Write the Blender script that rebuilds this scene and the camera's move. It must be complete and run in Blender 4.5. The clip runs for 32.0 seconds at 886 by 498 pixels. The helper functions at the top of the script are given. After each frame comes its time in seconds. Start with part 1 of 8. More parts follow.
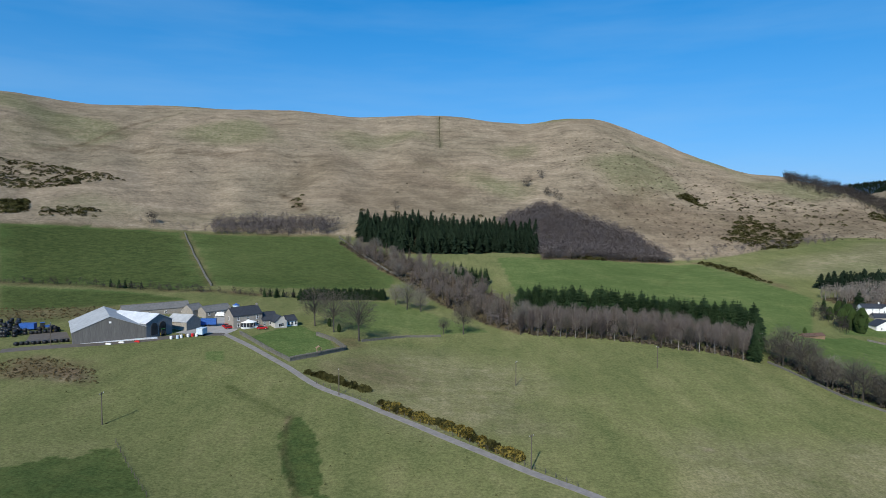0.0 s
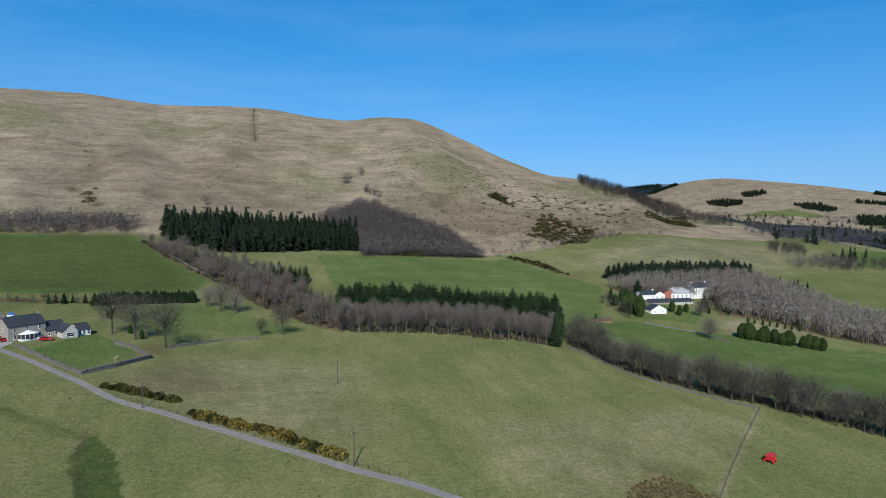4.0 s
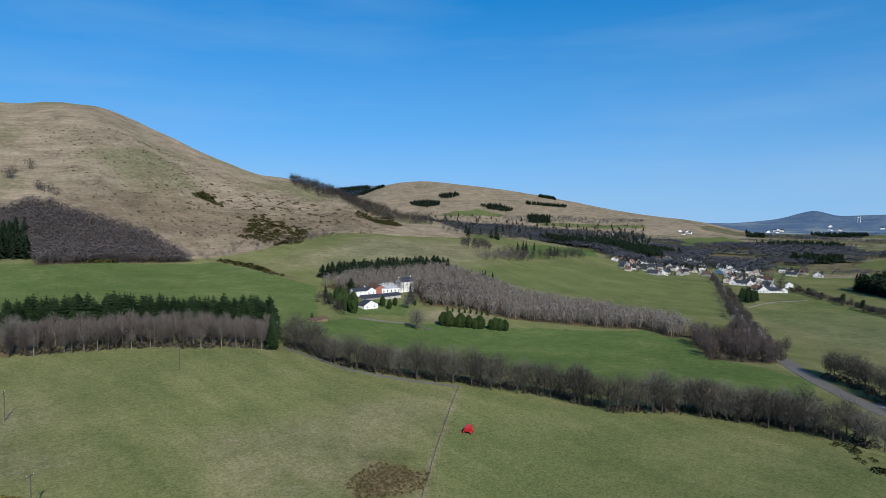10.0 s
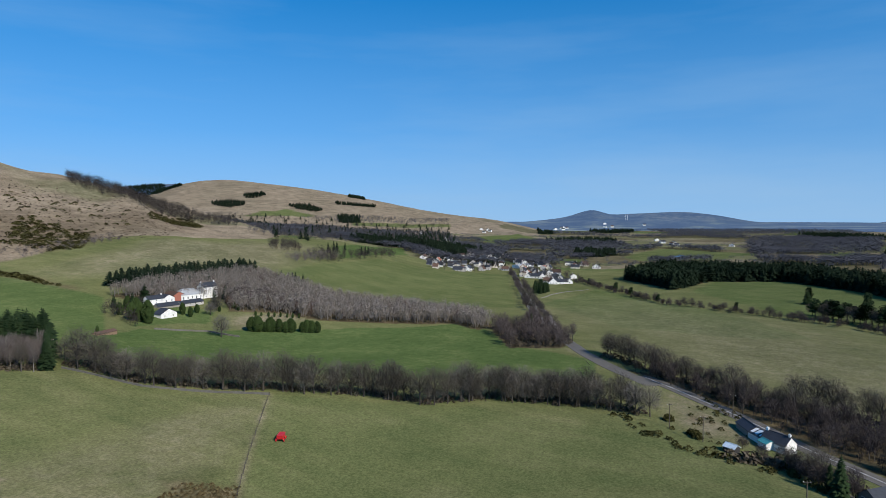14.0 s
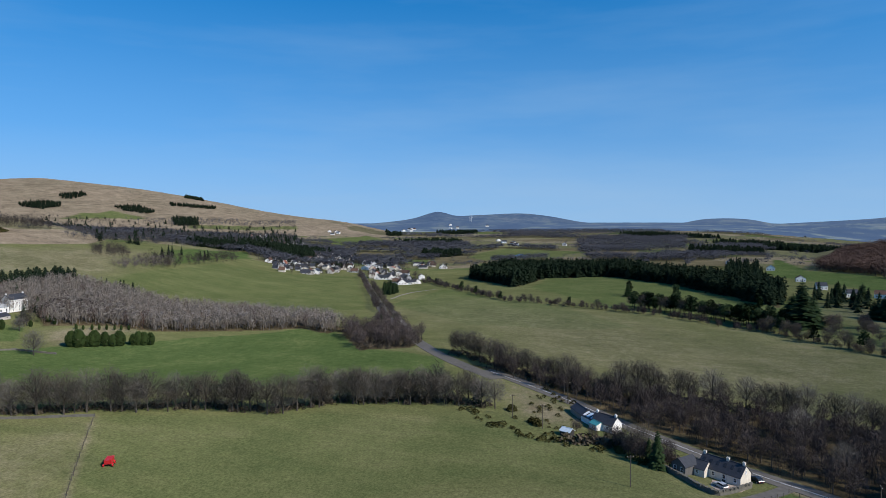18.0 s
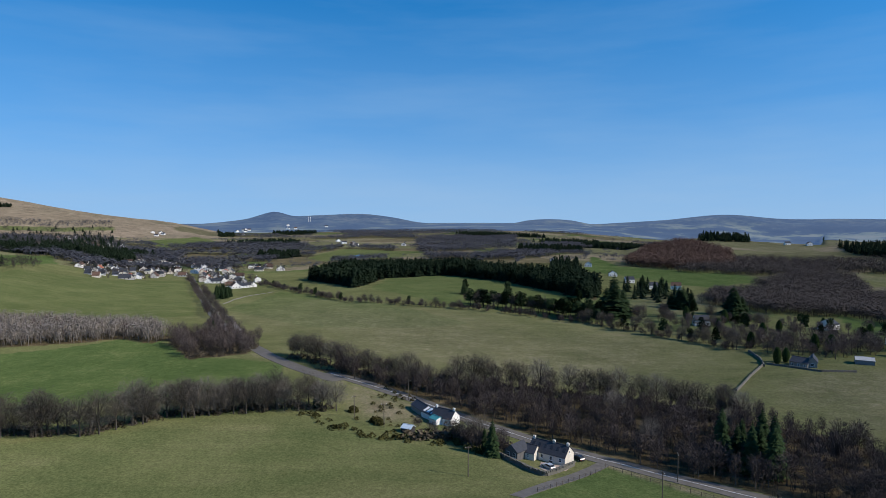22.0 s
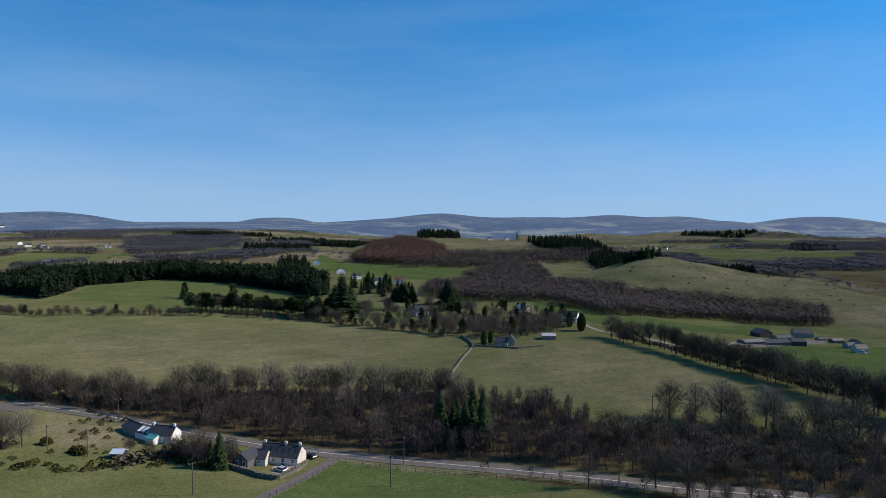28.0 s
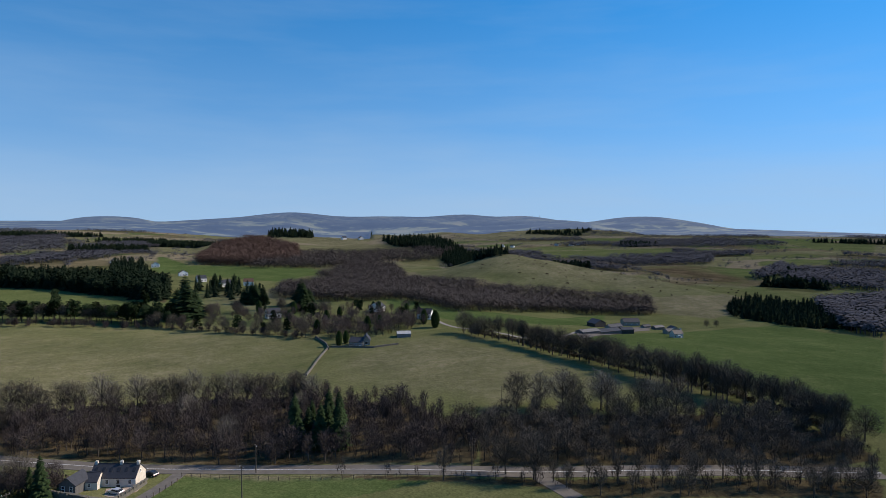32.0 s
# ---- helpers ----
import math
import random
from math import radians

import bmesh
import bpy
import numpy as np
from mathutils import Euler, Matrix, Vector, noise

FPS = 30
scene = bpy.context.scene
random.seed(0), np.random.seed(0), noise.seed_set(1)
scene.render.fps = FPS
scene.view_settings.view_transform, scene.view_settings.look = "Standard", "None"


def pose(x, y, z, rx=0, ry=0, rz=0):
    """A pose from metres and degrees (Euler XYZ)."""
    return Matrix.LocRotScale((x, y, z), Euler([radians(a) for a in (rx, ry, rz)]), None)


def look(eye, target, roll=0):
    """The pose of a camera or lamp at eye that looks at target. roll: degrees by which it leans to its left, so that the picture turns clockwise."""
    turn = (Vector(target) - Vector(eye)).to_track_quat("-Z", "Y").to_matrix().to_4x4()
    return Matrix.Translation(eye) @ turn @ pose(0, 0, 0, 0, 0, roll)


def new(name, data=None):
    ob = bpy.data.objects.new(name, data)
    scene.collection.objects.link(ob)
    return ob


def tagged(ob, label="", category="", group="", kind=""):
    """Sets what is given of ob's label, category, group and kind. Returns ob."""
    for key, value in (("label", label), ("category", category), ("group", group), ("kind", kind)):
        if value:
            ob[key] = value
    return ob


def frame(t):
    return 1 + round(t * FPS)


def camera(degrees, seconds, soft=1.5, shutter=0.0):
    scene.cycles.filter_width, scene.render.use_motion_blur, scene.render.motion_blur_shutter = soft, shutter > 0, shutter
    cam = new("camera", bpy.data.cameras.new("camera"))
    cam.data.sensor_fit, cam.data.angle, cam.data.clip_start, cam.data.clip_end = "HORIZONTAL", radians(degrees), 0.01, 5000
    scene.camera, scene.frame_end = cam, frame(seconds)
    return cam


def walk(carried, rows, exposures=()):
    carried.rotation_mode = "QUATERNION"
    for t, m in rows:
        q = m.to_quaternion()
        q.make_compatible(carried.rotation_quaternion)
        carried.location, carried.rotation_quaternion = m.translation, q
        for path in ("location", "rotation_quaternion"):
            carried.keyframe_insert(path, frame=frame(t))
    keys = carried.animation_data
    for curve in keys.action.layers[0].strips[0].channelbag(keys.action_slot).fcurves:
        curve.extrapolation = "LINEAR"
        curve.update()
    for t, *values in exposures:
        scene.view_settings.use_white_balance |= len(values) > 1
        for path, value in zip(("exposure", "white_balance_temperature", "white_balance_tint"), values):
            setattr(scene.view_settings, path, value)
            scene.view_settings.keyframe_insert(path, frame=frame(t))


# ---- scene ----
CAM_Z = 75.0
cam = camera(70.80, 32.0, soft=0.5)
walk(cam, [
    (0.0, pose(0, 0, CAM_Z, 87.00, -0.14, -0.78)),
    (0.5, pose(0, 0, CAM_Z, 86.87, -0.30, -2.57)),
    (1.0, pose(0, 0, CAM_Z, 86.94, -0.14, -4.36)),
    (1.5, pose(0, 0, CAM_Z, 86.90, -0.22, -5.91)),
    (2.0, pose(0, 0, CAM_Z, 86.83, -0.34, -7.79)),
    (2.5, pose(0, 0, CAM_Z, 86.83, -0.32, -10.09)),
    (3.0, pose(0, 0, CAM_Z, 86.77, -0.33, -12.51)),
    (3.5, pose(0, 0, CAM_Z, 86.79, -0.37, -14.88)),
    (5.5, pose(0, 0, CAM_Z, 86.82, -0.44, -23.77)),
    (6.0, pose(0, 0, CAM_Z, 86.83, -0.39, -25.87)),
    (6.5, pose(0, 0, CAM_Z, 86.84, -0.28, -28.02)),
    (7.0, pose(0, 0, CAM_Z, 86.84, -0.24, -30.19)),
    (7.5, pose(0, 0, CAM_Z, 86.85, -0.26, -32.27)),
    (8.0, pose(0, 0, CAM_Z, 86.86, -0.33, -34.45)),
    (8.5, pose(0, 0, CAM_Z, 86.88, -0.27, -36.57)),
    (9.0, pose(0, 0, CAM_Z, 86.90, -0.28, -38.58)),
    (9.5, pose(0, 0, CAM_Z, 86.92, -0.23, -40.79)),
    (10.0, pose(0, 0, CAM_Z, 86.96, -0.17, -43.07)),
    (10.5, pose(0, 0, CAM_Z, 86.93, -0.15, -45.41)),
    (11.0, pose(0, 0, CAM_Z, 86.96, -0.10, -47.55)),
    (11.5, pose(0, 0, CAM_Z, 86.96, -0.07, -49.57)),
    (12.0, pose(0, 0, CAM_Z, 86.94, -0.01, -51.69)),
    (12.5, pose(0, 0, CAM_Z, 86.95, -0.01, -53.56)),
    (13.0, pose(0, 0, CAM_Z, 86.93, 0.10, -55.82)),
    (13.5, pose(0, 0, CAM_Z, 86.94, 0.17, -58.13)),
    (14.0, pose(0, 0, CAM_Z, 86.96, 0.15, -60.37)),
    (14.5, pose(0, 0, CAM_Z, 86.97, 0.19, -62.50)),
    (16.5, pose(0, 0, CAM_Z, 87.04, 0.27, -69.13)),
    (17.0, pose(0, 0, CAM_Z, 87.06, 0.28, -70.79)),
    (17.5, pose(0, 0, CAM_Z, 87.07, 0.30, -72.52)),
    (18.0, pose(0, 0, CAM_Z, 87.06, 0.31, -74.22)),
    (18.5, pose(0, 0, CAM_Z, 87.06, 0.30, -76.10)),
    (19.0, pose(0, 0, CAM_Z, 87.06, 0.32, -78.09)),
    (19.5, pose(0, 0, CAM_Z, 87.08, 0.27, -80.06)),
    (20.0, pose(0, 0, CAM_Z, 87.08, 0.20, -81.77)),
    (20.5, pose(0, 0, CAM_Z, 87.09, 0.23, -83.51)),
    (21.0, pose(0, 0, CAM_Z, 87.08, 0.19, -85.29)),
    (21.5, pose(0, 0, CAM_Z, 87.06, 0.14, -87.06)),
    (22.0, pose(0, 0, CAM_Z, 87.04, 0.14, -88.86)),
    (22.5, pose(0, 0, CAM_Z, 87.03, 0.18, -90.84)),
    (23.0, pose(0, 0, CAM_Z, 87.03, 0.12, -93.00)),
    (23.5, pose(0, 0, CAM_Z, 87.03, 0.13, -95.28)),
    (24.0, pose(0, 0, CAM_Z, 87.02, 0.19, -97.65)),
    (24.5, pose(0, 0, CAM_Z, 87.01, 0.16, -99.72)),
    (25.0, pose(0, 0, CAM_Z, 86.98, 0.23, -101.65)),
    (25.5, pose(0, 0, CAM_Z, 86.94, 0.17, -103.67)),
    (26.0, pose(0, 0, CAM_Z, 86.93, 0.15, -105.95)),
    (26.5, pose(0, 0, CAM_Z, 86.91, 0.19, -108.18)),
    (28.5, pose(0, 0, CAM_Z, 86.84, 0.04, -115.24)),
    (29.0, pose(0, 0, CAM_Z, 86.84, 0.05, -117.08)),
    (29.5, pose(0, 0, CAM_Z, 86.84, 0.02, -118.81)),
    (30.0, pose(0, 0, CAM_Z, 86.85, -0.01, -120.42)),
    (30.5, pose(0, 0, CAM_Z, 86.83, -0.08, -122.00)),
    (31.0, pose(0, 0, CAM_Z, 86.82, -0.13, -123.66)),
    (31.5, pose(0, 0, CAM_Z, 86.82, -0.22, -125.28)),
    (32.0, pose(0, 0, CAM_Z, 86.78, -0.12, -126.82)),
], exposures=[(0.0, 0.05, 6450, 6), (3.0, 0.03, 6450, 6), (6.0, 0.0, 6450, 6), (11.0, -0.03, 6500, 8), (18.0, -0.06, 6600, 11), (25.0, -0.05, 6800, 13), (32.0, 0.0, 7250, 16)])

# ---- light ----
SUN_BEARING, SUN_HEIGHT = 200.0, 36.0
world = bpy.data.worlds.new("sky")
scene.world = world
world.use_nodes = True
sky = world.node_tree.nodes.new("ShaderNodeTexSky")
sky.sky_type = "NISHITA"
sky.sun_disc = False
sky.sun_elevation = radians(SUN_HEIGHT)
sky.sun_rotation = radians(SUN_BEARING)
sky.altitude = 100
sky.air_density, sky.dust_density, sky.ozone_density = 1.0, 0.0, 3.0
# the haze-free part of the sky's gradient reaches down to the horizon
way = world.node_tree.nodes.new("ShaderNodeTexCoord")
lift = world.node_tree.nodes.new("ShaderNodeVectorMath")
lift.operation = "MULTIPLY_ADD"
lift.inputs[1].default_value, lift.inputs[2].default_value = (1.0, 1.0, 0.8), (0.0, 0.0, 0.2)
world.node_tree.links.new(way.outputs["Generated"], lift.inputs[0])
world.node_tree.links.new(lift.outputs[0], sky.inputs["Vector"])
deep = world.node_tree.nodes.new("ShaderNodeHueSaturation")
deep.inputs["Saturation"].default_value = 1.46
wl = world.node_tree.links
wl.new(sky.outputs[0], deep.inputs["Color"])
# pale air low over the horizon, with faint high cirrus
split = world.node_tree.nodes.new("ShaderNodeSeparateXYZ")
wl.new(way.outputs["Generated"], split.inputs[0])
low_air = world.node_tree.nodes.new("ShaderNodeValToRGB")
low_air.color_ramp.elements[0].position, low_air.color_ramp.elements[0].color = 0.0, (0.82, 0.82, 0.82, 1)
low_air.color_ramp.elements[1].position, low_air.color_ramp.elements[1].color = 0.36, (0.0, 0.0, 0.0, 1)
mid_air = low_air.color_ramp.elements.new(0.13)
mid_air.color = (0.32, 0.32, 0.32, 1)
wl.new(split.outputs["Z"], low_air.inputs[0])
squash = world.node_tree.nodes.new("ShaderNodeMapping")
squash.inputs["Scale"].default_value = (1.6, 1.6, 11.0)
wl.new(way.outputs["Generated"], squash.inputs[0])
cirrus = world.node_tree.nodes.new("ShaderNodeTexNoise")
cirrus.inputs["Scale"].default_value, cirrus.inputs["Detail"].default_value, cirrus.inputs["Roughness"].default_value = 1.3, 5, 0.55
wl.new(squash.outputs[0], cirrus.inputs["Vector"])
veil = world.node_tree.nodes.new("ShaderNodeMapRange")
veil.inputs[1].default_value, veil.inputs[2].default_value, veil.inputs[3].default_value, veil.inputs[4].default_value = 0.42, 0.72, 0.0, 0.15
wl.new(cirrus.outputs[0], veil.inputs[0])
# the air is paler on the sun's side
toward = world.node_tree.nodes.new("ShaderNodeVectorMath")
toward.operation = "DOT_PRODUCT"
toward.inputs[1].default_value = (math.sin(radians(SUN_BEARING)), math.cos(radians(SUN_BEARING)), 0.0)
wl.new(way.outputs["Generated"], toward.inputs[0])
sunny = world.node_tree.nodes.new("ShaderNodeMapRange")
sunny.inputs[1].default_value, sunny.inputs[2].default_value, sunny.inputs[3].default_value, sunny.inputs[4].default_value = -0.95, 0.0, 1.0, 0.92
wl.new(toward.outputs["Value"], sunny.inputs[0])
thin = world.node_tree.nodes.new("ShaderNodeMath")
thin.operation = "MULTIPLY"
wl.new(low_air.outputs[0], thin.inputs[0])
wl.new(sunny.outputs[0], thin.inputs[1])
air = world.node_tree.nodes.new("ShaderNodeMath")
air.operation, air.use_clamp = "ADD", True
wl.new(thin.outputs[0], air.inputs[0])
wl.new(veil.outputs[0], air.inputs[1])
pale = world.node_tree.nodes.new("ShaderNodeMix")
pale.data_type = "RGBA"
pale.inputs[7].default_value = (1.9, 3.05, 4.5, 1)
wl.new(air.outputs[0], pale.inputs[0])
wl.new(deep.outputs[0], pale.inputs[6])
wl.new(pale.outputs[2], world.node_tree.nodes["Background"].inputs[0])
world.node_tree.nodes["Background"].inputs[1].default_value = 0.178
lamp = bpy.data.lights.new("sun", "SUN")
lamp.energy, lamp.angle, lamp.color = 5.0, radians(0.5), (1.0, 0.93, 0.81)
sun = new("sun", lamp)
sb = radians(SUN_BEARING)
sun.matrix_world = look((0, 0, 0), (-math.sin(sb) * math.cos(radians(SUN_HEIGHT)), -math.cos(sb) * math.cos(radians(SUN_HEIGHT)), -math.sin(radians(SUN_HEIGHT))))

# ---- materials ----


def material(name, rough=0.9, metal=0.0):
    m = bpy.data.materials.new(name)
    m.use_nodes = True
    nt = m.node_tree
    b = nt.nodes["Principled BSDF"]
    b.inputs["Roughness"].default_value, b.inputs["Metallic"].default_value = rough, metal
    b.inputs["Specular IOR Level"].default_value = 0.25
    return m, nt, b


def noise_node(nt, scale, detail=4.0, rough=0.6, stretch=(1, 1, 1), where="Object"):
    tc = nt.nodes.new("ShaderNodeTexCoord")
    mp = nt.nodes.new("ShaderNodeMapping")
    mp.inputs["Scale"].default_value = stretch
    n = nt.nodes.new("ShaderNodeTexNoise")
    n.inputs["Scale"].default_value, n.inputs["Detail"].default_value, n.inputs["Roughness"].default_value = scale, detail, rough
    nt.links.new(tc.outputs[where], mp.inputs[0])
    nt.links.new(mp.outputs[0], n.inputs["Vector"])
    return n.outputs[0]


def ramp(nt, fac, stops):
    r = nt.nodes.new("ShaderNodeValToRGB")
    while len(r.color_ramp.elements) < len(stops):
        r.color_ramp.elements.new(0.5)
    for e, (p, c) in zip(r.color_ramp.elements, stops):
        e.position, e.color = p, (*c, 1)
    nt.links.new(fac, r.inputs[0])
    return r.outputs[0]


def mix(nt, fac, a, b, mode="MIX"):
    m = nt.nodes.new("ShaderNodeMix")
    m.data_type, m.blend_type = "RGBA", mode
    for sock, v in ((m.inputs[0], fac), (m.inputs[6], a), (m.inputs[7], b)):
        if isinstance(v, (int, float)):
            sock.default_value = v
        elif isinstance(v, tuple):
            sock.default_value = (*v, 1)
        else:
            nt.links.new(v, sock)
    return m.outputs[2]


def bump(nt, b, h, strength, dist):
    n = nt.nodes.new("ShaderNodeBump")
    n.inputs["Strength"].default_value, n.inputs["Distance"].default_value = strength, dist
    nt.links.new(h, n.inputs["Height"])
    nt.links.new(n.outputs[0], b.inputs["Normal"])


def plain(name, c1, c2, scale=2.0, rough=0.85, metal=0.0, relief=0.0, per_object=0.0, stretch=(1, 1, 1), island=0.0, gloss=0.25):
    """Two colours mottled at two scales; per_object and island shift the tone from thing to thing and piece to piece."""
    m, nt, b = material(name, rough, metal)
    b.inputs["Specular IOR Level"].default_value = gloss
    big = noise_node(nt, scale * 0.2, 3, 0.5, stretch)
    fine = noise_node(nt, scale, 6, 0.65, stretch)
    col = mix(nt, mix(nt, 0.5, big, fine), c1, c2)
    col = mix(nt, 1.0, col, ramp(nt, fine, [(0.25, (0.8, 0.8, 0.8)), (0.75, (1.15, 1.15, 1.15))]), "MULTIPLY")
    if per_object or island:
        if per_object:
            rnd, k = nt.nodes.new("ShaderNodeObjectInfo").outputs["Random"], per_object
        else:
            rnd, k = nt.nodes.new("ShaderNodeNewGeometry").outputs["Random Per Island"], island
        col = mix(nt, 1.0, col, ramp(nt, rnd, [(0.0, (1 - k, 1 - k, 1 - k)), (1.0, (1 + k, 1 + 0.8 * k, 1 + 0.6 * k))]), "MULTIPLY")
    nt.links.new(col, b.inputs["Base Color"])
    if relief:
        bump(nt, b, fine, 0.6, relief)
    return m


def ground_material():
    m, nt, b = material("ground", 0.95)
    b.inputs["Specular IOR Level"].default_value = 0.0
    b.inputs["Diffuse Roughness"].default_value = 0.5
    at = nt.nodes.new("ShaderNodeAttribute")
    at.attribute_name = "cover"
    sep = nt.nodes.new("ShaderNodeSeparateColor")
    nt.links.new(at.outputs["Color"], sep.inputs[0])
    lush, straw, brown = sep.outputs[0], sep.outputs[1], sep.outputs[2]
    wet = at.outputs["Alpha"]
    huge = noise_node(nt, 0.006, 4, 0.55)
    big = noise_node(nt, 0.035, 5, 0.6)
    mid = noise_node(nt, 0.22, 5, 0.65)
    fine = noise_node(nt, 1.4, 4, 0.7)
    tuft = noise_node(nt, 0.55, 5, 0.75)
    streak = noise_node(nt, 0.12, 5, 0.65, (1.0, 0.22, 1.0))
    pasture = ramp(nt, mix(nt, 0.5, big, streak), [(0.34, (0.084, 0.098, 0.04)), (0.5, (0.112, 0.12, 0.051)), (0.66, (0.15, 0.146, 0.07))])
    green = ramp(nt, mix(nt, 0.5, big, mid), [(0.34, (0.05, 0.08, 0.027)), (0.52, (0.073, 0.104, 0.036)), (0.68, (0.108, 0.13, 0.05))])
    moor = ramp(nt, mix(nt, 0.55, big, mid), [(0.36, (0.132, 0.108, 0.08)), (0.5, (0.2, 0.162, 0.118)), (0.64, (0.268, 0.222, 0.165))])
    tread = noise_node(nt, 0.06, 4, 0.65, (0.35, 0.35, 4.0))
    moor = mix(nt, 1.0, moor, ramp(nt, tread, [(0.36, (0.84, 0.84, 0.84)), (0.64, (1.14, 1.14, 1.14))]), "MULTIPLY")
    heath = ramp(nt, mix(nt, 0.5, big, mid), [(0.36, (0.036, 0.027, 0.018)), (0.5, (0.083, 0.06, 0.039)), (0.64, (0.145, 0.106, 0.07))])
    rush = ramp(nt, mid, [(0.38, (0.026, 0.036, 0.014)), (0.62, (0.055, 0.068, 0.024))])
    # broken edges between covers
    edge = nt.nodes.new("ShaderNodeMath")
    edge.operation = "MULTIPLY_ADD"
    nt.links.new(mid, edge.inputs[0])
    edge.inputs[1].default_value, edge.inputs[2].default_value = 0.7, -0.35

    def weight(w, k=1.0):
        # keep pure covers pure: w + edge * w * (1 - w) * 4
        q = nt.nodes.new("ShaderNodeMath")
        q.operation = "SUBTRACT"
        q.inputs[0].default_value = 1.0
        nt.links.new(w, q.inputs[1])
        p = nt.nodes.new("ShaderNodeMath")
        p.operation = "MULTIPLY"
        nt.links.new(w, p.inputs[0])
        nt.links.new(q.outputs[0], p.inputs[1])
        p4 = nt.nodes.new("ShaderNodeMath")
        p4.operation = "MULTIPLY"
        nt.links.new(p.outputs[0], p4.inputs[0])
        p4.inputs[1].default_value = 4.0 * k
        s = nt.nodes.new("ShaderNodeMath")
        s.operation, s.use_clamp = "MULTIPLY_ADD", True
        nt.links.new(edge.outputs[0], s.inputs[0])
        nt.links.new(p4.outputs[0], s.inputs[1])
        nt.links.new(w, s.inputs[2])
        return s.outputs[0]
    col = mix(nt, weight(lush, 0.6), pasture, green)
    col = mix(nt, weight(straw), col, moor)
    col = mix(nt, weight(brown), col, heath)
    col = mix(nt, weight(wet), col, rush)
    col = mix(nt, 1.0, col, ramp(nt, huge, [(0.3, (0.86, 0.88, 0.86)), (0.7, (1.12, 1.1, 1.1))]), "MULTIPLY")
    col = mix(nt, 1.0, col, ramp(nt, mix(nt, 0.35, fine, tuft), [(0.38, (0.68, 0.7, 0.68)), (0.5, (1.0, 1.0, 1.0)), (0.62, (1.34, 1.32, 1.32))]), "MULTIPLY")
    nt.links.new(col, b.inputs["Base Color"])
    bump(nt, b, mix(nt, 0.4, mid, fine), 0.7, 0.5)
    return m


GROUND = ground_material()
BARK = plain("bark", (0.048, 0.043, 0.038), (0.105, 0.096, 0.084), 1.5, per_object=0.2, gloss=0.05)
TWIG = plain("bare_twigs", (0.058, 0.053, 0.046), (0.108, 0.1, 0.086), 0.3, per_object=0.25, gloss=0.03)
TWIG_PALE = plain("pale_bare_twigs", (0.13, 0.12, 0.105), (0.2, 0.185, 0.16), 0.3, per_object=0.2, gloss=0.03)
TWIG_RED = plain("reddish_bare_twigs", (0.056, 0.047, 0.046), (0.098, 0.083, 0.08), 0.3, per_object=0.25, gloss=0.03)
TWIG_LARCH = plain("larch_twigs", (0.1, 0.078, 0.062), (0.155, 0.122, 0.096), 0.3, per_object=0.2, gloss=0.03)
PALE_BARK = plain("pale_bark", (0.13, 0.12, 0.105), (0.24, 0.225, 0.2), 1.5, per_object=0.2, gloss=0.05)
TWIG_STRIP = plain("grey_strip_twigs", (0.085, 0.074, 0.069), (0.14, 0.123, 0.115), 0.12, per_object=0.2, gloss=0.03)
TWIG_BURN = plain("burnside_twigs", (0.1, 0.085, 0.075), (0.17, 0.148, 0.13), 0.12, per_object=0.2, gloss=0.03)
NEEDLE = plain("spruce_needles", (0.011, 0.023, 0.011), (0.03, 0.05, 0.021), 0.5, per_object=0.3, gloss=0.03)
YEW = plain("cypress_needles", (0.022, 0.042, 0.014), (0.05, 0.075, 0.026), 0.6, per_object=0.25, gloss=0.03)
WOOD_MIX = plain("far_bare_wood", (0.036, 0.032, 0.029), (0.066, 0.058, 0.053), 0.06, island=0.07, gloss=0.0)
WOOD_PURPLE = plain("birch_wood", (0.098, 0.083, 0.082), (0.155, 0.135, 0.13), 0.1, island=0.07, gloss=0.0)
WOOD_GREY = plain("ash_wood", (0.17, 0.15, 0.132), (0.25, 0.222, 0.196), 0.25, island=0.07, gloss=0.0)
# air haze over far woods and hedges is put into this bluish colour
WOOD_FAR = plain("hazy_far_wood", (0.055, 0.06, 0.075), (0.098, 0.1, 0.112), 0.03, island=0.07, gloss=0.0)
WOOD_GORGE = plain("gorge_wood", (0.05, 0.044, 0.042), (0.09, 0.08, 0.075), 0.08, island=0.07, gloss=0.0)
WOOD_LARCH = plain("far_larch_wood", (0.083, 0.055, 0.046), (0.125, 0.086, 0.07), 0.06, island=0.07, gloss=0.0)
WOOD_SPRUCE = plain("far_spruce_wood", (0.009, 0.017, 0.011), (0.022, 0.034, 0.02), 0.06, island=0.2, gloss=0.0)
GORSE = plain("gorse", (0.03, 0.033, 0.013), (0.075, 0.07, 0.024), 0.4, island=0.3, gloss=0.03)
GORSE_FLOWER = plain("gorse_in_flower", (0.1, 0.085, 0.02), (0.21, 0.16, 0.025), 0.8, island=0.3)
ASPHALT = plain("asphalt", (0.095, 0.086, 0.076), (0.15, 0.137, 0.122), 0.5, 0.95)
RENDER_WHITE = plain("white_render", (0.74, 0.73, 0.7), (0.84, 0.83, 0.8), 0.6, 0.8)
SLATE = plain("slate", (0.024, 0.027, 0.034), (0.055, 0.059, 0.07), 1.2, 0.6)
SHEET_GREY = plain("fibre_cement_sheet", (0.3, 0.31, 0.32), (0.42, 0.43, 0.44), 0.5, 0.7)

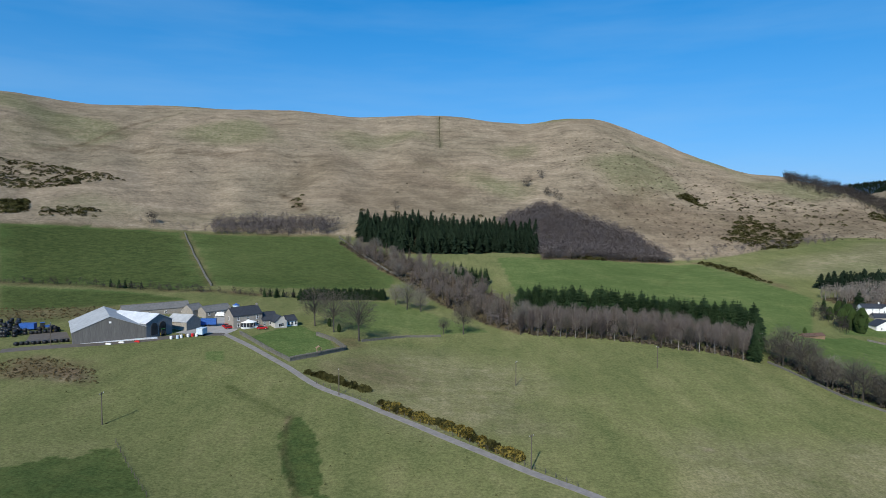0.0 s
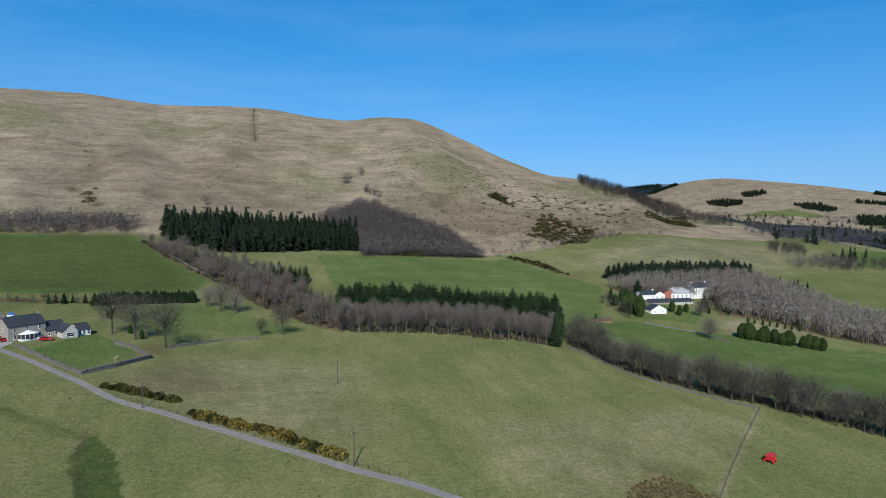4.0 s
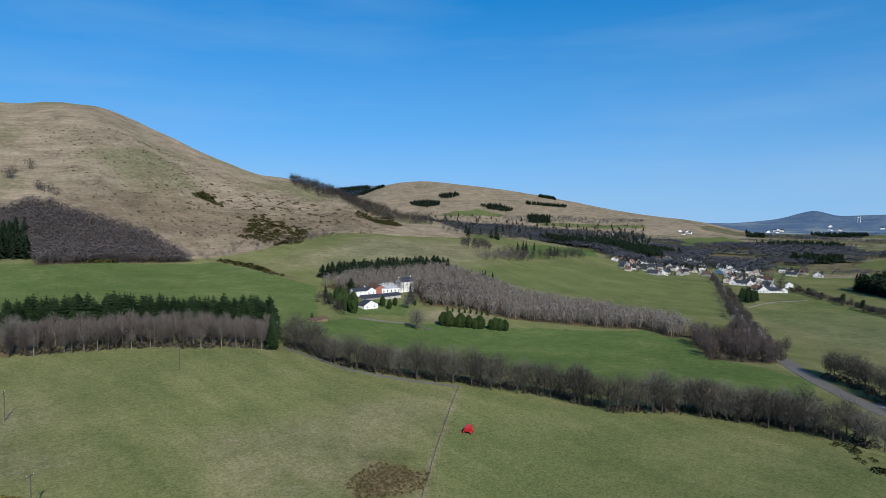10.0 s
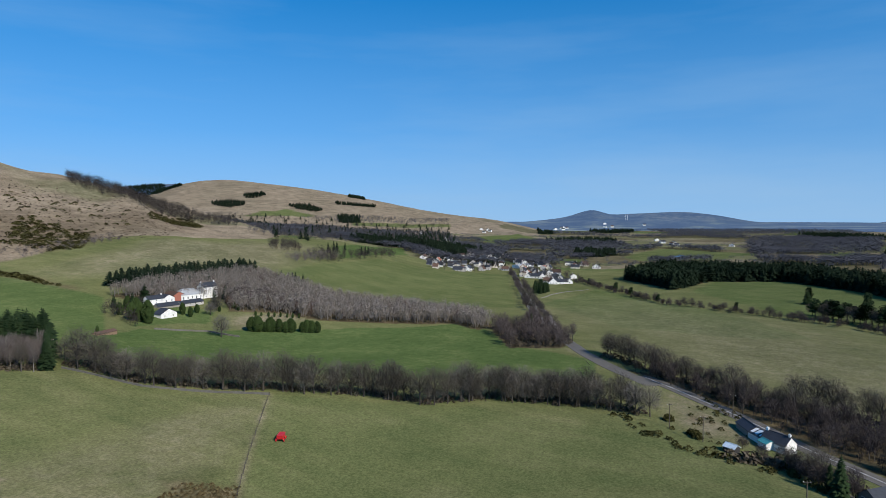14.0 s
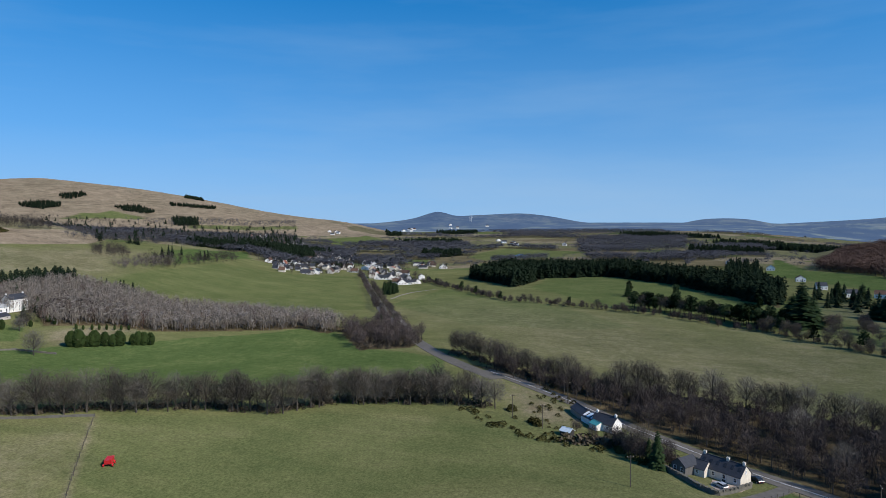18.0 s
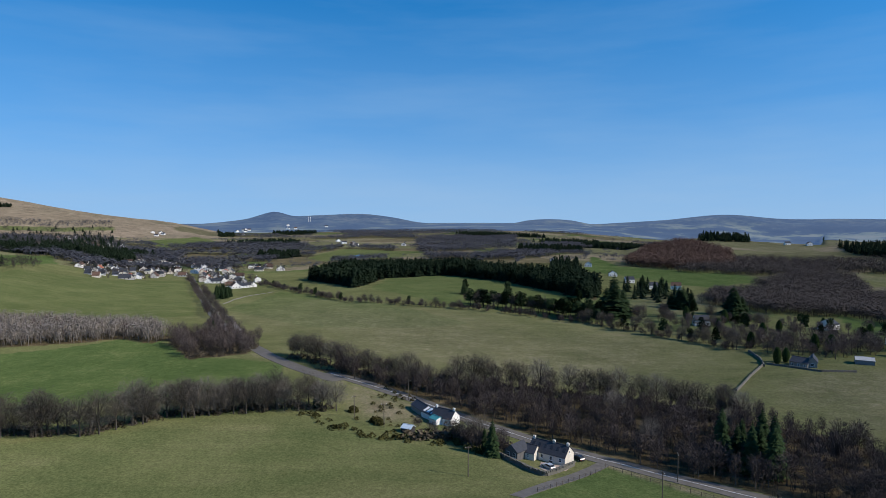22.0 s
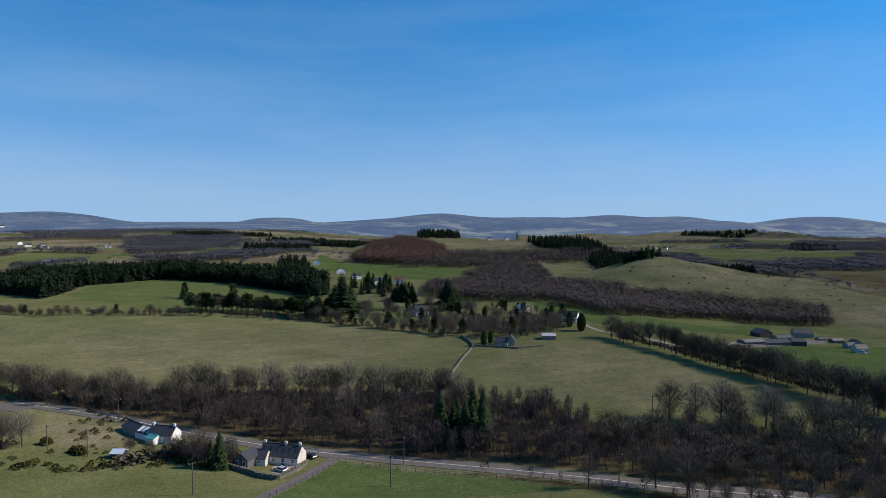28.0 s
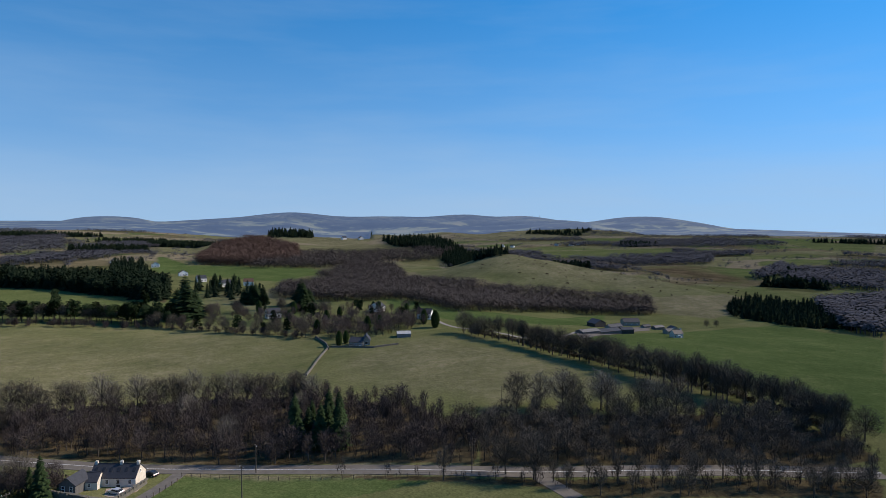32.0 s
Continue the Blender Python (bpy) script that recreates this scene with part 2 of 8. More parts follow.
# ---- the land ----
# terrain begin
# spot heights: bearing in degrees, distance and height in metres
FARM_SIDE = [
    (-28.2, 180, 21.4), (-13.9, 135, 14.6), (12.2, 132, 15.3), (-34.1, 140, 21.8), (-16.6, 270, 27.4), (-31.2, 258, 29.3),
    (-34.7, 420, 38.1), (-21.6, 600, 61.0), (-34.6, 610, 69.7), (-10.8, 222, 23.8), (-3.6, 400, 28.9), (-8.7, 560, 53.8),
    (5.8, 300, 18.6), (-60, 300, 32), (-60, 600, 75), (-60, 120, 20),
]
MANOR_SIDE = [
    (27.8, 275, 17.7), (16.9, 292, 19.6), (8.3, 560, 46.6), (21.5, 620, 34.0), (16.9, 420, 28.7),
    (36.2, 720, 53.8), (30.2, 330, 18.5), (36.3, 410, 12.7), (47.3, 365, 3.2), (34.2, 250, 12.4), (44.7, 235, 9.4),
    (51.7, 930, 36.1), (40.5, 850, 45.4), (54.7, 640, 9.5), (66.4, 540, -1.6), (59.3, 960, 4.4), (59.6, 225, 5.1),
    (44.9, 152, 5.3), (51.3, 156, 3.3),
]
ROAD_SIDE = [
    (73.4, 340, 1.2), (84.6, 250, 1.6), (88.9, 222, 0.4), (99.1, 190, -0.2), (83.5, 540, -0.6), (101.6, 480, -1.4),
    (115.6, 355, -1.4), (126.0, 505, -0.3), (105.9, 180, -0.1), (158.5, 210, 0.7), (160.3, 285, 0.7), (143.0, 450, -8.1),
    (160.1, 400, -4.5), (135.5, 262, 1.1), (165, 600, -18), (140, 600, -20), (125, 640, -8), (100, 140, 8), (130, 140, 4),
]
FAR_SIDE = [
    (-60, 1500, 100), (-20, 1500, 90), (15, 1500, 75), (35, 1500, 55), (48, 1400, 42), (60, 1500, 12), (80, 1500, 0),
    (100, 1300, 0), (120, 1300, -8), (145, 1300, -25), (170, 1300, -30), (70, 3000, 5), (100, 3000, 2), (133, 3000, -30),
    (165, 3000, -12), (112, 2100, -30), (122, 2100, -36), (112, 3000, -45), (124, 3000, -48), (45, 3000, 55), (70, 4700, 26), (100, 4700, 20), (130, 4700, 12), (162, 4700, -45), (0, 4700, 60),
]
# hills: bearing, distance of foot and crest, height of crest
MAIN_HILL = [
    (-75, 620, 1300, 250), (-34.3, 600, 1250, 277.4), (-28.1, 600, 1220, 263.2), (-23.6, 600, 1200, 265.9), (-17.3, 590, 1200, 267.4),
    (-13.5, 580, 1200, 270.3), (-7.1, 575, 1200, 262.3), (0.6, 570, 1200, 266.6), (8.2, 570, 1180, 247.6), (12.2, 575, 1150, 250.5),
    (14.7, 585, 1150, 246.0), (16.6, 590, 1150, 232.7), (19.0, 600, 1150, 211.4), (22.7, 620, 1150, 177.0), (27.0, 650, 1150, 146.1),
    (29.1, 700, 1160, 141.1), (34.4, 760, 1180, 109.4), (39.0, 830, 1200, 79.7), (42.4, 880, 1200, 64.8), (47, 900, 1200, 40),
]
BARE_HILL = [
    (26, 1900, 2800, 60), (31, 1900, 2800, 110), (35.3, 1900, 2800, 164.0), (38.1, 1900, 2800, 213.3), (41.0, 1900, 2800, 229.7), (44.4, 1900, 2800, 216.7),
    (48.9, 1950, 2800, 190.6), (54.6, 2000, 2800, 140.5), (58.2, 2050, 2800, 104.8), (61.8, 2100, 2800, 76.7), (64.9, 2200, 2800, 58.9), (69, 2200, 2800, 15),
]
BACK_HILL = [(26, 2900, 3500, 150), (33.7, 2900, 3500, 228.7), (36.3, 2900, 3500, 242.5), (38.9, 2900, 3500, 240.2), (45, 2900, 3500, 60)]
SOUTH_KNOLL = [
    (117, 640, 860, -10), (123.5, 640, 860, -6.3), (126.8, 640, 860, -0.1), (132.8, 640, 860, 20.0), (135.9, 640, 860, 12.8), (144.3, 640, 840, -5.4),
    (151.2, 620, 780, -15.6), (156, 600, 740, -22),
]
MID_HILL = [
    (97, 1050, 1450, -60), (102.6, 1050, 1400, -17.6), (106.8, 1000, 1450, 9.0), (110.9, 1000, 1500, 25.6), (117.0, 1000, 1500, 18.0), (121.9, 1000, 1450, 15.6),
    (127.3, 1000, 1400, 12.0), (128.9, 1000, 1350, -8.9), (132, 1000, 1300, -20),
]
FAR_NORTH = [
    (66, 4200, 4750, 20), (69.4, 4200, 4750, 42.2), (71.7, 4200, 4750, 70.8), (73.0, 4200, 4750, 104.5), (73.7, 4200, 4750, 117.0), (75.3, 4200, 4750, 86.3), (77.4, 4200, 4750, 89.7),
    (82.0, 4200, 4750, 96.1), (84.1, 4200, 4750, 73.7), (86.6, 4200, 4750, 34.3), (89.2, 4200, 4750, 20.8), (92, 4300, 4750, 15),
]
FAR_NORTH_LOW = [(64, 3100, 3700, 15), (70.7, 3100, 3700, 39.0), (73.7, 3100, 3700, 51.0), (78.9, 3100, 3700, 55.8), (83.1, 3100, 3700, 27.7), (89, 3100, 3700, 5)]
FAR_EAST = [
    (93, 4200, 4700, 10), (93.8, 4200, 4700, 8.0), (97.1, 4200, 4700, 51.9), (100.1, 4200, 4700, 50.9), (103.1, 4200, 4700, 11.5), (104, 4200, 4700, 15),
]
FAR_SOUTH = [
    (102, 3300, 4300, 18), (103.7, 3300, 4300, 27.9), (108.3, 3300, 4300, 50.3), (113.5, 3300, 4300, 84.2), (117.0, 3300, 4300, 60.6), (123.3, 3300, 4300, 56.0),
    (124.5, 3300, 4300, 54.6), (129.2, 3300, 4300, 70.9), (131.3, 3300, 4300, 59.6), (134.9, 3300, 4300, 60.3), (137.4, 3300, 4300, 34.0), (141, 3300, 4300, 5),
]
FAR_SOUTH_LOW = [
    (120, 2600, 3300, -12), (130.8, 2600, 3300, 12.5), (136.9, 2600, 3300, 31.7), (138.9, 2600, 3300, 35.2), (141.8, 2600, 3300, 10.1), (146, 2600, 3300, -20),
]
FAR_SOUTH_END = [
    (135, 3500, 4400, 0), (139.9, 3500, 4400, 22.3), (142.8, 3500, 4400, 54.0), (145.6, 3500, 4400, 58.6), (148.8, 3500, 4400, 26.3), (151.9, 3500, 4400, -15.3),
    (156.0, 3500, 4400, -32.2), (165, 3500, 4400, -50),
]


def flat(b, d):
    return np.stack([np.asarray(b, float) / 22.0, np.log(np.asarray(d, float)) * 1.6], -1)


def kernel(q):
    return np.where(q > 0, q * q * np.log(q + 1e-9), 0.0)


SPOTS = np.array(FARM_SIDE + MANOR_SIDE + ROAD_SIDE + FAR_SIDE, float)
NODES = flat(SPOTS[:, 0], SPOTS[:, 1])
n = len(NODES)
A = np.zeros((n + 3, n + 3))
A[:n, :n] = kernel(np.linalg.norm(NODES[:, None] - NODES[None], axis=-1)) + 0.02 * np.eye(n)
A[:n, n], A[:n, n + 1:] = 1, NODES
A[n:, :n] = A[:n, n:].T
WEIGHTS = np.linalg.solve(A, np.concatenate([SPOTS[:, 2], np.zeros(3)]))


def base(b, d):
    """The land without its hills."""
    d = np.maximum(d, 110.0)
    b = np.where(b > 200, b - 360, b)
    far = np.clip((b - 165) / 40, 0, 1) + np.clip((-62 - b) / 40, 0, 1)
    q = flat(np.clip(b, -62, 168), np.minimum(d, 4800))
    out = np.empty(b.shape)
    for i in range(0, len(out), 20000):
        s = slice(i, i + 20000)
        k = kernel(np.linalg.norm(q[s, None] - NODES[None], axis=-1))
        out[s] = k @ WEIGHTS[:n] + WEIGHTS[n] + q[s] @ WEIGHTS[n + 1:]
    return out * (1 - np.clip(far, 0, 1)) + 10 * np.clip(far, 0, 1)


def smooth_table(b, xs, ys):
    """Smooth run through a table (cubic between entries)."""
    xs, ys = np.array(xs, float), np.array(ys, float)
    m = np.gradient(ys, xs)
    i = np.clip(np.searchsorted(xs, b) - 1, 0, len(xs) - 2)
    h = xs[i + 1] - xs[i]
    t = np.clip((b - xs[i]) / h, 0, 1)
    return ((1 + 2 * t) * (1 - t) ** 2 * ys[i] + t * (1 - t) ** 2 * h * m[i] + t * t * (3 - 2 * t) * ys[i + 1] + t * t * (t - 1) * h * m[i + 1])


def ripple(x, y, size, seed):
    """Cheap rolling relief, about -1 to 1."""
    out = 0.0
    for k in range(6):
        a = seed * 1.7 + k * 2.399
        f = 2 * math.pi / size * (0.7 + 0.27 * k)
        out = out + np.sin((x * math.cos(a) + y * math.sin(a)) * f + seed * 3.1 + k * k + 1.3 * np.sin((x * math.sin(a) - y * math.cos(a)) * f * 0.6 + k)) / (1 + 0.45 * k)
    return out / 2.6


def rise(b, d, low, table, back=0.12):
    """How high a hill stands at a bearing and distance, and how far up its side (0 to 1) that is."""
    t = np.array(table)
    inside = (b > t[0, 0]) & (b < t[-1, 0])
    if not inside.any():
        return np.full(b.shape, -999.0), np.zeros(b.shape)
    foot, crest, top = (smooth_table(b, t[:, 0], t[:, k]) for k in (1, 2, 3))
    s = np.clip((d - foot) / (crest - foot), 0, 1)
    shape = s - 0.05 * np.sin(2 * math.pi * s)
    z = low + (top - low) * shape
    z = np.where(d > crest, top - (d - crest) * back, z)
    return np.where(inside & (d > foot), z, -999.0), np.where(inside & (d > foot), s, 0.0)


HILLS = [(MAIN_HILL, 0.1), (BARE_HILL, 0.1), (BACK_HILL, 0.1), (SOUTH_KNOLL, 0.3), (MID_HILL, 0.12), (FAR_NORTH, 0.1), (FAR_NORTH_LOW, 0.05), (FAR_EAST, 0.1), (FAR_SOUTH, 0.1), (FAR_SOUTH_LOW, 0.06), (FAR_SOUTH_END, 0.1)]


def land(x, y):
    """Height of the land, and for each hill how far up its side a place lies."""
    shape = np.shape(x)
    x, y = np.ravel(np.asarray(x, float)), np.ravel(np.asarray(y, float))
    b = np.degrees(np.arctan2(x, y))
    b = np.where(b < -100, b + 360, b)
    d = np.hypot(x, y)
    low = base(b, d)
    z = low.copy()
    sides = []
    for i, (table, back) in enumerate(HILLS):
        h, s = rise(b, d, low, table, back)
        if not s.any():
            sides.append(s)
            continue
        amp = (11.0, 6.0, 3.0, 3.5, 3.0, 12.0, 4.0, 9.0, 22.0, 12.0, 16.0)[i]
        size = (210.0, 420.0, 400.0, 130.0, 200.0, 300.0, 300.0, 300.0, 260.0, 260.0, 260.0)[i]
        h = h + amp * ripple(b * size / 9.0, d * 0.4, size, i + 1) * 4 * s * (1 - s)
        sides.append(np.where(h > z, s, 0.0))
        z = np.maximum(z, h)
    z = z + 0.5 * ripple(x, y, 60.0, 9) * np.clip(d / 400, 0.3, 1.5)
    return z.reshape(shape), [s.reshape(shape) for s in sides]


def height(x, y):
    return land(x, y)[0]


# terrain end


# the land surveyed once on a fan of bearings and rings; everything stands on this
FAN_STEP = 0.3
FAN = np.arange(-42, 169.01, FAN_STEP)
RINGS = np.geomspace(75, 4850, 560)
fan_b, fan_d = np.meshgrid(np.radians(FAN), RINGS, indexing="ij")
FAN_Z, FAN_SIDES = land(fan_d * np.sin(fan_b), fan_d * np.cos(fan_b))


def height_at(x, y):
    x, y = np.asarray(x, float), np.asarray(y, float)
    b = (np.degrees(np.arctan2(x, y)) - FAN[0]) / FAN_STEP
    r = np.log(np.maximum(np.hypot(x, y), 75.0) / 75.0) / math.log(RINGS[1] / RINGS[0])
    b, r = np.clip(b, 0, len(FAN) - 1.001), np.clip(r, 0, len(RINGS) - 1.001)
    i, j = b.astype(int), r.astype(int)
    u, v = b - i, r - j
    return FAN_Z[i, j] * (1 - u) * (1 - v) + FAN_Z[i + 1, j] * u * (1 - v) + FAN_Z[i, j + 1] * (1 - u) * v + FAN_Z[i + 1, j + 1] * u * v


def ground_z(x, y):
    return float(height_at(x, y))


def inside(poly, x, y):
    hit = np.zeros(np.shape(x), bool)
    for (x0, y0), (x1, y1) in zip(poly, poly[1:] + poly[:1]):
        if y0 != y1:
            hit ^= ((y0 > y) != (y1 > y)) & (x < (x1 - x0) * (y - y0) / (y1 - y0) + x0)
    return hit


def near_line(line, x, y):
    """Distance from a line of several points."""
    best = np.full(np.shape(x), 1e9)
    for (x0, y0), (x1, y1) in zip(line, line[1:]):
        dx, dy = x1 - x0, y1 - y0
        t = np.clip(((x - x0) * dx + (y - y0) * dy) / max(dx * dx + dy * dy, 1e-9), 0, 1)
        best = np.minimum(best, np.hypot(x - x0 - t * dx, y - y0 - t * dy))
    return best


# fields: kind of cover, strength, corners
FIELDS = []


def field(kind, strength, poly):
    FIELDS.append((kind, strength, poly))


field("lush", 0.5, [(1191.7, -1166.1), (1043.0, -1609.4), (856.1, -1321.9), (958.7, -1025.4)])
field("straw", 0.5, [(733.1, -1451.8), (686.1, -1634.3), (605.9, -1558.9), (688.7, -1364.3)])
field("lush", 0.3, [(733.1, -1451.8), (686.1, -1634.3), (605.9, -1558.9), (688.7, -1364.3)])
field("lush", 0.5, [(655.1, -1321.9), (580.0, -1492.5), (535.8, -1353.4), (604.0, -1219.3)])
field("lush", 0.7, [(658.2, -1130.5), (520.8, -1153.4), (451.9, -1020.7), (497.3, -952.2), (607.3, -1025.3)])
field("lush", 0.4, [(1011.2, -2150.9), (705.4, -2124.0), (598.2, -1803.3), (735.3, -1784.2)])
field("lush", 0.0, [(731.7, -1000.5), (680.6, -1128.3), (468.9, -931.1), (467.5, -879.5), (631.7, -910.6)])
field("plough", 0.9, [(731.7, -1000.5), (680.6, -1128.3), (468.9, -931.1), (467.5, -879.5), (631.7, -910.6)])
field("lush", 0.3, [(452.1, -897.9), (334.4, -816.4), (296.9, -725.5), (423.6, -811.9)])
field("lush", 0.5, [(1095.3, -845.2), (1417.4, -1462.5), (1130.3, -1439.7), (1261.2, -1169.4)])
field("lush", 0.3, [(361.3, -881.4), (347.7, -1075.5), (307.6, -962.6), (312.9, -794.0)])
field("lush", 0.6, [(1680.4, 865.3), (2131.4, 887.5), (1764.2, 661.9), (1409.2, 662.3)])
field("lush", 0.4, [(1186.1, 287.5), (1480.3, 269.8), (1340.5, 96.2), (1173.7, 101.6), (1109.4, 239.6)])
field("straw", 0.6, [(1952.7, 473.9), (2223.0, 297.1), (1906.9, 137.5), (1621.2, 268.7)])
field("lush", 0.5, [(3091.0, 1160.1), (3341.2, 583.0), (3195.6, 557.3), (2959.9, 1051.7)])
field("lush", 1.0, [(650.3, 543.2), (939.5, 617.8), (813.9, 526.9), (573.8, 464.3)])
field("lush", 1.0, [(-341.5, 495.2), (-291.0, 531.6), (-220.4, 542.5), (-129.8, 357.7), (-144.9, 341.4), (-241.2, 348.2)])
field("lush", 0.9, [(-211.8, 545.3), (-94.9, 570.5), (-76.9, 535.1), (-26.7, 428.3), (-28.4, 397.4), (-95.3, 364.0), (-125.6, 358.6)])
field("lush", 0.9, [(-233.3, 336.6), (-167.1, 336.7), (-127.0, 319.4), (-157.4, 295.4), (-197.6, 284.5)])
field("lush", 1.0, [(-74.5, 245.4), (-60.5, 278.4), (-45.9, 260.0), (-37.1, 240.8), (-50.6, 216.0)])
field("lush", 0.7, [(-73.4, 338.7), (-25.7, 358.9), (3.4, 330.9), (27.8, 299.9), (-32.6, 278.1)])
field("lush", 0.9, [(50.2, 495.8), (111.5, 529.6), (231.2, 548.5), (241.2, 423.1), (243.6, 394.9), (181.8, 293.5), (139.1, 264.1), (174.0, 337.2), (51.2, 370.6)])
field("lush", 1.0, [(159.2, 286.1), (210.5, 309.3), (270.3, 283.4), (389.7, 194.6), (329.0, 143.3), (310.6, 88.3), (261.7, 74.0), (234.2, 137.5), (194.5, 196.4), (162.3, 238.4)])
field("lush", 0.18, [(165.7, 167.0), (180.5, 144.2), (199.3, 106.5), (207.5, 41.8), (189.1, 2.1), (101.9, 114.1)])
field("lush", 0.35, [(413.3, 418.7), (656.2, 465.9), (791.8, 347.9), (471.8, 198.4), (446.1, 288.8)])
field("lush", 0.55, [(517.4, 194.1), (662.3, 186.8), (543.3, 65.5), (441.7, -11.3), (416.2, 20.6), (419.3, 99.7)])
field("lush", 0.6, [(787.9, 83.8), (815.8, 13.8), (694.3, -78.2), (472.2, -241.4), (400.3, -161.5), (536.7, 9.5), (679.4, 93.8)])
field("lush", 1.0, [(1190.0, -260.7), (922.1, -241.7), (797.3, -416.0), (661.1, -266.6), (858.2, -175.7)])
field("lush", 1.0, [(499.8, -300.7), (394.3, -319.1), (359.4, -373.6), (381.4, -480.6), (309.3, -390.1), (333.2, -269.8), (400.5, -255.2)])
field("lush", 0.9, [(274.1, -304.7), (249.5, -545.5), (161.1, -511.1), (76.0, -244.8), (167.0, -289.2), (235.2, -306.5)])
field("lush", 0.9, [(185.3, -45.6), (162.5, -69.2), (132.2, -104.7), (150.7, -16.4)])
field("brown", 0.38, [(-138.4, 685.8), (-7.3, 893.4), (42.5, 771.7), (57.7, 642.4), (-97.4, 639.2)])
field("brown", 0.8, [(-140.7, 201.7), (-127.6, 207.2), (-107.6, 196.0), (-99.2, 185.0), (-128.7, 184.3)])
field("straw", 0.7, [(-121.2, 193.7), (-110.0, 195.5), (-104.0, 186.2), (-115.3, 185.4)])
field("brown", 0.6, [(-199.9, 288.0), (-158.6, 297.7), (-139.6, 286.0), (-156.8, 267.0), (-180.9, 260.3)])
field("brown", 0.75, [(83.8, 125.6), (98.8, 131.5), (108.6, 120.9), (99.4, 113.8), (82.7, 116.7)])
field("wet", 0.35, [(94.6, 138.9), (109.0, 137.2), (113.1, 129.5), (102.5, 126.5)])
field("straw", 0.9, [(70.0, 161.7), (73.4, 162.9), (74.1, 159.7), (71.2, 158.4)])
field("straw", 0.6, [(281.5, 320.5), (315.1, 302.0), (326.9, 283.9), (262.3, 290.5)])
field("straw", 0.6, [(254.4, 45.6), (251.2, 26.9), (220.7, 9.7), (223.8, 34.2)])
field("straw", 0.45, [(365.6, 537.2), (598.0, 606.4), (620.2, 526.1), (421.9, 427.4), (279.8, 463.0), (249.9, 488.3)])
field("straw", 0.5, [(918.1, -418.8), (872.8, -524.5), (832.3, -619.5), (687.2, -397.4)])
field("wet", 0.8, [(-336.7, 488.2), (-289.2, 528.2), (-218.2, 536.9), (-132.1, 362.3), (-146.5, 345.4), (-242.8, 350.5)])
field("wet", 0.6, [(-208.3, 541.2), (-94.4, 567.6), (-76.2, 529.8), (-27.9, 428.2), (-29.7, 400.0), (-96.1, 367.1), (-125.6, 362.3)])
field("wet", 0.7, [(-231.5, 333.9), (-165.7, 333.8), (-128.3, 319.1), (-158.6, 297.7), (-199.1, 286.8)])
field("lush", 0.9, [(210.2, 314.9), (243.9, 319.3), (253.9, 308.3), (280.6, 333.4), (273.6, 351.6), (239.8, 352.2)])
field("brown", 0.6, [(239.2, 34.1), (239.8, 26.6), (234.4, 25.1), (233.6, 31.5)])
field("straw", 0.3, [(623.9, 209.8), (496.1, 49.4), (442.5, -90.3), (340.3, -157.3), (274.2, -120.9), (272.3, -42.6), (341.9, 74.2)])
field("straw", 0.3, [(285.4, -134.5), (300.0, -168.6), (307.6, -203.6), (293.6, -235.5), (155.9, -226.4), (181.8, -169.3), (219.7, -139.6)])
field("lush", 0.2, [(829.8, -527.9), (624.3, -579.1), (618.9, -861.7), (372.5, -676.7), (413.8, -597.4), (530.2, -492.1), (629.6, -450.5)])
field("straw", 0.4, [(829.8, -527.9), (616.3, -571.6), (618.9, -861.7), (372.5, -676.7), (417.7, -603.0), (538.0, -499.3), (648.8, -464.3)])
field("straw", 0.45, [(2102.9, -760.7), (1224.3, -734.9), (1037.2, -771.1), (963.0, -692.6), (1139.4, -519.5)])
field("flush", 0.75, [(-409.9, 596.1), (-366.4, 611.7), (-323.0, 674.6), (-341.6, 734.9), (-385.1, 743.7), (-434.2, 685.7), (-466.0, 679.3)])
field("flush", 0.4, [(-385.2, 799.3), (-387.9, 853.1), (-273.3, 874.5), (-221.0, 852.8), (-308.5, 803.1)])
field("flush", 0.45, [(-117.5, 772.6), (-61.6, 866.6), (4.9, 926.2), (15.6, 822.5), (-62.2, 776.1)])
field("flush", 0.35, [(-501.0, 731.8), (-461.0, 908.8), (-389.3, 993.4), (-419.7, 826.2), (-452.3, 715.1), (-475.5, 693.6)])
field("flush", 0.4, [(-61.8, 995.4), (0.8, 1040.6), (13.3, 930.9), (-38.7, 876.2)])
field("flush", 0.35, [(117.9, 1000.6), (182.6, 1063.0), (262.7, 1001.8), (271.5, 937.4), (184.3, 884.4)])
field("flush", 0.5, [(346.4, 509.0), (450.4, 547.8), (429.1, 493.8), (345.5, 435.9), (278.2, 451.1)])
field("brown", 0.5, [(148.2, 677.9), (223.2, 743.6), (342.3, 707.7), (390.4, 636.3), (288.5, 594.5), (236.4, 600.8)])
field("brown", 0.35, [(-187.7, 776.4), (-102.4, 882.7), (-108.0, 709.5), (-158.1, 705.1)])
field("wet", 0.45, [(-63.1, 187.5), (-59.6, 187.1), (-48.7, 178.0), (-35.8, 170.6), (-41.6, 169.0), (-51.8, 177.6)])
field("wet", 0.25, [(130.8, 256.0), (158.7, 262.8), (122.8, 220.8)])
field("lush", 0.8, [(-82.6, 223.2), (-76.4, 224.5), (-71.9, 212.7), (-78.3, 212.9)])
field("brown", 0.35, [(-32.1, 236.6), (-14.6, 232.6), (-1.6, 201.8), (-22.9, 194.7), (-38.0, 209.5)])
field("brown", 0.6, [(-31.4, 267.3), (-42.0, 257.8), (-37.1, 240.8), (-29.2, 248.9)])
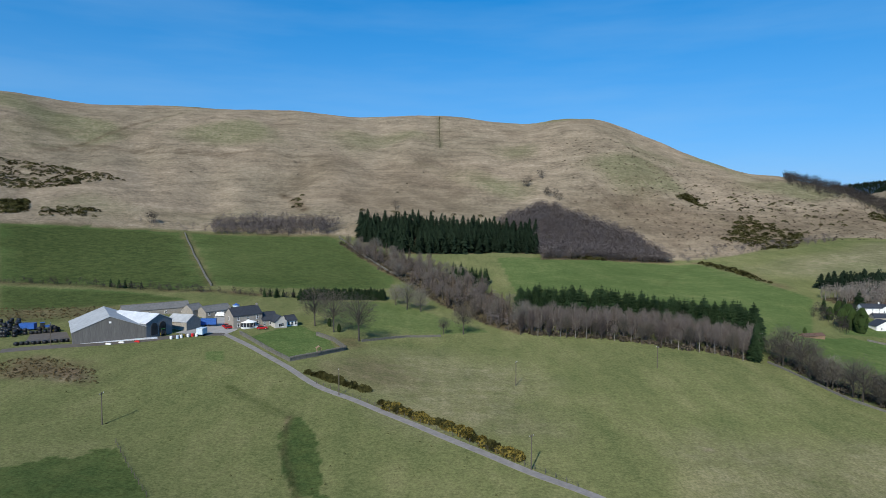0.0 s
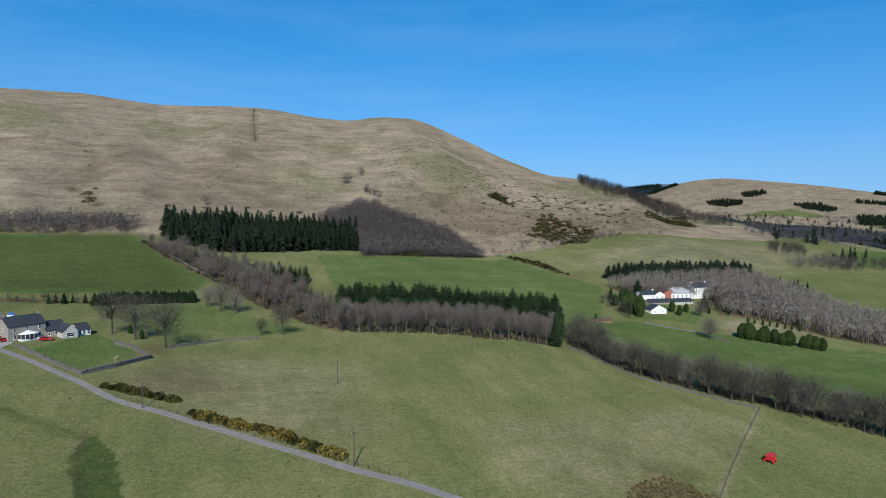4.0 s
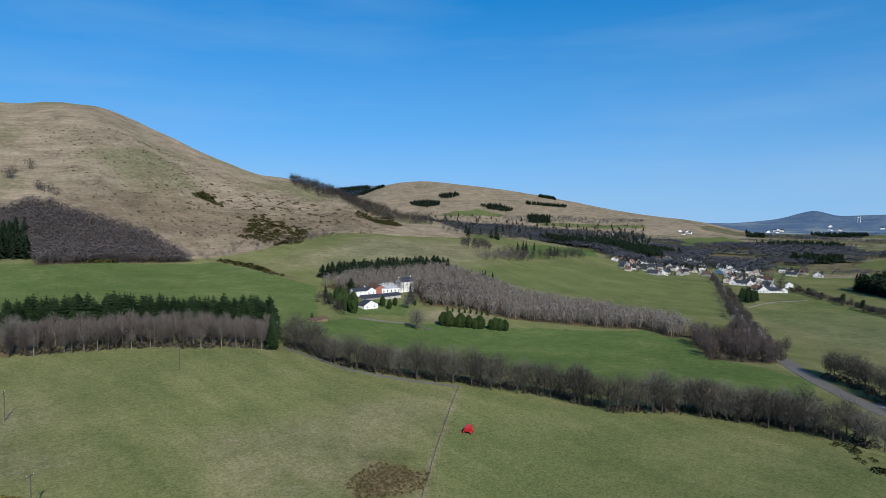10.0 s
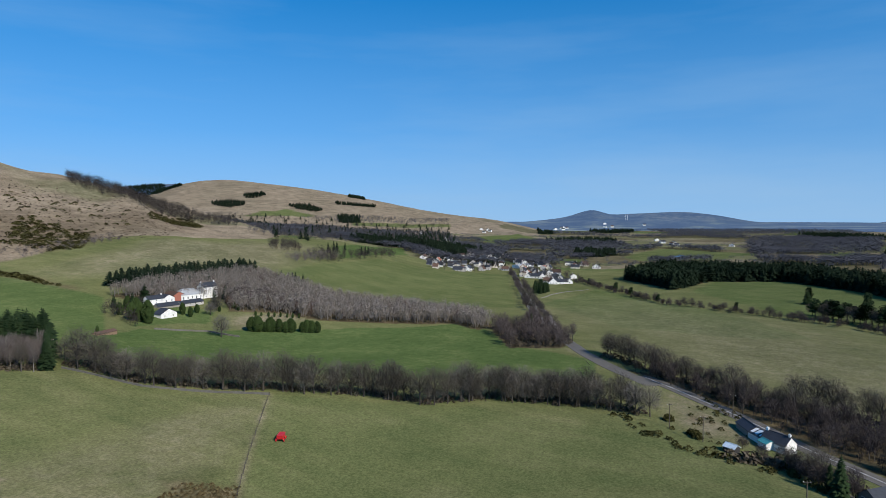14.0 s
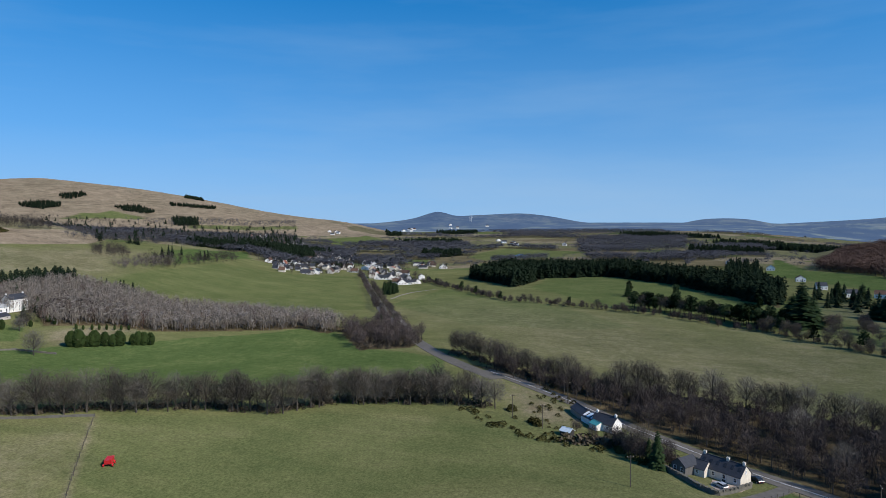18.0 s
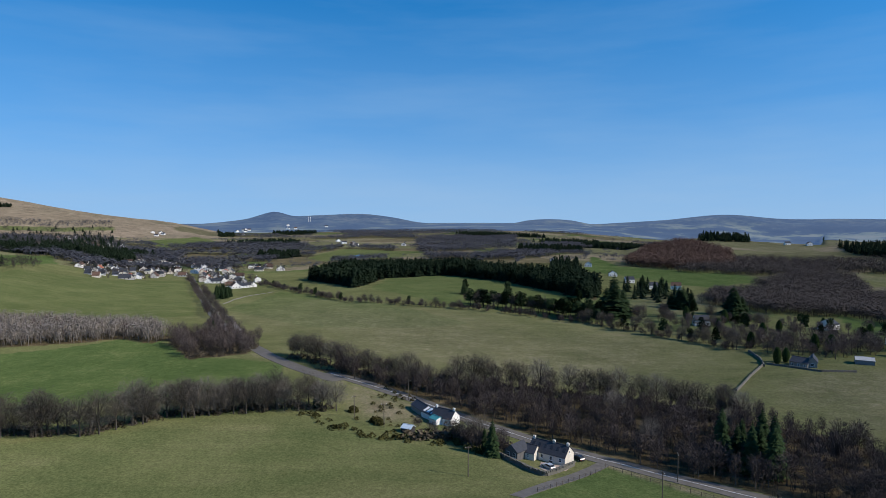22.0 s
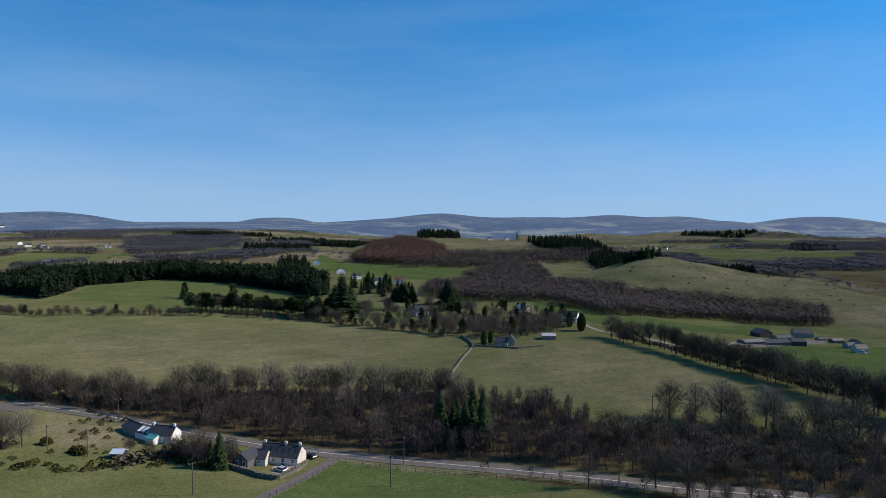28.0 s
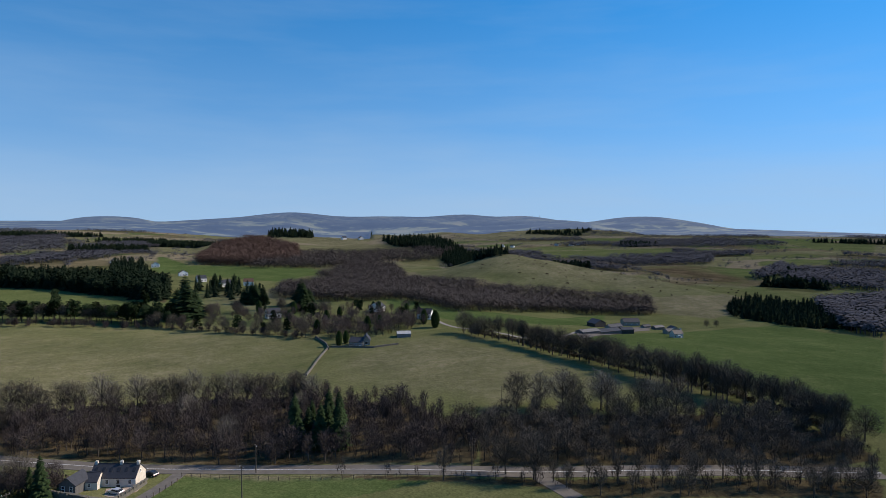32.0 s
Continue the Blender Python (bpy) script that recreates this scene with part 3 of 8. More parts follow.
field("marsh", 0.55, [(-91.3, 129.8), (-83.4, 136.2), (-76.4, 144.2), (-75.5, 146.2), (-65.1, 132.8), (-57.7, 123.9), (-55.0, 118.0), (-95.0, 100.0)])
field("marsh", 0.6, [(-40.7, 168.3), (-36.6, 170.7), (-31.5, 160.8), (-24.4, 136.5), (-23.8, 131.4), (-30.7, 131.2), (-34.7, 143.1), (-39.4, 156.8)])
field("lush", 0.4, [(1402.2, 1514.9), (1518.5, 1562.2), (1631.5, 1549.0), (1718.2, 1484.7), (1735.3, 1431.7), (1567.7, 1441.1)])
field("lush", 0.3, [(1687.6, 1309.5), (1893.8, 1248.8), (2044.4, 1133.7), (1984.0, 1099.8), (1802.1, 1187.8), (1632.7, 1266.6)])
field("brown", 0.45, [(276.7, 701.8), (433.5, 756.9), (635.0, 786.1), (569.2, 680.1), (393.1, 632.0), (261.2, 597.9)])
field("straw", 0.28, [(-36.3, 217.1), (-9.9, 253.0), (31.9, 242.4), (36.9, 169.1), (5.4, 163.4), (-26.3, 193.2)])
field("straw", 0.25, [(59.9, 169.4), (151.6, 170.1), (155.3, 162.8), (117.7, 138.7), (76.9, 122.2), (63.1, 124.3)])
field("straw", 0.35, [(595.7, -167.6), (592.9, -254.2), (488.2, -234.1), (453.6, -154.2), (518.1, -140.8)])
BASE_COVER = {"plough": 2, "flush": 0, "lush": 0, "straw": 1, "brown": 2, "wet": 3}


FARM_COVERS = np.array([(0.7, 0, 0, 0), (0.2, 0.3, 0, 0), (0, 0.75, 0, 0), (0.0, 0.35, 0.5, 0), (0, 0.2, 0.6, 0.3), (0, 0, 0.6, 0.6)], np.float32)
farm_rng = np.random.default_rng(61)
FARM_SEEDS = np.stack([np.radians(farm_rng.uniform(34, 171, 620)), np.exp(farm_rng.uniform(np.log(900), np.log(3150), 620))], 1)
FARM_SEEDS = np.stack([FARM_SEEDS[:, 1] * np.sin(FARM_SEEDS[:, 0]), FARM_SEEDS[:, 1] * np.cos(FARM_SEEDS[:, 0])], 1)
FARM_KINDS = farm_rng.choice(6, 620, p=[0.22, 0.24, 0.19, 0.1, 0.17, 0.08])


def farmland(x, y):
    """Which field of the far patchwork a place lies in, and how far from the field's edge."""
    cell, gap = np.empty(len(x), int), np.empty(len(x))
    for i in range(0, len(x), 20000):
        q = np.hypot(x[i:i + 20000, None] - FARM_SEEDS[None, :, 0], y[i:i + 20000, None] - FARM_SEEDS[None, :, 1])
        two = np.argpartition(q, 1, axis=1)[:, :2]
        a, b = np.take_along_axis(q, two[:, :1], 1)[:, 0], np.take_along_axis(q, two[:, 1:], 1)[:, 0]
        cell[i:i + 20000] = np.where(a < b, two[:, 0], two[:, 1])
        gap[i:i + 20000] = np.abs(a - b)
    return cell, gap


def build_ground():
    bearings = np.concatenate([FAN, np.arange(171, 317, 2.0)])
    rings = np.concatenate([[0.01, 30, 55], RINGS])
    nb, nr = len(bearings), len(rings)
    B, D = np.meshgrid(np.radians(bearings), rings, indexing="ij")
    zz = np.empty(B.shape)
    ss = [np.zeros(B.shape) for _ in HILLS]
    k = len(FAN)
    rest = np.ones(B.shape, bool)
    rest[:k, 3:] = False
    zz[:k, 3:] = FAN_Z
    zz[rest], more = land((D * np.sin(B))[rest], (D * np.cos(B))[rest])
    for q, f, m in zip(ss, FAN_SIDES, more):
        q[:k, 3:] = f
        q[rest] = m
    ease = np.clip((D - 20) / 55, 0, 1)
    ease = ease * ease * (3 - 2 * ease)
    zz = 12.0 + (zz - 12.0) * ease
    x, y, z, sides = (D * np.sin(B)).ravel(), (D * np.cos(B)).ravel(), zz.ravel(), [q.ravel() for q in ss]
    co = np.stack([x, y, z], 1).astype(np.float32)
    i, j = np.meshgrid(np.arange(nb), np.arange(nr - 1), indexing="ij")
    k = (i + 1) % nb
    faces = np.stack([i * nr + j, i * nr + j + 1, k * nr + j + 1, k * nr + j], -1).reshape(-1, 4)
    dist = np.hypot(x, y)
    co[:, 2] -= np.where(dist > 2960, 6.0, 0.0)
    me = bpy.data.meshes.new("ground")
    me.vertices.add(len(co))
    me.vertices.foreach_set("co", co.ravel())
    me.loops.add(faces.size)
    me.loops.foreach_set("vertex_index", faces.ravel().astype(np.int32))
    me.polygons.add(len(faces))
    me.polygons.foreach_set("loop_start", np.arange(0, faces.size, 4, dtype=np.int32))
    me.polygons.foreach_set("use_smooth", np.ones(len(faces), bool))
    me.update(calc_edges=True)
    cover = np.zeros((len(co), 4), np.float32)
    d = np.hypot(x, y)
    # far farmland: a patchwork of fields and woods
    far = np.flatnonzero(d > 960)
    cell, gap = farmland(x[far], y[far])
    kinds = FARM_KINDS[cell]
    cover[far] = FARM_COVERS[kinds]
    for s, dry in zip(sides, (1.0, 1.0, 0.9, 0.45, 0.25, 0.8, 0.3, 0.6, 0.5, 0.4, 0.4)):
        up = np.clip(s * (90 if dry > 0.85 else 25), 0, 1)
        cover[:, 0] *= 1 - up
        cover[:, 2] *= 1 - up
        cover[:, 1] = np.maximum(cover[:, 1], up * dry)
    # green flushes and bracken on the main hill
    s = sides[0]
    flush = np.clip(ripple(x, y, 260.0, 12) * 1.5 - 0.2, 0, 0.7) * np.clip(s * 6, 0, 1)
    cover[:, 0] = np.maximum(cover[:, 0], flush)
    cover[:, 1] -= flush * 0.6 * (s > 0)
    cover[:, 2] = np.maximum(cover[:, 2], np.clip(ripple(x, y, 190.0, 31) * 0.9 - 0.4, 0, 0.2) * np.clip(s * 6, 0, 1))
    for kind, strength, poly in FIELDS:
        if kind == "lush":
            cover[inside(poly, x, y)] = (strength, 0, 0, 0)
            continue
        if kind == "marsh":
            w = 1.5 * ripple(x, y, 9.0, 4)
            cover[inside(poly, x + w, y - w)] = (1.0, 0, 0, strength)
            continue
        # other covers fade out unevenly over their rims
        q = np.array(poly)
        size = (0.04 if kind == "wet" else 0.12) * min(np.ptp(q[:, 0]), np.ptp(q[:, 1])) + 1.0
        near = np.flatnonzero((x > q[:, 0].min() - size * 2) & (x < q[:, 0].max() + size * 2) & (y > q[:, 1].min() - size * 2) & (y < q[:, 1].max() + size * 2))
        w = np.zeros(len(near))
        for k in range(14):
            a, r = k * 2.399, size * math.sqrt((k + 0.5) / 14) * 1.5
            w += inside(poly, x[near] + r * math.cos(a) + size * 0.8 * ripple(x[near], y[near], size * 5, 3), y[near] + r * math.sin(a) + size * 0.8 * ripple(x[near], y[near], size * 5, 5)) / 14
        c = BASE_COVER[kind]
        cover[near, c] = np.maximum(cover[near, c], strength * w)
    # the bare hill above the village is grass moor down to its foot
    b = np.degrees(np.arctan2(x, y))
    foot = 2190 + np.maximum(0, b - 50) * 24 + 60 * ripple(x, y, 150.0, 9)
    cover[(b > 33) & (b < 64) & (d > foot)] = (0.0, 0.97, 0.08, 0.0)
    for line, half, kind, strength in STRIPS:
        w = np.exp(-(near_line(line, x, y) / half) ** 2) * np.clip(0.75 + 0.5 * ripple(x, y, 18.0, 8), 0, 1)
        c = BASE_COVER[kind]
        cover[:, c] = np.maximum(cover[:, c], strength * w)
    for poly in WOOD_FLOORS:
        m = inside(poly, x, y)
        cover[m] = (0, 0, 1.0, 0.25)
    att = me.color_attributes.new("cover", "FLOAT_COLOR", "POINT")
    att.data.foreach_set("color", np.clip(cover, 0, 1).ravel())
    me.materials.append(GROUND)
    return tagged(new("ground", me), "rolling green pasture, straw-coloured moorland hills and far farmland", "ground", kind="structure")


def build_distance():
    """The far hills in blue haze, so far behind the rest that they never shift."""
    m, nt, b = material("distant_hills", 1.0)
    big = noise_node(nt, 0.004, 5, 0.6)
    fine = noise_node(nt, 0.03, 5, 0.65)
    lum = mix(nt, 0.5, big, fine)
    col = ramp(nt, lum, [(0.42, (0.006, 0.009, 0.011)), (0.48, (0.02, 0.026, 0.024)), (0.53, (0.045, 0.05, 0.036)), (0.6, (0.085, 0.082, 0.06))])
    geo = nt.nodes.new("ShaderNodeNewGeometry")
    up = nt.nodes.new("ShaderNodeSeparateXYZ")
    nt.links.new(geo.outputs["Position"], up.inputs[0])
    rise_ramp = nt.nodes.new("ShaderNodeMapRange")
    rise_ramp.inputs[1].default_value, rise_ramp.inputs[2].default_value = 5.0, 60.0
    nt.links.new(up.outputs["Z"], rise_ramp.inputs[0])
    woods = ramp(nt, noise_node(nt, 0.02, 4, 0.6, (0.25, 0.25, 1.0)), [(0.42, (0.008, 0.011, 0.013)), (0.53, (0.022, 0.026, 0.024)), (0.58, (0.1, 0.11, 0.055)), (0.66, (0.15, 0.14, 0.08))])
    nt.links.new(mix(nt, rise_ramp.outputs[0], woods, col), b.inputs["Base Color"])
    # blue air haze is put in as a glow over darkened base colours
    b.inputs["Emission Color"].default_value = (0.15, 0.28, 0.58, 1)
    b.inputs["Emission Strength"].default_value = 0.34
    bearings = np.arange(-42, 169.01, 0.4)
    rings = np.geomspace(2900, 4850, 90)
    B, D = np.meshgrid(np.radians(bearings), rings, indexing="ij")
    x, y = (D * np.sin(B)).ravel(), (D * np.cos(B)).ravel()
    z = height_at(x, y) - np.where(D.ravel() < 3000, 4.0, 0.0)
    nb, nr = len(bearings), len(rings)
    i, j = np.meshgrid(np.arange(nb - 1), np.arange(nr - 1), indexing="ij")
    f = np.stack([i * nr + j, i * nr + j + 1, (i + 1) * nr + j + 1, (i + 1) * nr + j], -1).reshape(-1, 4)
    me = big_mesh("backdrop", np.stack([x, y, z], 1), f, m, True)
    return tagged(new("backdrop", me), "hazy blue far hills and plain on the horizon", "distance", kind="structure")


STRIPS = []


def strip(line, half, kind, strength):
    """A narrow run of another cover: a path, a ditch, a field edge."""
    STRIPS.append((line, half, kind, strength))


strip([(-40.1, 170.7), (-39.1, 161.6), (-37.0, 150.9), (-32.6, 139.5), (-29.4, 130.9)], 1.0, "brown", 1.0)
strip([(-62.7, 188.9), (-54.5, 181.3), (-44.3, 173.7), (-40.1, 170.7)], 1.2, "wet", 0.8)
strip([(-238.7, 344.6), (-194.0, 347.1), (-144.9, 341.4), (-93.6, 345.4)], 5.0, "brown", 0.8)
strip([(-343.0, 497.4), (-291.6, 532.7), (-221.3, 547.2), (-92.4, 571.3)], 6.0, "brown", 0.5)
strip([(165.9, 168.3), (115.0, 126.9), (97.3, 111.3)], 1.2, "straw", 0.5)
strip([(188.7, -45.9), (164.4, -66.5), (133.1, -107.1)], 2.0, "straw", 0.6)
strip([(226.0, -16.7), (201.1, -44.6), (177.4, -71.7), (141.7, -106.3), (109.9, -146.8)], 2.0, "straw", 0.5)
strip([(331.5, 108.1), (290.5, 68.7), (261.0, 40.5), (242.0, 19.5)], 3.0, "straw", 0.5)
strip([(-217.8, 544.4), (-170.0, 444.0), (-129.2, 359.6)], 4.0, "brown", 0.6)
strip([(9.1, 1145.8), (7.1, 1008.9), (8.1, 908.9)], 3.0, "wet", 0.7)
strip([(-471.3, 687.2), (-439.8, 759.1), (-403.8, 838.7), (-390.8, 933.4), (-382.6, 987.5)], 4.0, "wet", 0.3)
strip([(-452.3, 715.1), (-399.2, 785.0), (-325.6, 792.3), (-235.7, 798.9), (-131.2, 815.1)], 4.5, "brown", 0.5)
strip([(-171.3, 707.5), (-152.4, 679.5), (-131.0, 634.6)], 5.0, "brown", 1.0)
strip([(-140.4, 696.0), (-114.0, 749.2), (-96.7, 832.6)], 4.0, "straw", 1.0)
strip([(33.8, 816.3), (41.4, 751.3), (55.7, 675.6), (57.7, 642.4)], 3.0, "straw", 1.0)
strip([(235.2, 558.0), (243.5, 500.8), (243.1, 426.4)], 5.0, "brown", 0.7)
strip([(158.6, 423.8), (188.3, 484.6), (230.5, 538.7)], 3.0, "wet", 0.3)
strip([(479.3, 561.8), (418.7, 495.2), (385.5, 447.5)], 5.0, "wet", 0.25)
strip([(335.3, 654.8), (549.3, 872.9), (564.7, 798.5)], 3.0, "straw", 0.9)
strip([(-442.6, 709.2), (-427.1, 826.3), (-407.8, 915.5), (-380.1, 969.6)], 3.5, "brown", 0.75)
strip([(-447.1, 727.0), (-429.5, 776.9), (-358.2, 802.2), (-266.1, 804.4), (-184.0, 822.6), (-128.0, 842.0)], 3.0, "brown", 0.7)
strip([(-143.1, 709.5), (-115.7, 760.6), (-62.6, 880.0), (-7.4, 894.2)], 5.0, "straw", 1.0)
WOOD_FLOORS = []
# ---- building helpers ----


class Shape:
    """Collects corners and faces of one mesh."""

    def __init__(self):
        self.v, self.f = [], []

    def add(self, verts, faces):
        o = len(self.v)
        self.v += [tuple(p) for p in verts]
        self.f += [tuple(i + o for i in q) for q in faces]
        return self

    def box(self, x0, x1, y0, y1, z0, z1, turn=None):
        c = [(x, y, z) for z in (z0, z1) for x, y in ((x0, y0), (x1, y0), (x1, y1), (x0, y1))]
        if turn is not None:
            c = [turn @ Vector(p) for p in c]
        return self.add(c, [(3, 2, 1, 0), (4, 5, 6, 7), (0, 1, 5, 4), (1, 2, 6, 5), (2, 3, 7, 6), (3, 0, 4, 7)])

    def tube(self, a, b, ra, rb, sides=6, cap=True):
        a, b = Vector(a), Vector(b)
        d = (b - a).normalized()
        u = d.orthogonal().normalized()
        w = d.cross(u)
        ring = [math.cos(2 * math.pi * i / sides) * u + math.sin(2 * math.pi * i / sides) * w for i in range(sides)]
        vs = [a + r * ra for r in ring] + [b + r * rb for r in ring]
        fs = [(i, (i + 1) % sides, sides + (i + 1) % sides, sides + i) for i in range(sides)]
        if cap:
            fs += [tuple(range(sides - 1, -1, -1)), tuple(range(sides, 2 * sides))]
        return self.add(vs, fs)

    def prism(self, profile, y0, y1):
        """A profile of (x, z) corners run from y0 to y1."""
        k = len(profile)
        vs = [(x, y0, z) for x, z in profile] + [(x, y1, z) for x, z in profile]
        return self.add(vs, [tuple(range(k)), tuple(range(2 * k - 1, k - 1, -1))] + [(i, k + i, k + (i + 1) % k, (i + 1) % k) for i in range(k)])

    def mesh(self, name, mat, smooth=False):
        me = bpy.data.meshes.new(name)
        me.from_pydata(self.v, [], self.f)
        bm = bmesh.new()
        bm.from_mesh(me)
        bmesh.ops.recalc_face_normals(bm, faces=bm.faces)
        bm.to_mesh(me)
        bm.free()
        if smooth:
            me.polygons.foreach_set("use_smooth", np.ones(len(me.polygons), bool))
        me.materials.append(mat)
        return me


def part(name, shape, mat, parent, label=""):
    me = shape if isinstance(shape, bpy.types.Mesh) else shape.mesh(name, mat)
    ob = new(name, me)
    ob.parent = parent
    return tagged(ob, label)


def thing(name, label, category, m, group="", kind=""):
    ob = new(name)
    ob.empty_display_size = 0.5
    ob.matrix_world = m
    return tagged(ob, label, category, group, kind)


def big_mesh(name, v, f, mat, smooth=False):
    """A mesh out of arrays, triangles or quads."""
    me = bpy.data.meshes.new(name)
    k = f.shape[1]
    me.vertices.add(len(v))
    me.vertices.foreach_set("co", np.asarray(v, np.float32).ravel())
    me.loops.add(f.size)
    me.loops.foreach_set("vertex_index", f.ravel().astype(np.int32))
    me.polygons.add(len(f))
    me.polygons.foreach_set("loop_start", np.arange(0, f.size, k, dtype=np.int32))
    me.polygons.foreach_set("use_smooth", np.full(len(f), smooth, bool))
    me.update(calc_edges=True)
    me.materials.append(mat)
    return me


GLASS = plain("window_glass", (0.02, 0.024, 0.03), (0.035, 0.04, 0.05), 1.0, 0.08)
FRAME_WHITE = plain("white_paint", (0.75, 0.75, 0.73), (0.84, 0.84, 0.82), 2.0, 0.5)
ROOF_STONE = plain("grey_stone_slate", (0.1, 0.1, 0.1), (0.19, 0.185, 0.18), 1.0, 0.8)
STONE = plain("rubble_stone", (0.2, 0.18, 0.155), (0.36, 0.33, 0.29), 1.2, 0.9, relief=0.1)
HARL = plain("grey_harling", (0.4, 0.385, 0.36), (0.52, 0.5, 0.47), 0.8, 0.9)
CREAM = plain("cream_render", (0.6, 0.55, 0.47), (0.7, 0.65, 0.56), 0.6, 0.85)
BRICK_RED = plain("red_brick", (0.3, 0.1, 0.07), (0.4, 0.16, 0.11), 2.0, 0.85)
TILE_RED = plain("red_roof_tile", (0.33, 0.1, 0.06), (0.45, 0.17, 0.1), 2.0, 0.8)
TILE_BROWN = plain("brown_roof_tile", (0.07, 0.045, 0.035), (0.13, 0.08, 0.06), 1.0, 0.85, per_object=0.3)
ROOF_LIGHT = plain("pale_metal_sheet", (0.62, 0.63, 0.64), (0.74, 0.75, 0.76), 0.4, 0.45, 0.2)
TIMBER_GREY = plain("weathered_boards", (0.06, 0.058, 0.056), (0.19, 0.183, 0.175), 1.0, 0.85, stretch=(6, 6, 0.4))
TIMBER = plain("brown_boards", (0.2, 0.13, 0.08), (0.32, 0.22, 0.14), 1.0, 0.8, stretch=(4, 4, 0.5))
SHED_CLAD = plain("grey_steel_cladding", (0.16, 0.165, 0.175), (0.25, 0.25, 0.255), 0.7, 0.6, 0.1, stretch=(8, 8, 0.15))
DARK_METAL = plain("dark_machinery", (0.02, 0.02, 0.024), (0.07, 0.065, 0.06), 1.5, 0.6)
BLUE_PAINT = plain("blue_paint", (0.02, 0.07, 0.28), (0.05, 0.14, 0.42), 1.5, 0.45)
TEAL_SHEET = plain("blue_green_sheet", (0.03, 0.2, 0.22), (0.08, 0.32, 0.34), 1.0, 0.5)
BLUE_SHEET = plain("pale_blue_sheet", (0.42, 0.52, 0.6), (0.6, 0.68, 0.74), 0.8, 0.4)
RED_PAINT = plain("red_paint", (0.5, 0.015, 0.02), (0.62, 0.04, 0.04), 2.0, 0.4)
RUBBER = plain("rubber", (0.015, 0.015, 0.015), (0.03, 0.03, 0.03), 2.0, 0.8)
CAR_SILVER = plain("silver_car_paint", (0.5, 0.51, 0.53), (0.6, 0.61, 0.62), 2.0, 0.3, 0.4)
CAR_DARK = plain("dark_car_paint", (0.02, 0.022, 0.03), (0.04, 0.042, 0.05), 2.0, 0.25, 0.2)
CAR_WHITE = plain("white_car_paint", (0.72, 0.72, 0.72), (0.8, 0.8, 0.8), 2.0, 0.3)
CAR_RED = plain("red_car_paint", (0.35, 0.01, 0.015), (0.45, 0.02, 0.025), 2.0, 0.3)
POLE_WOOD = plain("pole_wood", (0.07, 0.06, 0.048), (0.13, 0.11, 0.09), 1.0, 0.9)
CONCRETE = plain("concrete_yard", (0.27, 0.255, 0.24), (0.36, 0.34, 0.32), 0.4, 0.9)
GRAVEL = plain("reddish_gravel", (0.3, 0.22, 0.18), (0.42, 0.33, 0.27), 1.0, 0.95)
DIRT_TRACK = plain("farm_track", (0.17, 0.155, 0.142), (0.27, 0.245, 0.222), 0.6, 1.0)
MUD = plain("dark_mud", (0.07, 0.06, 0.052), (0.14, 0.122, 0.105), 0.5, 0.9)
POND = plain("pond_water", (0.1, 0.16, 0.2), (0.14, 0.2, 0.25), 0.05, 0.1)
STONE_DIKE = plain("drystone", (0.085, 0.08, 0.066), (0.18, 0.17, 0.145), 1.0, 0.95, relief=0.08)


def frame_on(p0, p1):
    """The pose with its origin at the middle of a wall's foot: x along the wall, y into the building, away from the viewing station."""
    (x0, y0), (x1, y1) = p0, p1
    length = math.hypot(x1 - x0, y1 - y0)
    a = math.atan2(y1 - y0, x1 - x0)
    cx, cy = (x0 + x1) / 2, (y0 + y1) / 2
    if (-math.sin(a)) * cx + math.cos(a) * cy < 0:
        a += math.pi
    return pose(cx, cy, min(ground_z(x0, y0), ground_z(x1, y1)), 0, 0, math.degrees(a)), length


WINDOW_MESHES = {}


def window(parent, x, y, z, w, h, face="front", detail=True):
    """A window set in a wall: frame with a sill, and a pane in it."""
    key = (round(w, 1), round(h, 1), detail)
    if key not in WINDOW_MESHES:
        f = Shape()
        b = 0.09
        f.box(-w / 2, -w / 2 + b, -0.06, 0.05, 0, h).box(w / 2 - b, w / 2, -0.06, 0.05, 0, h)
        f.box(-w / 2 + b, w / 2 - b, -0.06, 0.05, 0, b).box(-w / 2 + b, w / 2 - b, -0.06, 0.05, h - b, h).box(-w / 2 + b, w / 2 - b, -0.05, 0.05, h / 2 - 0.04, h / 2 + 0.04)
        f.box(-w / 2 - 0.08, w / 2 + 0.08, -0.14, 0.05, -0.08, 0)
        g = Shape().box(-w / 2 + b, w / 2 - b, -0.03, 0.02, b, h - b)
        WINDOW_MESHES[key] = f.mesh("window", FRAME_WHITE), g.mesh("pane", GLASS)
    fm, gm = WINDOW_MESHES[key]
    turn = {"front": 0, "back": 180, "left": -90, "right": 90}[face]
    if detail:
        o = part("window", fm, None, parent)
        part("pane", gm, None, o)
    else:
        o = part("window", gm, None, parent)
    o.matrix_local = pose(x, y, z, 0, 0, turn)
    return o


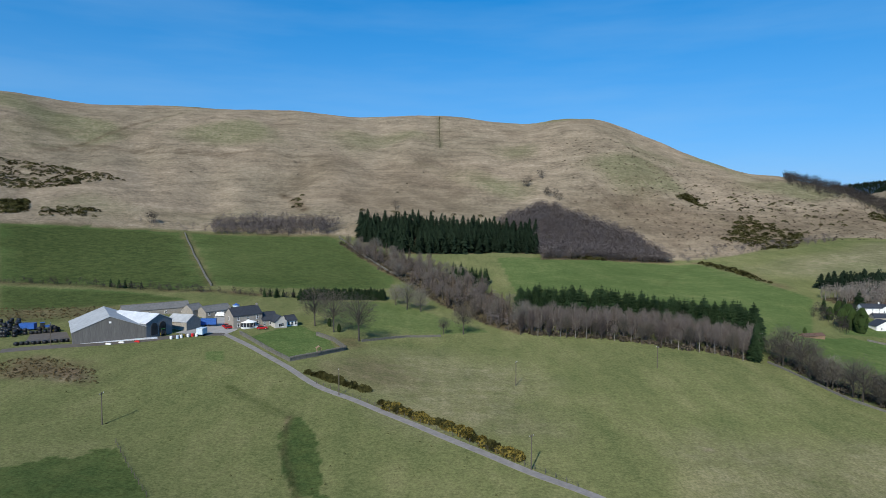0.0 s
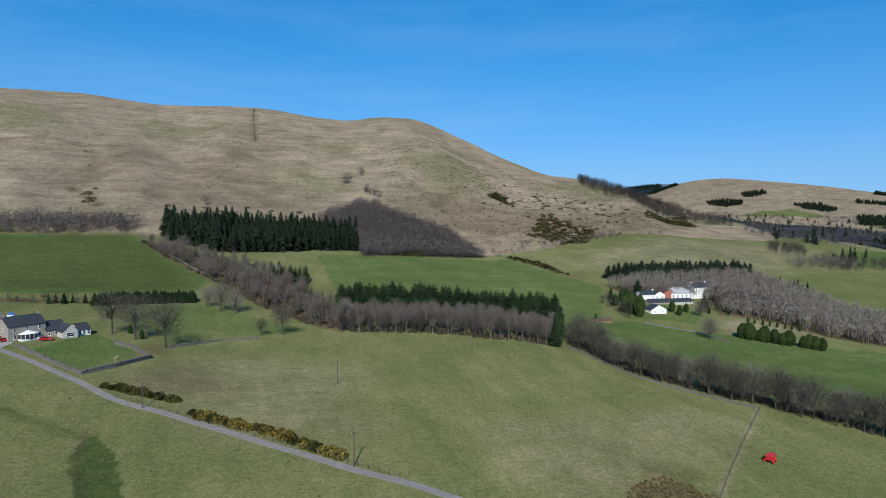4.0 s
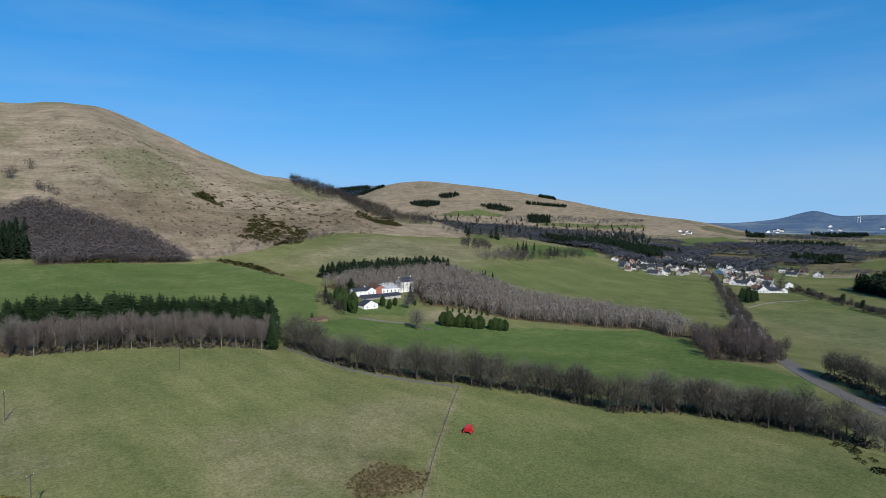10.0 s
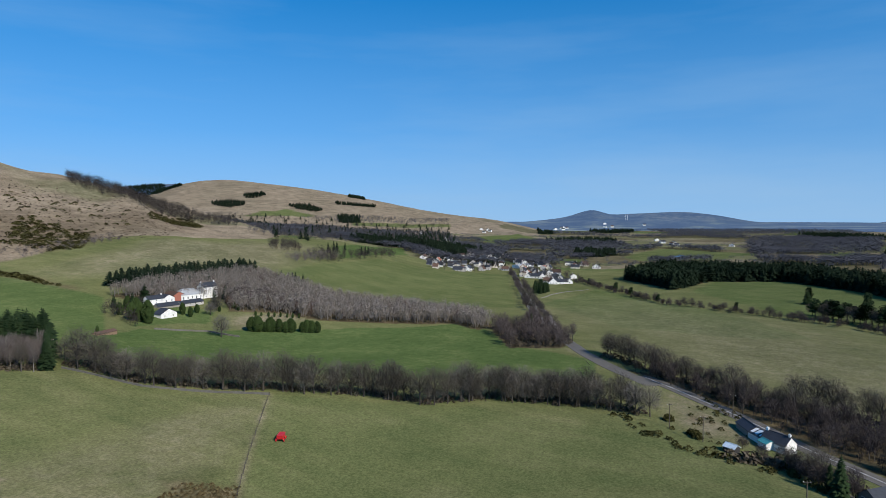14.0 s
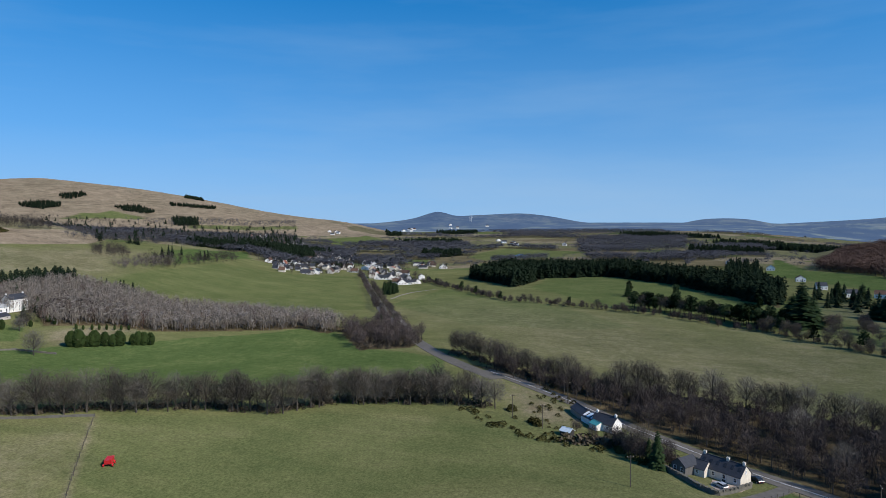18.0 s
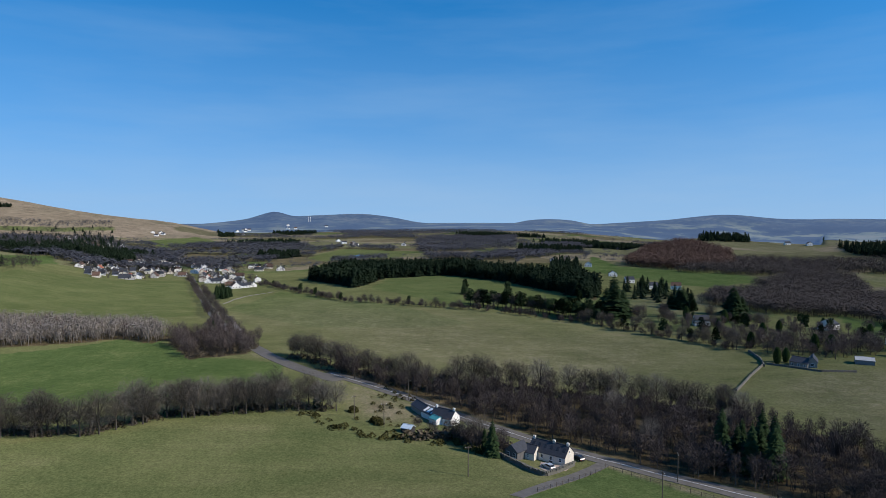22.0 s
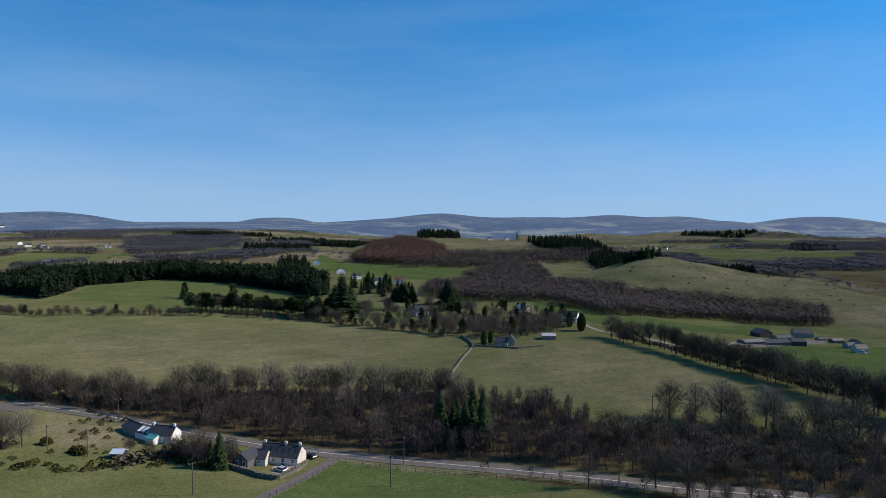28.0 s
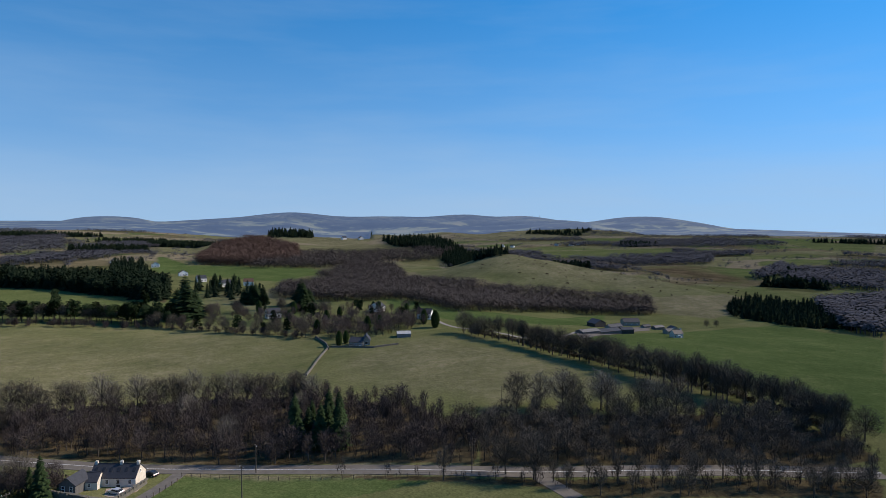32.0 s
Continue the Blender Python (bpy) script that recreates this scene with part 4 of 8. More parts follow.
def house(name, label, category, p0, p1, depth, eave, ridge, wall, roof, gable="side", chimneys=(), rows=(), door=None, gable_rows=(), skylights=0, group="", overhang=0.3, detail=True, hip=0.0, over_base=0.0):
    """A house over the foot p0-p1 of its front wall. gable="side": the ridge runs along the front; "front": the gable faces out.
    rows: (how many, sill height, width, height) of windows along the front; chimneys: places along the ridge, 0 to 1."""
    m, length = frame_on(p0, p1)
    h = thing(name, label, category, m @ pose(0, 0, over_base), group)
    L = length / 2
    below = -2.0 - over_base
    body = Shape()
    t = 0.18
    r = Shape()
    if gable == "side":
        D = depth / 2
        body.add([(-L, 0, below), (-L, depth, below), (-L, depth, eave), (-L, D, ridge), (-L, 0, eave), (L, 0, below), (L, depth, below), (L, depth, eave), (L, D, ridge), (L, 0, eave)],
                 [(0, 1, 2, 3, 4), (9, 8, 7, 6, 5), (0, 4, 9, 5), (1, 6, 7, 2), (0, 5, 6, 1), (4, 3, 8, 9), (3, 2, 7, 8)])
        k = (ridge - eave) / D
        for sgn in (-1, 1):
            y0, y1 = D + sgn * (D + overhang), D
            z0 = eave - overhang * k
            e = L + 0.15
            hx = L * hip
            r.add([(-e, y0, z0 + 0.02), (e, y0, z0 + 0.02), (e - hx, y1, ridge + 0.02), (-e + hx, y1, ridge + 0.02), (-e, y0, z0 + t), (e, y0, z0 + t), (e - hx, y1, ridge + t), (-e + hx, y1, ridge + t)],
                  [(0, 1, 2, 3), (7, 6, 5, 4), (0, 4, 5, 1), (2, 6, 7, 3), (1, 5, 6, 2), (3, 7, 4, 0)])
        if hip:
            e, hx = L + 0.15, L * hip
            z0 = eave - overhang * k
            for sgn in (-1, 1):
                r.add([(sgn * e, -overhang, z0 + t), (sgn * e, depth + overhang, z0 + t), (sgn * (e - hx), D, ridge + t), (sgn * e, -overhang, z0), (sgn * e, depth + overhang, z0)], [(0, 1, 2), (0, 3, 4, 1)])
            body = Shape().box(-L, L, 0, depth, below, eave)
        r.box(-L - 0.15 + L * hip, L + 0.15 - L * hip, D - 0.12, D + 0.12, ridge + t - 0.02, ridge + t + 0.1)
    else:
        body.add([(-L, 0, below), (L, 0, below), (L, 0, eave), (0, 0, ridge), (-L, 0, eave), (-L, depth, below), (L, depth, below), (L, depth, eave), (0, depth, ridge), (-L, depth, eave)],
                 [(0, 1, 2, 3, 4), (9, 8, 7, 6, 5), (0, 4, 9, 5), (1, 6, 7, 2), (0, 5, 6, 1), (4, 3, 8, 9), (3, 2, 7, 8)])
        k = (ridge - eave) / L
        for sgn in (-1, 1):
            x0, z0 = sgn * (L + overhang), eave - overhang * k
            r.add([(x0, -0.2, z0 + 0.02), (0, -0.2, ridge + 0.02), (0, depth + 0.2, ridge + 0.02), (x0, depth + 0.2, z0 + 0.02), (x0, -0.2, z0 + t), (0, -0.2, ridge + t), (0, depth + 0.2, ridge + t), (x0, depth + 0.2, z0 + t)],
                  [(0, 1, 2, 3), (7, 6, 5, 4), (0, 4, 5, 1), (2, 6, 7, 3), (1, 5, 6, 2), (3, 7, 4, 0)])
    part("wall", body, wall, h)
    rf = part("roof", r, roof, h)
    for c in chimneys:
        s = Shape()
        cx, cy = (-L + 0.5 + c * (2 * L - 1.0), depth / 2) if gable == "side" else (0, 0.5 + c * (depth - 1.0))
        s.box(cx - 0.38, cx + 0.38, cy - 0.28, cy + 0.28, ridge - 0.8, ridge + 0.75).box(cx - 0.44, cx + 0.44, cy - 0.34, cy + 0.34, ridge + 0.75, ridge + 0.87)
        for q in (-0.22, 0.22):
            s.tube((cx + q * 0.8, cy, ridge + 0.87), (cx + q * 0.8, cy, ridge + 1.15), 0.11, 0.09, 6)
        part("chimney", s, wall, h)
    for count, sill, w, hh in rows:
        for i in range(count):
            window(h, -L + (i + 0.5) * 2 * L / count, -0.01, sill, w, hh, "front", detail)
    for count, sill, w, hh in gable_rows:
        for i in range(count):
            for face, x in (("left", -L - 0.01), ("right", L + 0.01)):
                if gable == "side":
                    window(h, x, (i + 0.5) * depth / count, sill, w, hh, face, detail)
    if door is not None:
        s = Shape().box(door - 0.5, door + 0.5, -0.06, 0.04, 0.0, 2.05)
        d = part("door", s, DARK_METAL, h)
        part("handle", Shape().box(door + 0.3, door + 0.36, -0.12, -0.06, 0.95, 1.1), FRAME_WHITE, d)
    for i in range(skylights):
        D = depth / 2
        x = -L + (i + 0.5) * 2 * L / skylights
        k = (ridge - eave) / D
        y0, y1 = D * 0.35, D * 0.68
        s = Shape().add([(x - 0.4, y0, eave + k * y0 + t + 0.02), (x + 0.4, y0, eave + k * y0 + t + 0.02), (x + 0.4, y1, eave + k * y1 + t + 0.02), (x - 0.4, y1, eave + k * y1 + t + 0.02),
                         (x - 0.4, y0, eave + k * y0 + t + 0.1), (x + 0.4, y0, eave + k * y0 + t + 0.1), (x + 0.4, y1, eave + k * y1 + t + 0.1), (x - 0.4, y1, eave + k * y1 + t + 0.1)],
                        [(0, 1, 2, 3), (7, 6, 5, 4), (0, 4, 5, 1), (2, 6, 7, 3), (1, 5, 6, 2), (3, 7, 4, 0)])
        part("skylight", s, GLASS, rf)
    return h


def ribbon(name, label, category, line, width, mat, lift=0.12):
    """A road or path draped over the land."""
    pts = [Vector(p) for p in line]
    out = [pts[0]]
    for i in range(len(pts) - 1):
        a, b = pts[i], pts[i + 1]
        pa, pb = pts[max(i - 1, 0)], pts[min(i + 2, len(pts) - 1)]
        steps = max(2, int((b - a).length / 3))
        for s in range(1, steps + 1):
            t = s / steps
            out.append(0.5 * ((2 * a) + (b - pa) * t + (2 * pa - 5 * a + 4 * b - pb) * t * t + (3 * a - pa - 3 * b + pb) * t ** 3))
    tang = [(out[min(i + 1, len(out) - 1)] - out[max(i - 1, 0)]).normalized() for i in range(len(out))]
    cols = (-0.5, -0.25, 0.0, 0.25, 0.5)
    xy = np.array([[p + Vector((-d.y, d.x)) * width * c for c in cols] for p, d in zip(out, tang)])
    z = height_at(xy[..., 0], xy[..., 1]) + lift
    v = np.concatenate([xy, z[..., None]], -1).reshape(-1, 3)
    k, rows = len(cols), len(out)
    low = v.copy()
    low[:, 2] -= lift + 0.3
    i, j = np.meshgrid(np.arange(rows - 1), np.arange(k - 1), indexing="ij")
    f = np.stack([i * k + j, i * k + j + 1, (i + 1) * k + j + 1, (i + 1) * k + j], -1).reshape(-1, 4)
    o = rows * k
    e = np.arange(rows - 1)
    sides = np.concatenate([np.stack([e * k, (e + 1) * k, o + (e + 1) * k, o + e * k], -1), np.stack([e * k + k - 1, o + e * k + k - 1, o + (e + 1) * k + k - 1, (e + 1) * k + k - 1], -1)])
    me = big_mesh(name, np.concatenate([v, low]), np.concatenate([f, sides]), mat)
    return tagged(new(name, me), label, category, kind="structure"), out


def sheet(name, label, category, poly, mat, lift=0.1):
    """A flat-lying patch (yard, pond) cut to a polygon, draped over the land."""
    bm = bmesh.new()
    vs = [bm.verts.new((x, y, 0)) for x, y in poly]
    bm.faces.new(vs)
    bmesh.ops.triangulate(bm, faces=bm.faces[:])
    for _ in range(4):
        bmesh.ops.subdivide_edges(bm, edges=[e for e in bm.edges if e.calc_length() > 5], cuts=1)
        bmesh.ops.triangulate(bm, faces=bm.faces[:])
    for v in bm.verts:
        v.co.z = ground_z(v.co.x, v.co.y) + lift
    me = bpy.data.meshes.new(name)
    bmesh.ops.recalc_face_normals(bm, faces=bm.faces)
    bm.to_mesh(me)
    bm.free()
    if me.polygons[0].normal.z < 0:
        me.flip_normals()
    me.materials.append(mat)
    return tagged(new(name, me), label, category, kind="structure")


def along(line, step, jitter=0.0, rng=random):
    """Points at even steps along a line of several points."""
    out, rest = [], 0.0
    for (x0, y0), (x1, y1) in zip(line, line[1:]):
        length = math.hypot(x1 - x0, y1 - y0)
        s = rest
        while s < length:
            t = s / length
            out.append((x0 + (x1 - x0) * t + rng.uniform(-jitter, jitter), y0 + (y1 - y0) * t + rng.uniform(-jitter, jitter)))
            s += step
        rest = s - length
    return out


def scatter(poly, step, seed, keep=1.0):
    """Uneven points at about one step apart in a polygon."""
    rng = np.random.default_rng(seed)
    p = np.array(poly)
    x, y = np.meshgrid(np.arange(p[:, 0].min(), p[:, 0].max(), step), np.arange(p[:, 1].min(), p[:, 1].max(), step))
    x = x.ravel() + rng.uniform(-0.45, 0.45, x.size) * step
    y = y.ravel() + rng.uniform(-0.45, 0.45, y.size) * step
    m = inside(poly, x, y) & (rng.uniform(size=x.size) < keep)
    return np.stack([x[m], y[m]], 1)


# ---- trees ----


def bare_tree(seed, h=12.0, spread=0.42, twigs=1500, clear=0.2, upright=0.4, limbs=16, thick=0.036):
    """A leafless broadleaf: trunk with rising limbs, and a domed haze of fine twigs that thins towards its outline."""
    rng = random.Random(seed)
    wood, crown = Shape(), Shape()
    lean = Vector((rng.uniform(-0.03, 0.03) * h, rng.uniform(-0.03, 0.03) * h, 0))
    fork = max(0.2, clear + 0.06) * h
    wood.tube((0, 0, -0.6), Vector((0, 0, fork)) + lean * 0.4, 0.022 * h, 0.016 * h, 5, False)
    wood.tube(Vector((0, 0, fork)) + lean * 0.4, Vector((0, 0, h * 0.78)) + lean, 0.014 * h, 0.004 * h, 4, False)
    cz, rz, rxy = h * (0.5 + clear / 2), h * (0.5 - clear / 2), h * spread
    middle = Vector((0, 0, cz)) + lean
    phase = [rng.uniform(0, 6.283) for _ in range(4)]

    def rim(a, e):
        """The crown's rounded, slightly lobed outline in a direction."""
        k = 1.0 + 0.07 * math.sin(3 * a + phase[0]) + 0.06 * math.sin(5 * a + phase[1] + 3 * e) + 0.05 * math.sin(7 * e + phase[2])
        ce = math.cos(e)
        return Vector((math.cos(a) * ce * rxy, math.sin(a) * ce * rxy, math.sin(e) * rz)) * k
    for i in range(limbs):
        a = i * 2.399 + rng.uniform(-0.3, 0.3)
        e = math.asin(-0.35 + 1.3 * (i + 0.5) / limbs)
        tip = middle + rim(a, e) * 0.8
        start = Vector((0, 0, min(fork + h * 0.25 * rng.random(), max(fork, tip.z - h * 0.1)))) + lean * 0.6
        knee = start.lerp(tip, 0.5) + Vector((0, 0, 0.03 * h))
        wood.tube(start, knee, 0.008 * h, 0.005 * h, 3, False)
        wood.tube(knee, tip, 0.005 * h, 0.0014 * h, 3, False)
    for i in range(twigs):
        a, e = rng.uniform(0, 6.283), math.asin(rng.uniform(-0.85, 1.0))
        r = rng.uniform(0.2, 1.0) ** 0.55
        tip = middle + rim(a, e) * r * rng.uniform(0.94, 1.03)
        hub = Vector((lean.x, lean.y, max(fork, tip.z - h * (0.14 + 0.2 * upright))))
        back = (hub - tip).normalized()
        d = (back + Vector((rng.gauss(0, 0.35), rng.gauss(0, 0.35), rng.gauss(0, 0.35)))).normalized()
        foot = tip + d * h * rng.uniform(0.09, 0.19)
        w = d.cross(Vector((rng.gauss(0, 1), rng.gauss(0, 1), rng.gauss(0, 1)))).normalized() * thick * rng.uniform(0.6, 1.3)
        crown.add([foot - w, foot + w, tip], [(0, 1, 2)])
    return wood, crown


def pine(seed, h=12.0):
    """A Scots pine: bare lower trunk and a few broad dark clumps of needles."""
    rng = random.Random(seed)
    wood = Shape().tube((0, 0, -0.6), (0, 0, h * 0.85), 0.02 * h, 0.006 * h, 6, False)
    crown = Shape()
    for i in range(9):
        t = 0.34 + 0.58 * (i + rng.random() * 0.6) / 9
        a = i * 2.399 + rng.uniform(-0.4, 0.4)
        reach = h * 0.17 * rng.uniform(0.6, 1.2) * (1.25 - t)
        c = Vector((math.cos(a) * reach, math.sin(a) * reach, h * t))
        wood.tube((0, 0, h * (t - 0.06)), c, 0.006 * h, 0.003 * h, 3, False)
        r = h * rng.uniform(0.11, 0.17)
        for k in range(60):
            u = Vector((rng.gauss(0, 1), rng.gauss(0, 1), rng.gauss(0, 1))).normalized()
            p = c + Vector((u.x * r, u.y * r, u.z * r * 0.65)) * rng.uniform(0.6, 1.05)
            q = r * rng.uniform(0.16, 0.32)
            v = Vector((rng.gauss(0, 1), rng.gauss(0, 1), rng.gauss(0, 0.6))).normalized()
            w = v.orthogonal().normalized()
            crown.add([p - v * q, p + v * q, p + w * q * 1.3, p - w * q * 0.6], [(0, 1, 2), (0, 1, 3)])
    return wood, crown


def spruce(seed, h=16.0, width=0.25, levels=24, spokes=10, bare=0.06):
    rng = random.Random(seed)
    wood = Shape().tube((0, 0, -0.6), (0, 0, h * 0.97), 0.014 * h, 0.002 * h, 5, False)
    crown = Shape()
    for i in range(levels):
        t = i / (levels - 1)
        z = h * (bare + (0.985 - bare) * t)
        r = h * width * (1 - t) ** 0.65 * rng.uniform(0.75, 1.12) + 0.15
        for k in range(spokes):
            a = 2 * math.pi * k / spokes + rng.uniform(-0.35, 0.35) + i
            q = r * rng.uniform(0.7, 1.15)
            wdt = q * 0.36
            ca, sa = math.cos(a), math.sin(a)
            drop = q * rng.uniform(0.15, 0.45)
            crown.add([(0, 0, z + 0.05 * h / levels * 6), (ca * q * 0.55 - sa * wdt, sa * q * 0.55 + ca * wdt, z - drop * 0.3), (ca * q, sa * q, z - drop + q * 0.1), (ca * q * 0.55 + sa * wdt, sa * q * 0.55 - ca * wdt, z - drop * 0.3), (ca * q * 0.6, sa * q * 0.6, z + q * 0.05)],
                      [(0, 1, 4), (1, 2, 4), (2, 3, 4), (3, 0, 4)])
    crown.tube((0, 0, h * 0.96), (0, 0, h * 1.02), 0.12, 0.02, 3, False)
    return wood, crown


def larch(seed, h=14.0):
    rng = random.Random(seed)
    wood = Shape().tube((0, 0, -0.6), (0, 0, h), 0.012 * h, 0.002 * h, 5, False)
    crown = Shape()
    for i in range(240):
        t = rng.uniform(0.15, 1.0)
        a = rng.uniform(0, 6.283)
        q = h * 0.17 * (1.05 - t) * rng.uniform(0.5, 1.15) + 0.15
        z = h * t
        ca, sa = math.cos(a), math.sin(a)
        w = 0.07
        crown.add([(0, 0, z), (ca * q - sa * w * 3, sa * q + ca * w * 3, z - q * 0.05), (ca * q * 0.6 + sa * w, sa * q * 0.6 - ca * w, z - q * 0.3), (ca * q * 0.5, sa * q * 0.5, z + 0.05), (ca * q * 1.1, sa * q * 1.1, z + 0.1)], [(0, 1, 2), (3, 1, 4)])
    return wood, crown


def cypress(seed, h=9.0):
    rng = random.Random(seed)
    wood = Shape().tube((0, 0, -0.6), (0, 0, h * 0.6), 0.02 * h, 0.008 * h, 5, False)
    crown = Shape()
    for i in range(420):
        t = rng.random() ** 0.9
        a = rng.uniform(0, 6.283)
        r = h * 0.24 * math.sin(math.pi * min(1, 0.12 + 0.85 * t)) ** 0.7 * rng.uniform(0.75, 1.05)
        z = h * (0.03 + 0.95 * t)
        ca, sa = math.cos(a), math.sin(a)
        s = rng.uniform(0.35, 0.7)
        c = Vector((ca * r, sa * r, z))
        crown.add([c + Vector((-sa * s, ca * s, -s * 0.5)), c + Vector((sa * s, -ca * s, -s * 0.5)), c + Vector((ca * 0.2, sa * 0.2, s * 1.3)), c + Vector((-ca * s, -sa * s, 0.2))], [(0, 1, 2), (0, 3, 2), (1, 2, 3)])
    return wood, crown


def bush(seed, h=1.8, flowers=False):
    rng = random.Random(seed)
    s = Shape()
    for i in range(260):
        a, e = rng.uniform(0, 6.283), math.asin(rng.uniform(0.0, 1))
        k = rng.uniform(0.6, 1.05)
        c = Vector((math.cos(a) * math.cos(e) * h * 0.85 * k, math.sin(a) * math.cos(e) * h * 0.85 * k, math.sin(e) * h * k * 0.95 + 0.05))
        q = h * rng.uniform(0.09, 0.2)
        u = Vector((rng.gauss(0, 1), rng.gauss(0, 1), rng.gauss(0, 1))).normalized()
        w = u.orthogonal().normalized()
        s.add([c - u * q, c + u * q, c + w * q * 1.4, c - w * q * 0.6 + Vector((0, 0, q * 0.5))], [(0, 1, 2), (0, 1, 3)])
    return s


PROTO, REF = {}, {}


def proto(kind, parts, label, category):
    """Meshes of one kind of plant: a list of variants, each a list of (part name, mesh)."""
    PROTO[kind] = (parts, label, category)


def variants(maker, mats, seeds, **kw):
    out = []
    for s in seeds:
        w, c = maker(s, **kw)
        pair = [("trunk", w.mesh("trunk", mats[0])), ("crown", c.mesh("crown", mats[1]))]
        REF[pair[1][1].name] = max(p[2] for p in c.v)
        out.append(pair)
    return out


proto("broad", variants(bare_tree, (BARK, TWIG), (1, 2, 3, 4), h=12.0, spread=0.44, clear=0.12, twigs=1700), "leafless broadleaf tree with a rounded grey-brown crown", "tree")
proto("broad_pale", variants(bare_tree, (BARK, TWIG_PALE), (5, 6), h=12.0, spread=0.44, clear=0.14), "leafless broadleaf tree with pale lichened twigs", "tree")
proto("broad_red", variants(bare_tree, (BARK, TWIG_RED), (7, 8), h=11.0, spread=0.45, clear=0.14), "leafless broadleaf tree with reddish-brown twigs", "tree")
proto("tall", variants(bare_tree, (BARK, TWIG), (9, 10, 11), h=14.0, spread=0.27, twigs=1200, clear=0.28, upright=0.9), "tall slender leafless tree in a crowded wood", "tree")
proto("tall_grey", variants(bare_tree, (PALE_BARK, TWIG_STRIP), (17, 18, 19), h=14.0, spread=0.26, twigs=1000, clear=0.3, upright=0.9), "tall slender leafless tree with a pale grey trunk", "tree")
proto("birch", variants(bare_tree, (BARK, TWIG_RED), (12, 13, 14), h=11.0, spread=0.21, twigs=900, clear=0.18, upright=0.9), "slender leafless birch with purplish-brown twigs", "tree")
proto("lone", variants(bare_tree, (BARK, TWIG), (15, 16), h=13.0, spread=0.46, clear=0.2, twigs=1100, limbs=24, thick=0.032), "old leafless broadleaf tree with open spreading limbs", "tree")
proto("spruce", variants(spruce, (BARK, NEEDLE), (1, 2, 3), h=16.0), "dark green spruce with drooping branches", "conifer")
proto("pine", variants(pine, (BARK, NEEDLE), (4, 5, 6)), "broad dark green pine with a bare lower trunk", "conifer")
proto("larch", variants(larch, (BARK, TWIG_LARCH), (1, 2)), "leafless larch with orange-brown twigs", "conifer")
proto("cypress", variants(cypress, (BARK, YEW), (1, 2)), "dense dark green cypress", "conifer")
PLANTED = {}
tree_rng = random.Random(77)


def plant(kind, x, y, h, group="", label="", wide=1.0):
    """One tree as a thing of its own, sharing the meshes of its kind."""
    parts, lab, cat = PROTO[kind]
    v = parts[tree_rng.randrange(len(parts))]
    ref = REF[v[1][1].name]
    s = h / ref
    name = {"spruce": "spruce_tree", "pine": "pine_tree", "larch": "larch_tree", "cypress": "cypress_tree", "birch": "birch_tree"}.get(kind, "bare_tree")
    m = pose(x, y, ground_z(x, y) - 0.1, 0, 0, tree_rng.uniform(0, 360)) @ Matrix.Diagonal((s * wide * tree_rng.uniform(0.92, 1.08), s * wide * tree_rng.uniform(0.92, 1.08), s, 1))
    t = thing(name, label or lab, cat, m, group)
    for pn, me in v:
        part(pn, me, None, t)
    return t


def joined_wood(name, label, pts, kinds, hmin, hmax, seed, mats):
    """A crowded wood of full trees, joined: one mesh of trunks and one of twigs under it."""
    rng = np.random.default_rng(seed)
    pts = np.asarray(pts, float)
    zs = height_at(pts[:, 0], pts[:, 1])
    t = thing(name, label, "wood", Matrix(), kind="stuff")
    for which, pn in ((0, "trunks"), (1, "twigs")):
        r2 = np.random.default_rng(seed + 1)
        V, T, o = [], [], 0
        for (x, y), z in zip(pts, zs):
            kind = kinds[r2.integers(len(kinds))]
            v, f, ref = LIGHT[kind][r2.integers(len(LIGHT[kind]))][which]
            a, h = r2.uniform(0, 6.283), r2.uniform(hmin, hmax)
            s = h / ref
            c, q = math.cos(a) * s, math.sin(a) * s
            V.append(np.stack([v[:, 0] * c - v[:, 1] * q + x, v[:, 0] * q + v[:, 1] * c + y, v[:, 2] * s + z - 0.1], 1))
            T.append(f + o)
            o += len(v)
        part(pn, big_mesh(pn, np.concatenate(V), np.concatenate(T), mats[which]), None, t)
    return t


def light_variants(maker, seeds, **kw):
    out = []
    for s in seeds:
        w, c = maker(s, **kw)
        ref = max(p[2] for p in c.v)
        pair = []
        for sh in (w, c):
            tri = []
            for f in sh.f:
                tri += [(f[0], f[k], f[k + 1]) for k in range(1, len(f) - 1)]
            pair.append((np.array([tuple(p) for p in sh.v]), np.array(tri), ref))
        out.append(pair)
    return out


LIGHT = {
    "tall": light_variants(bare_tree, (41, 42, 43), h=14.0, spread=0.27, twigs=420, limbs=7, clear=0.26, upright=0.9, thick=0.075),
    "birch": light_variants(bare_tree, (44, 45, 46), h=11.0, spread=0.21, twigs=340, limbs=6, clear=0.2, upright=0.9, thick=0.07),
    "broad": light_variants(bare_tree, (47, 48, 49), h=12.0, spread=0.44, twigs=620, limbs=8, clear=0.1, thick=0.08),
}


def plant_line(line, step, kinds, hmin, hmax, group, jitter=1.5, rows=1, gap=5.0, label="", wide=1.0):
    for r in range(rows):
        for i, (x, y) in enumerate(along(line, step, jitter, tree_rng)):
            d = math.hypot(x, y)
            k = 1 + gap * r / d
            plant(kinds[tree_rng.randrange(len(kinds))], x * k, y * k, tree_rng.uniform(hmin, hmax), group, label, wide)


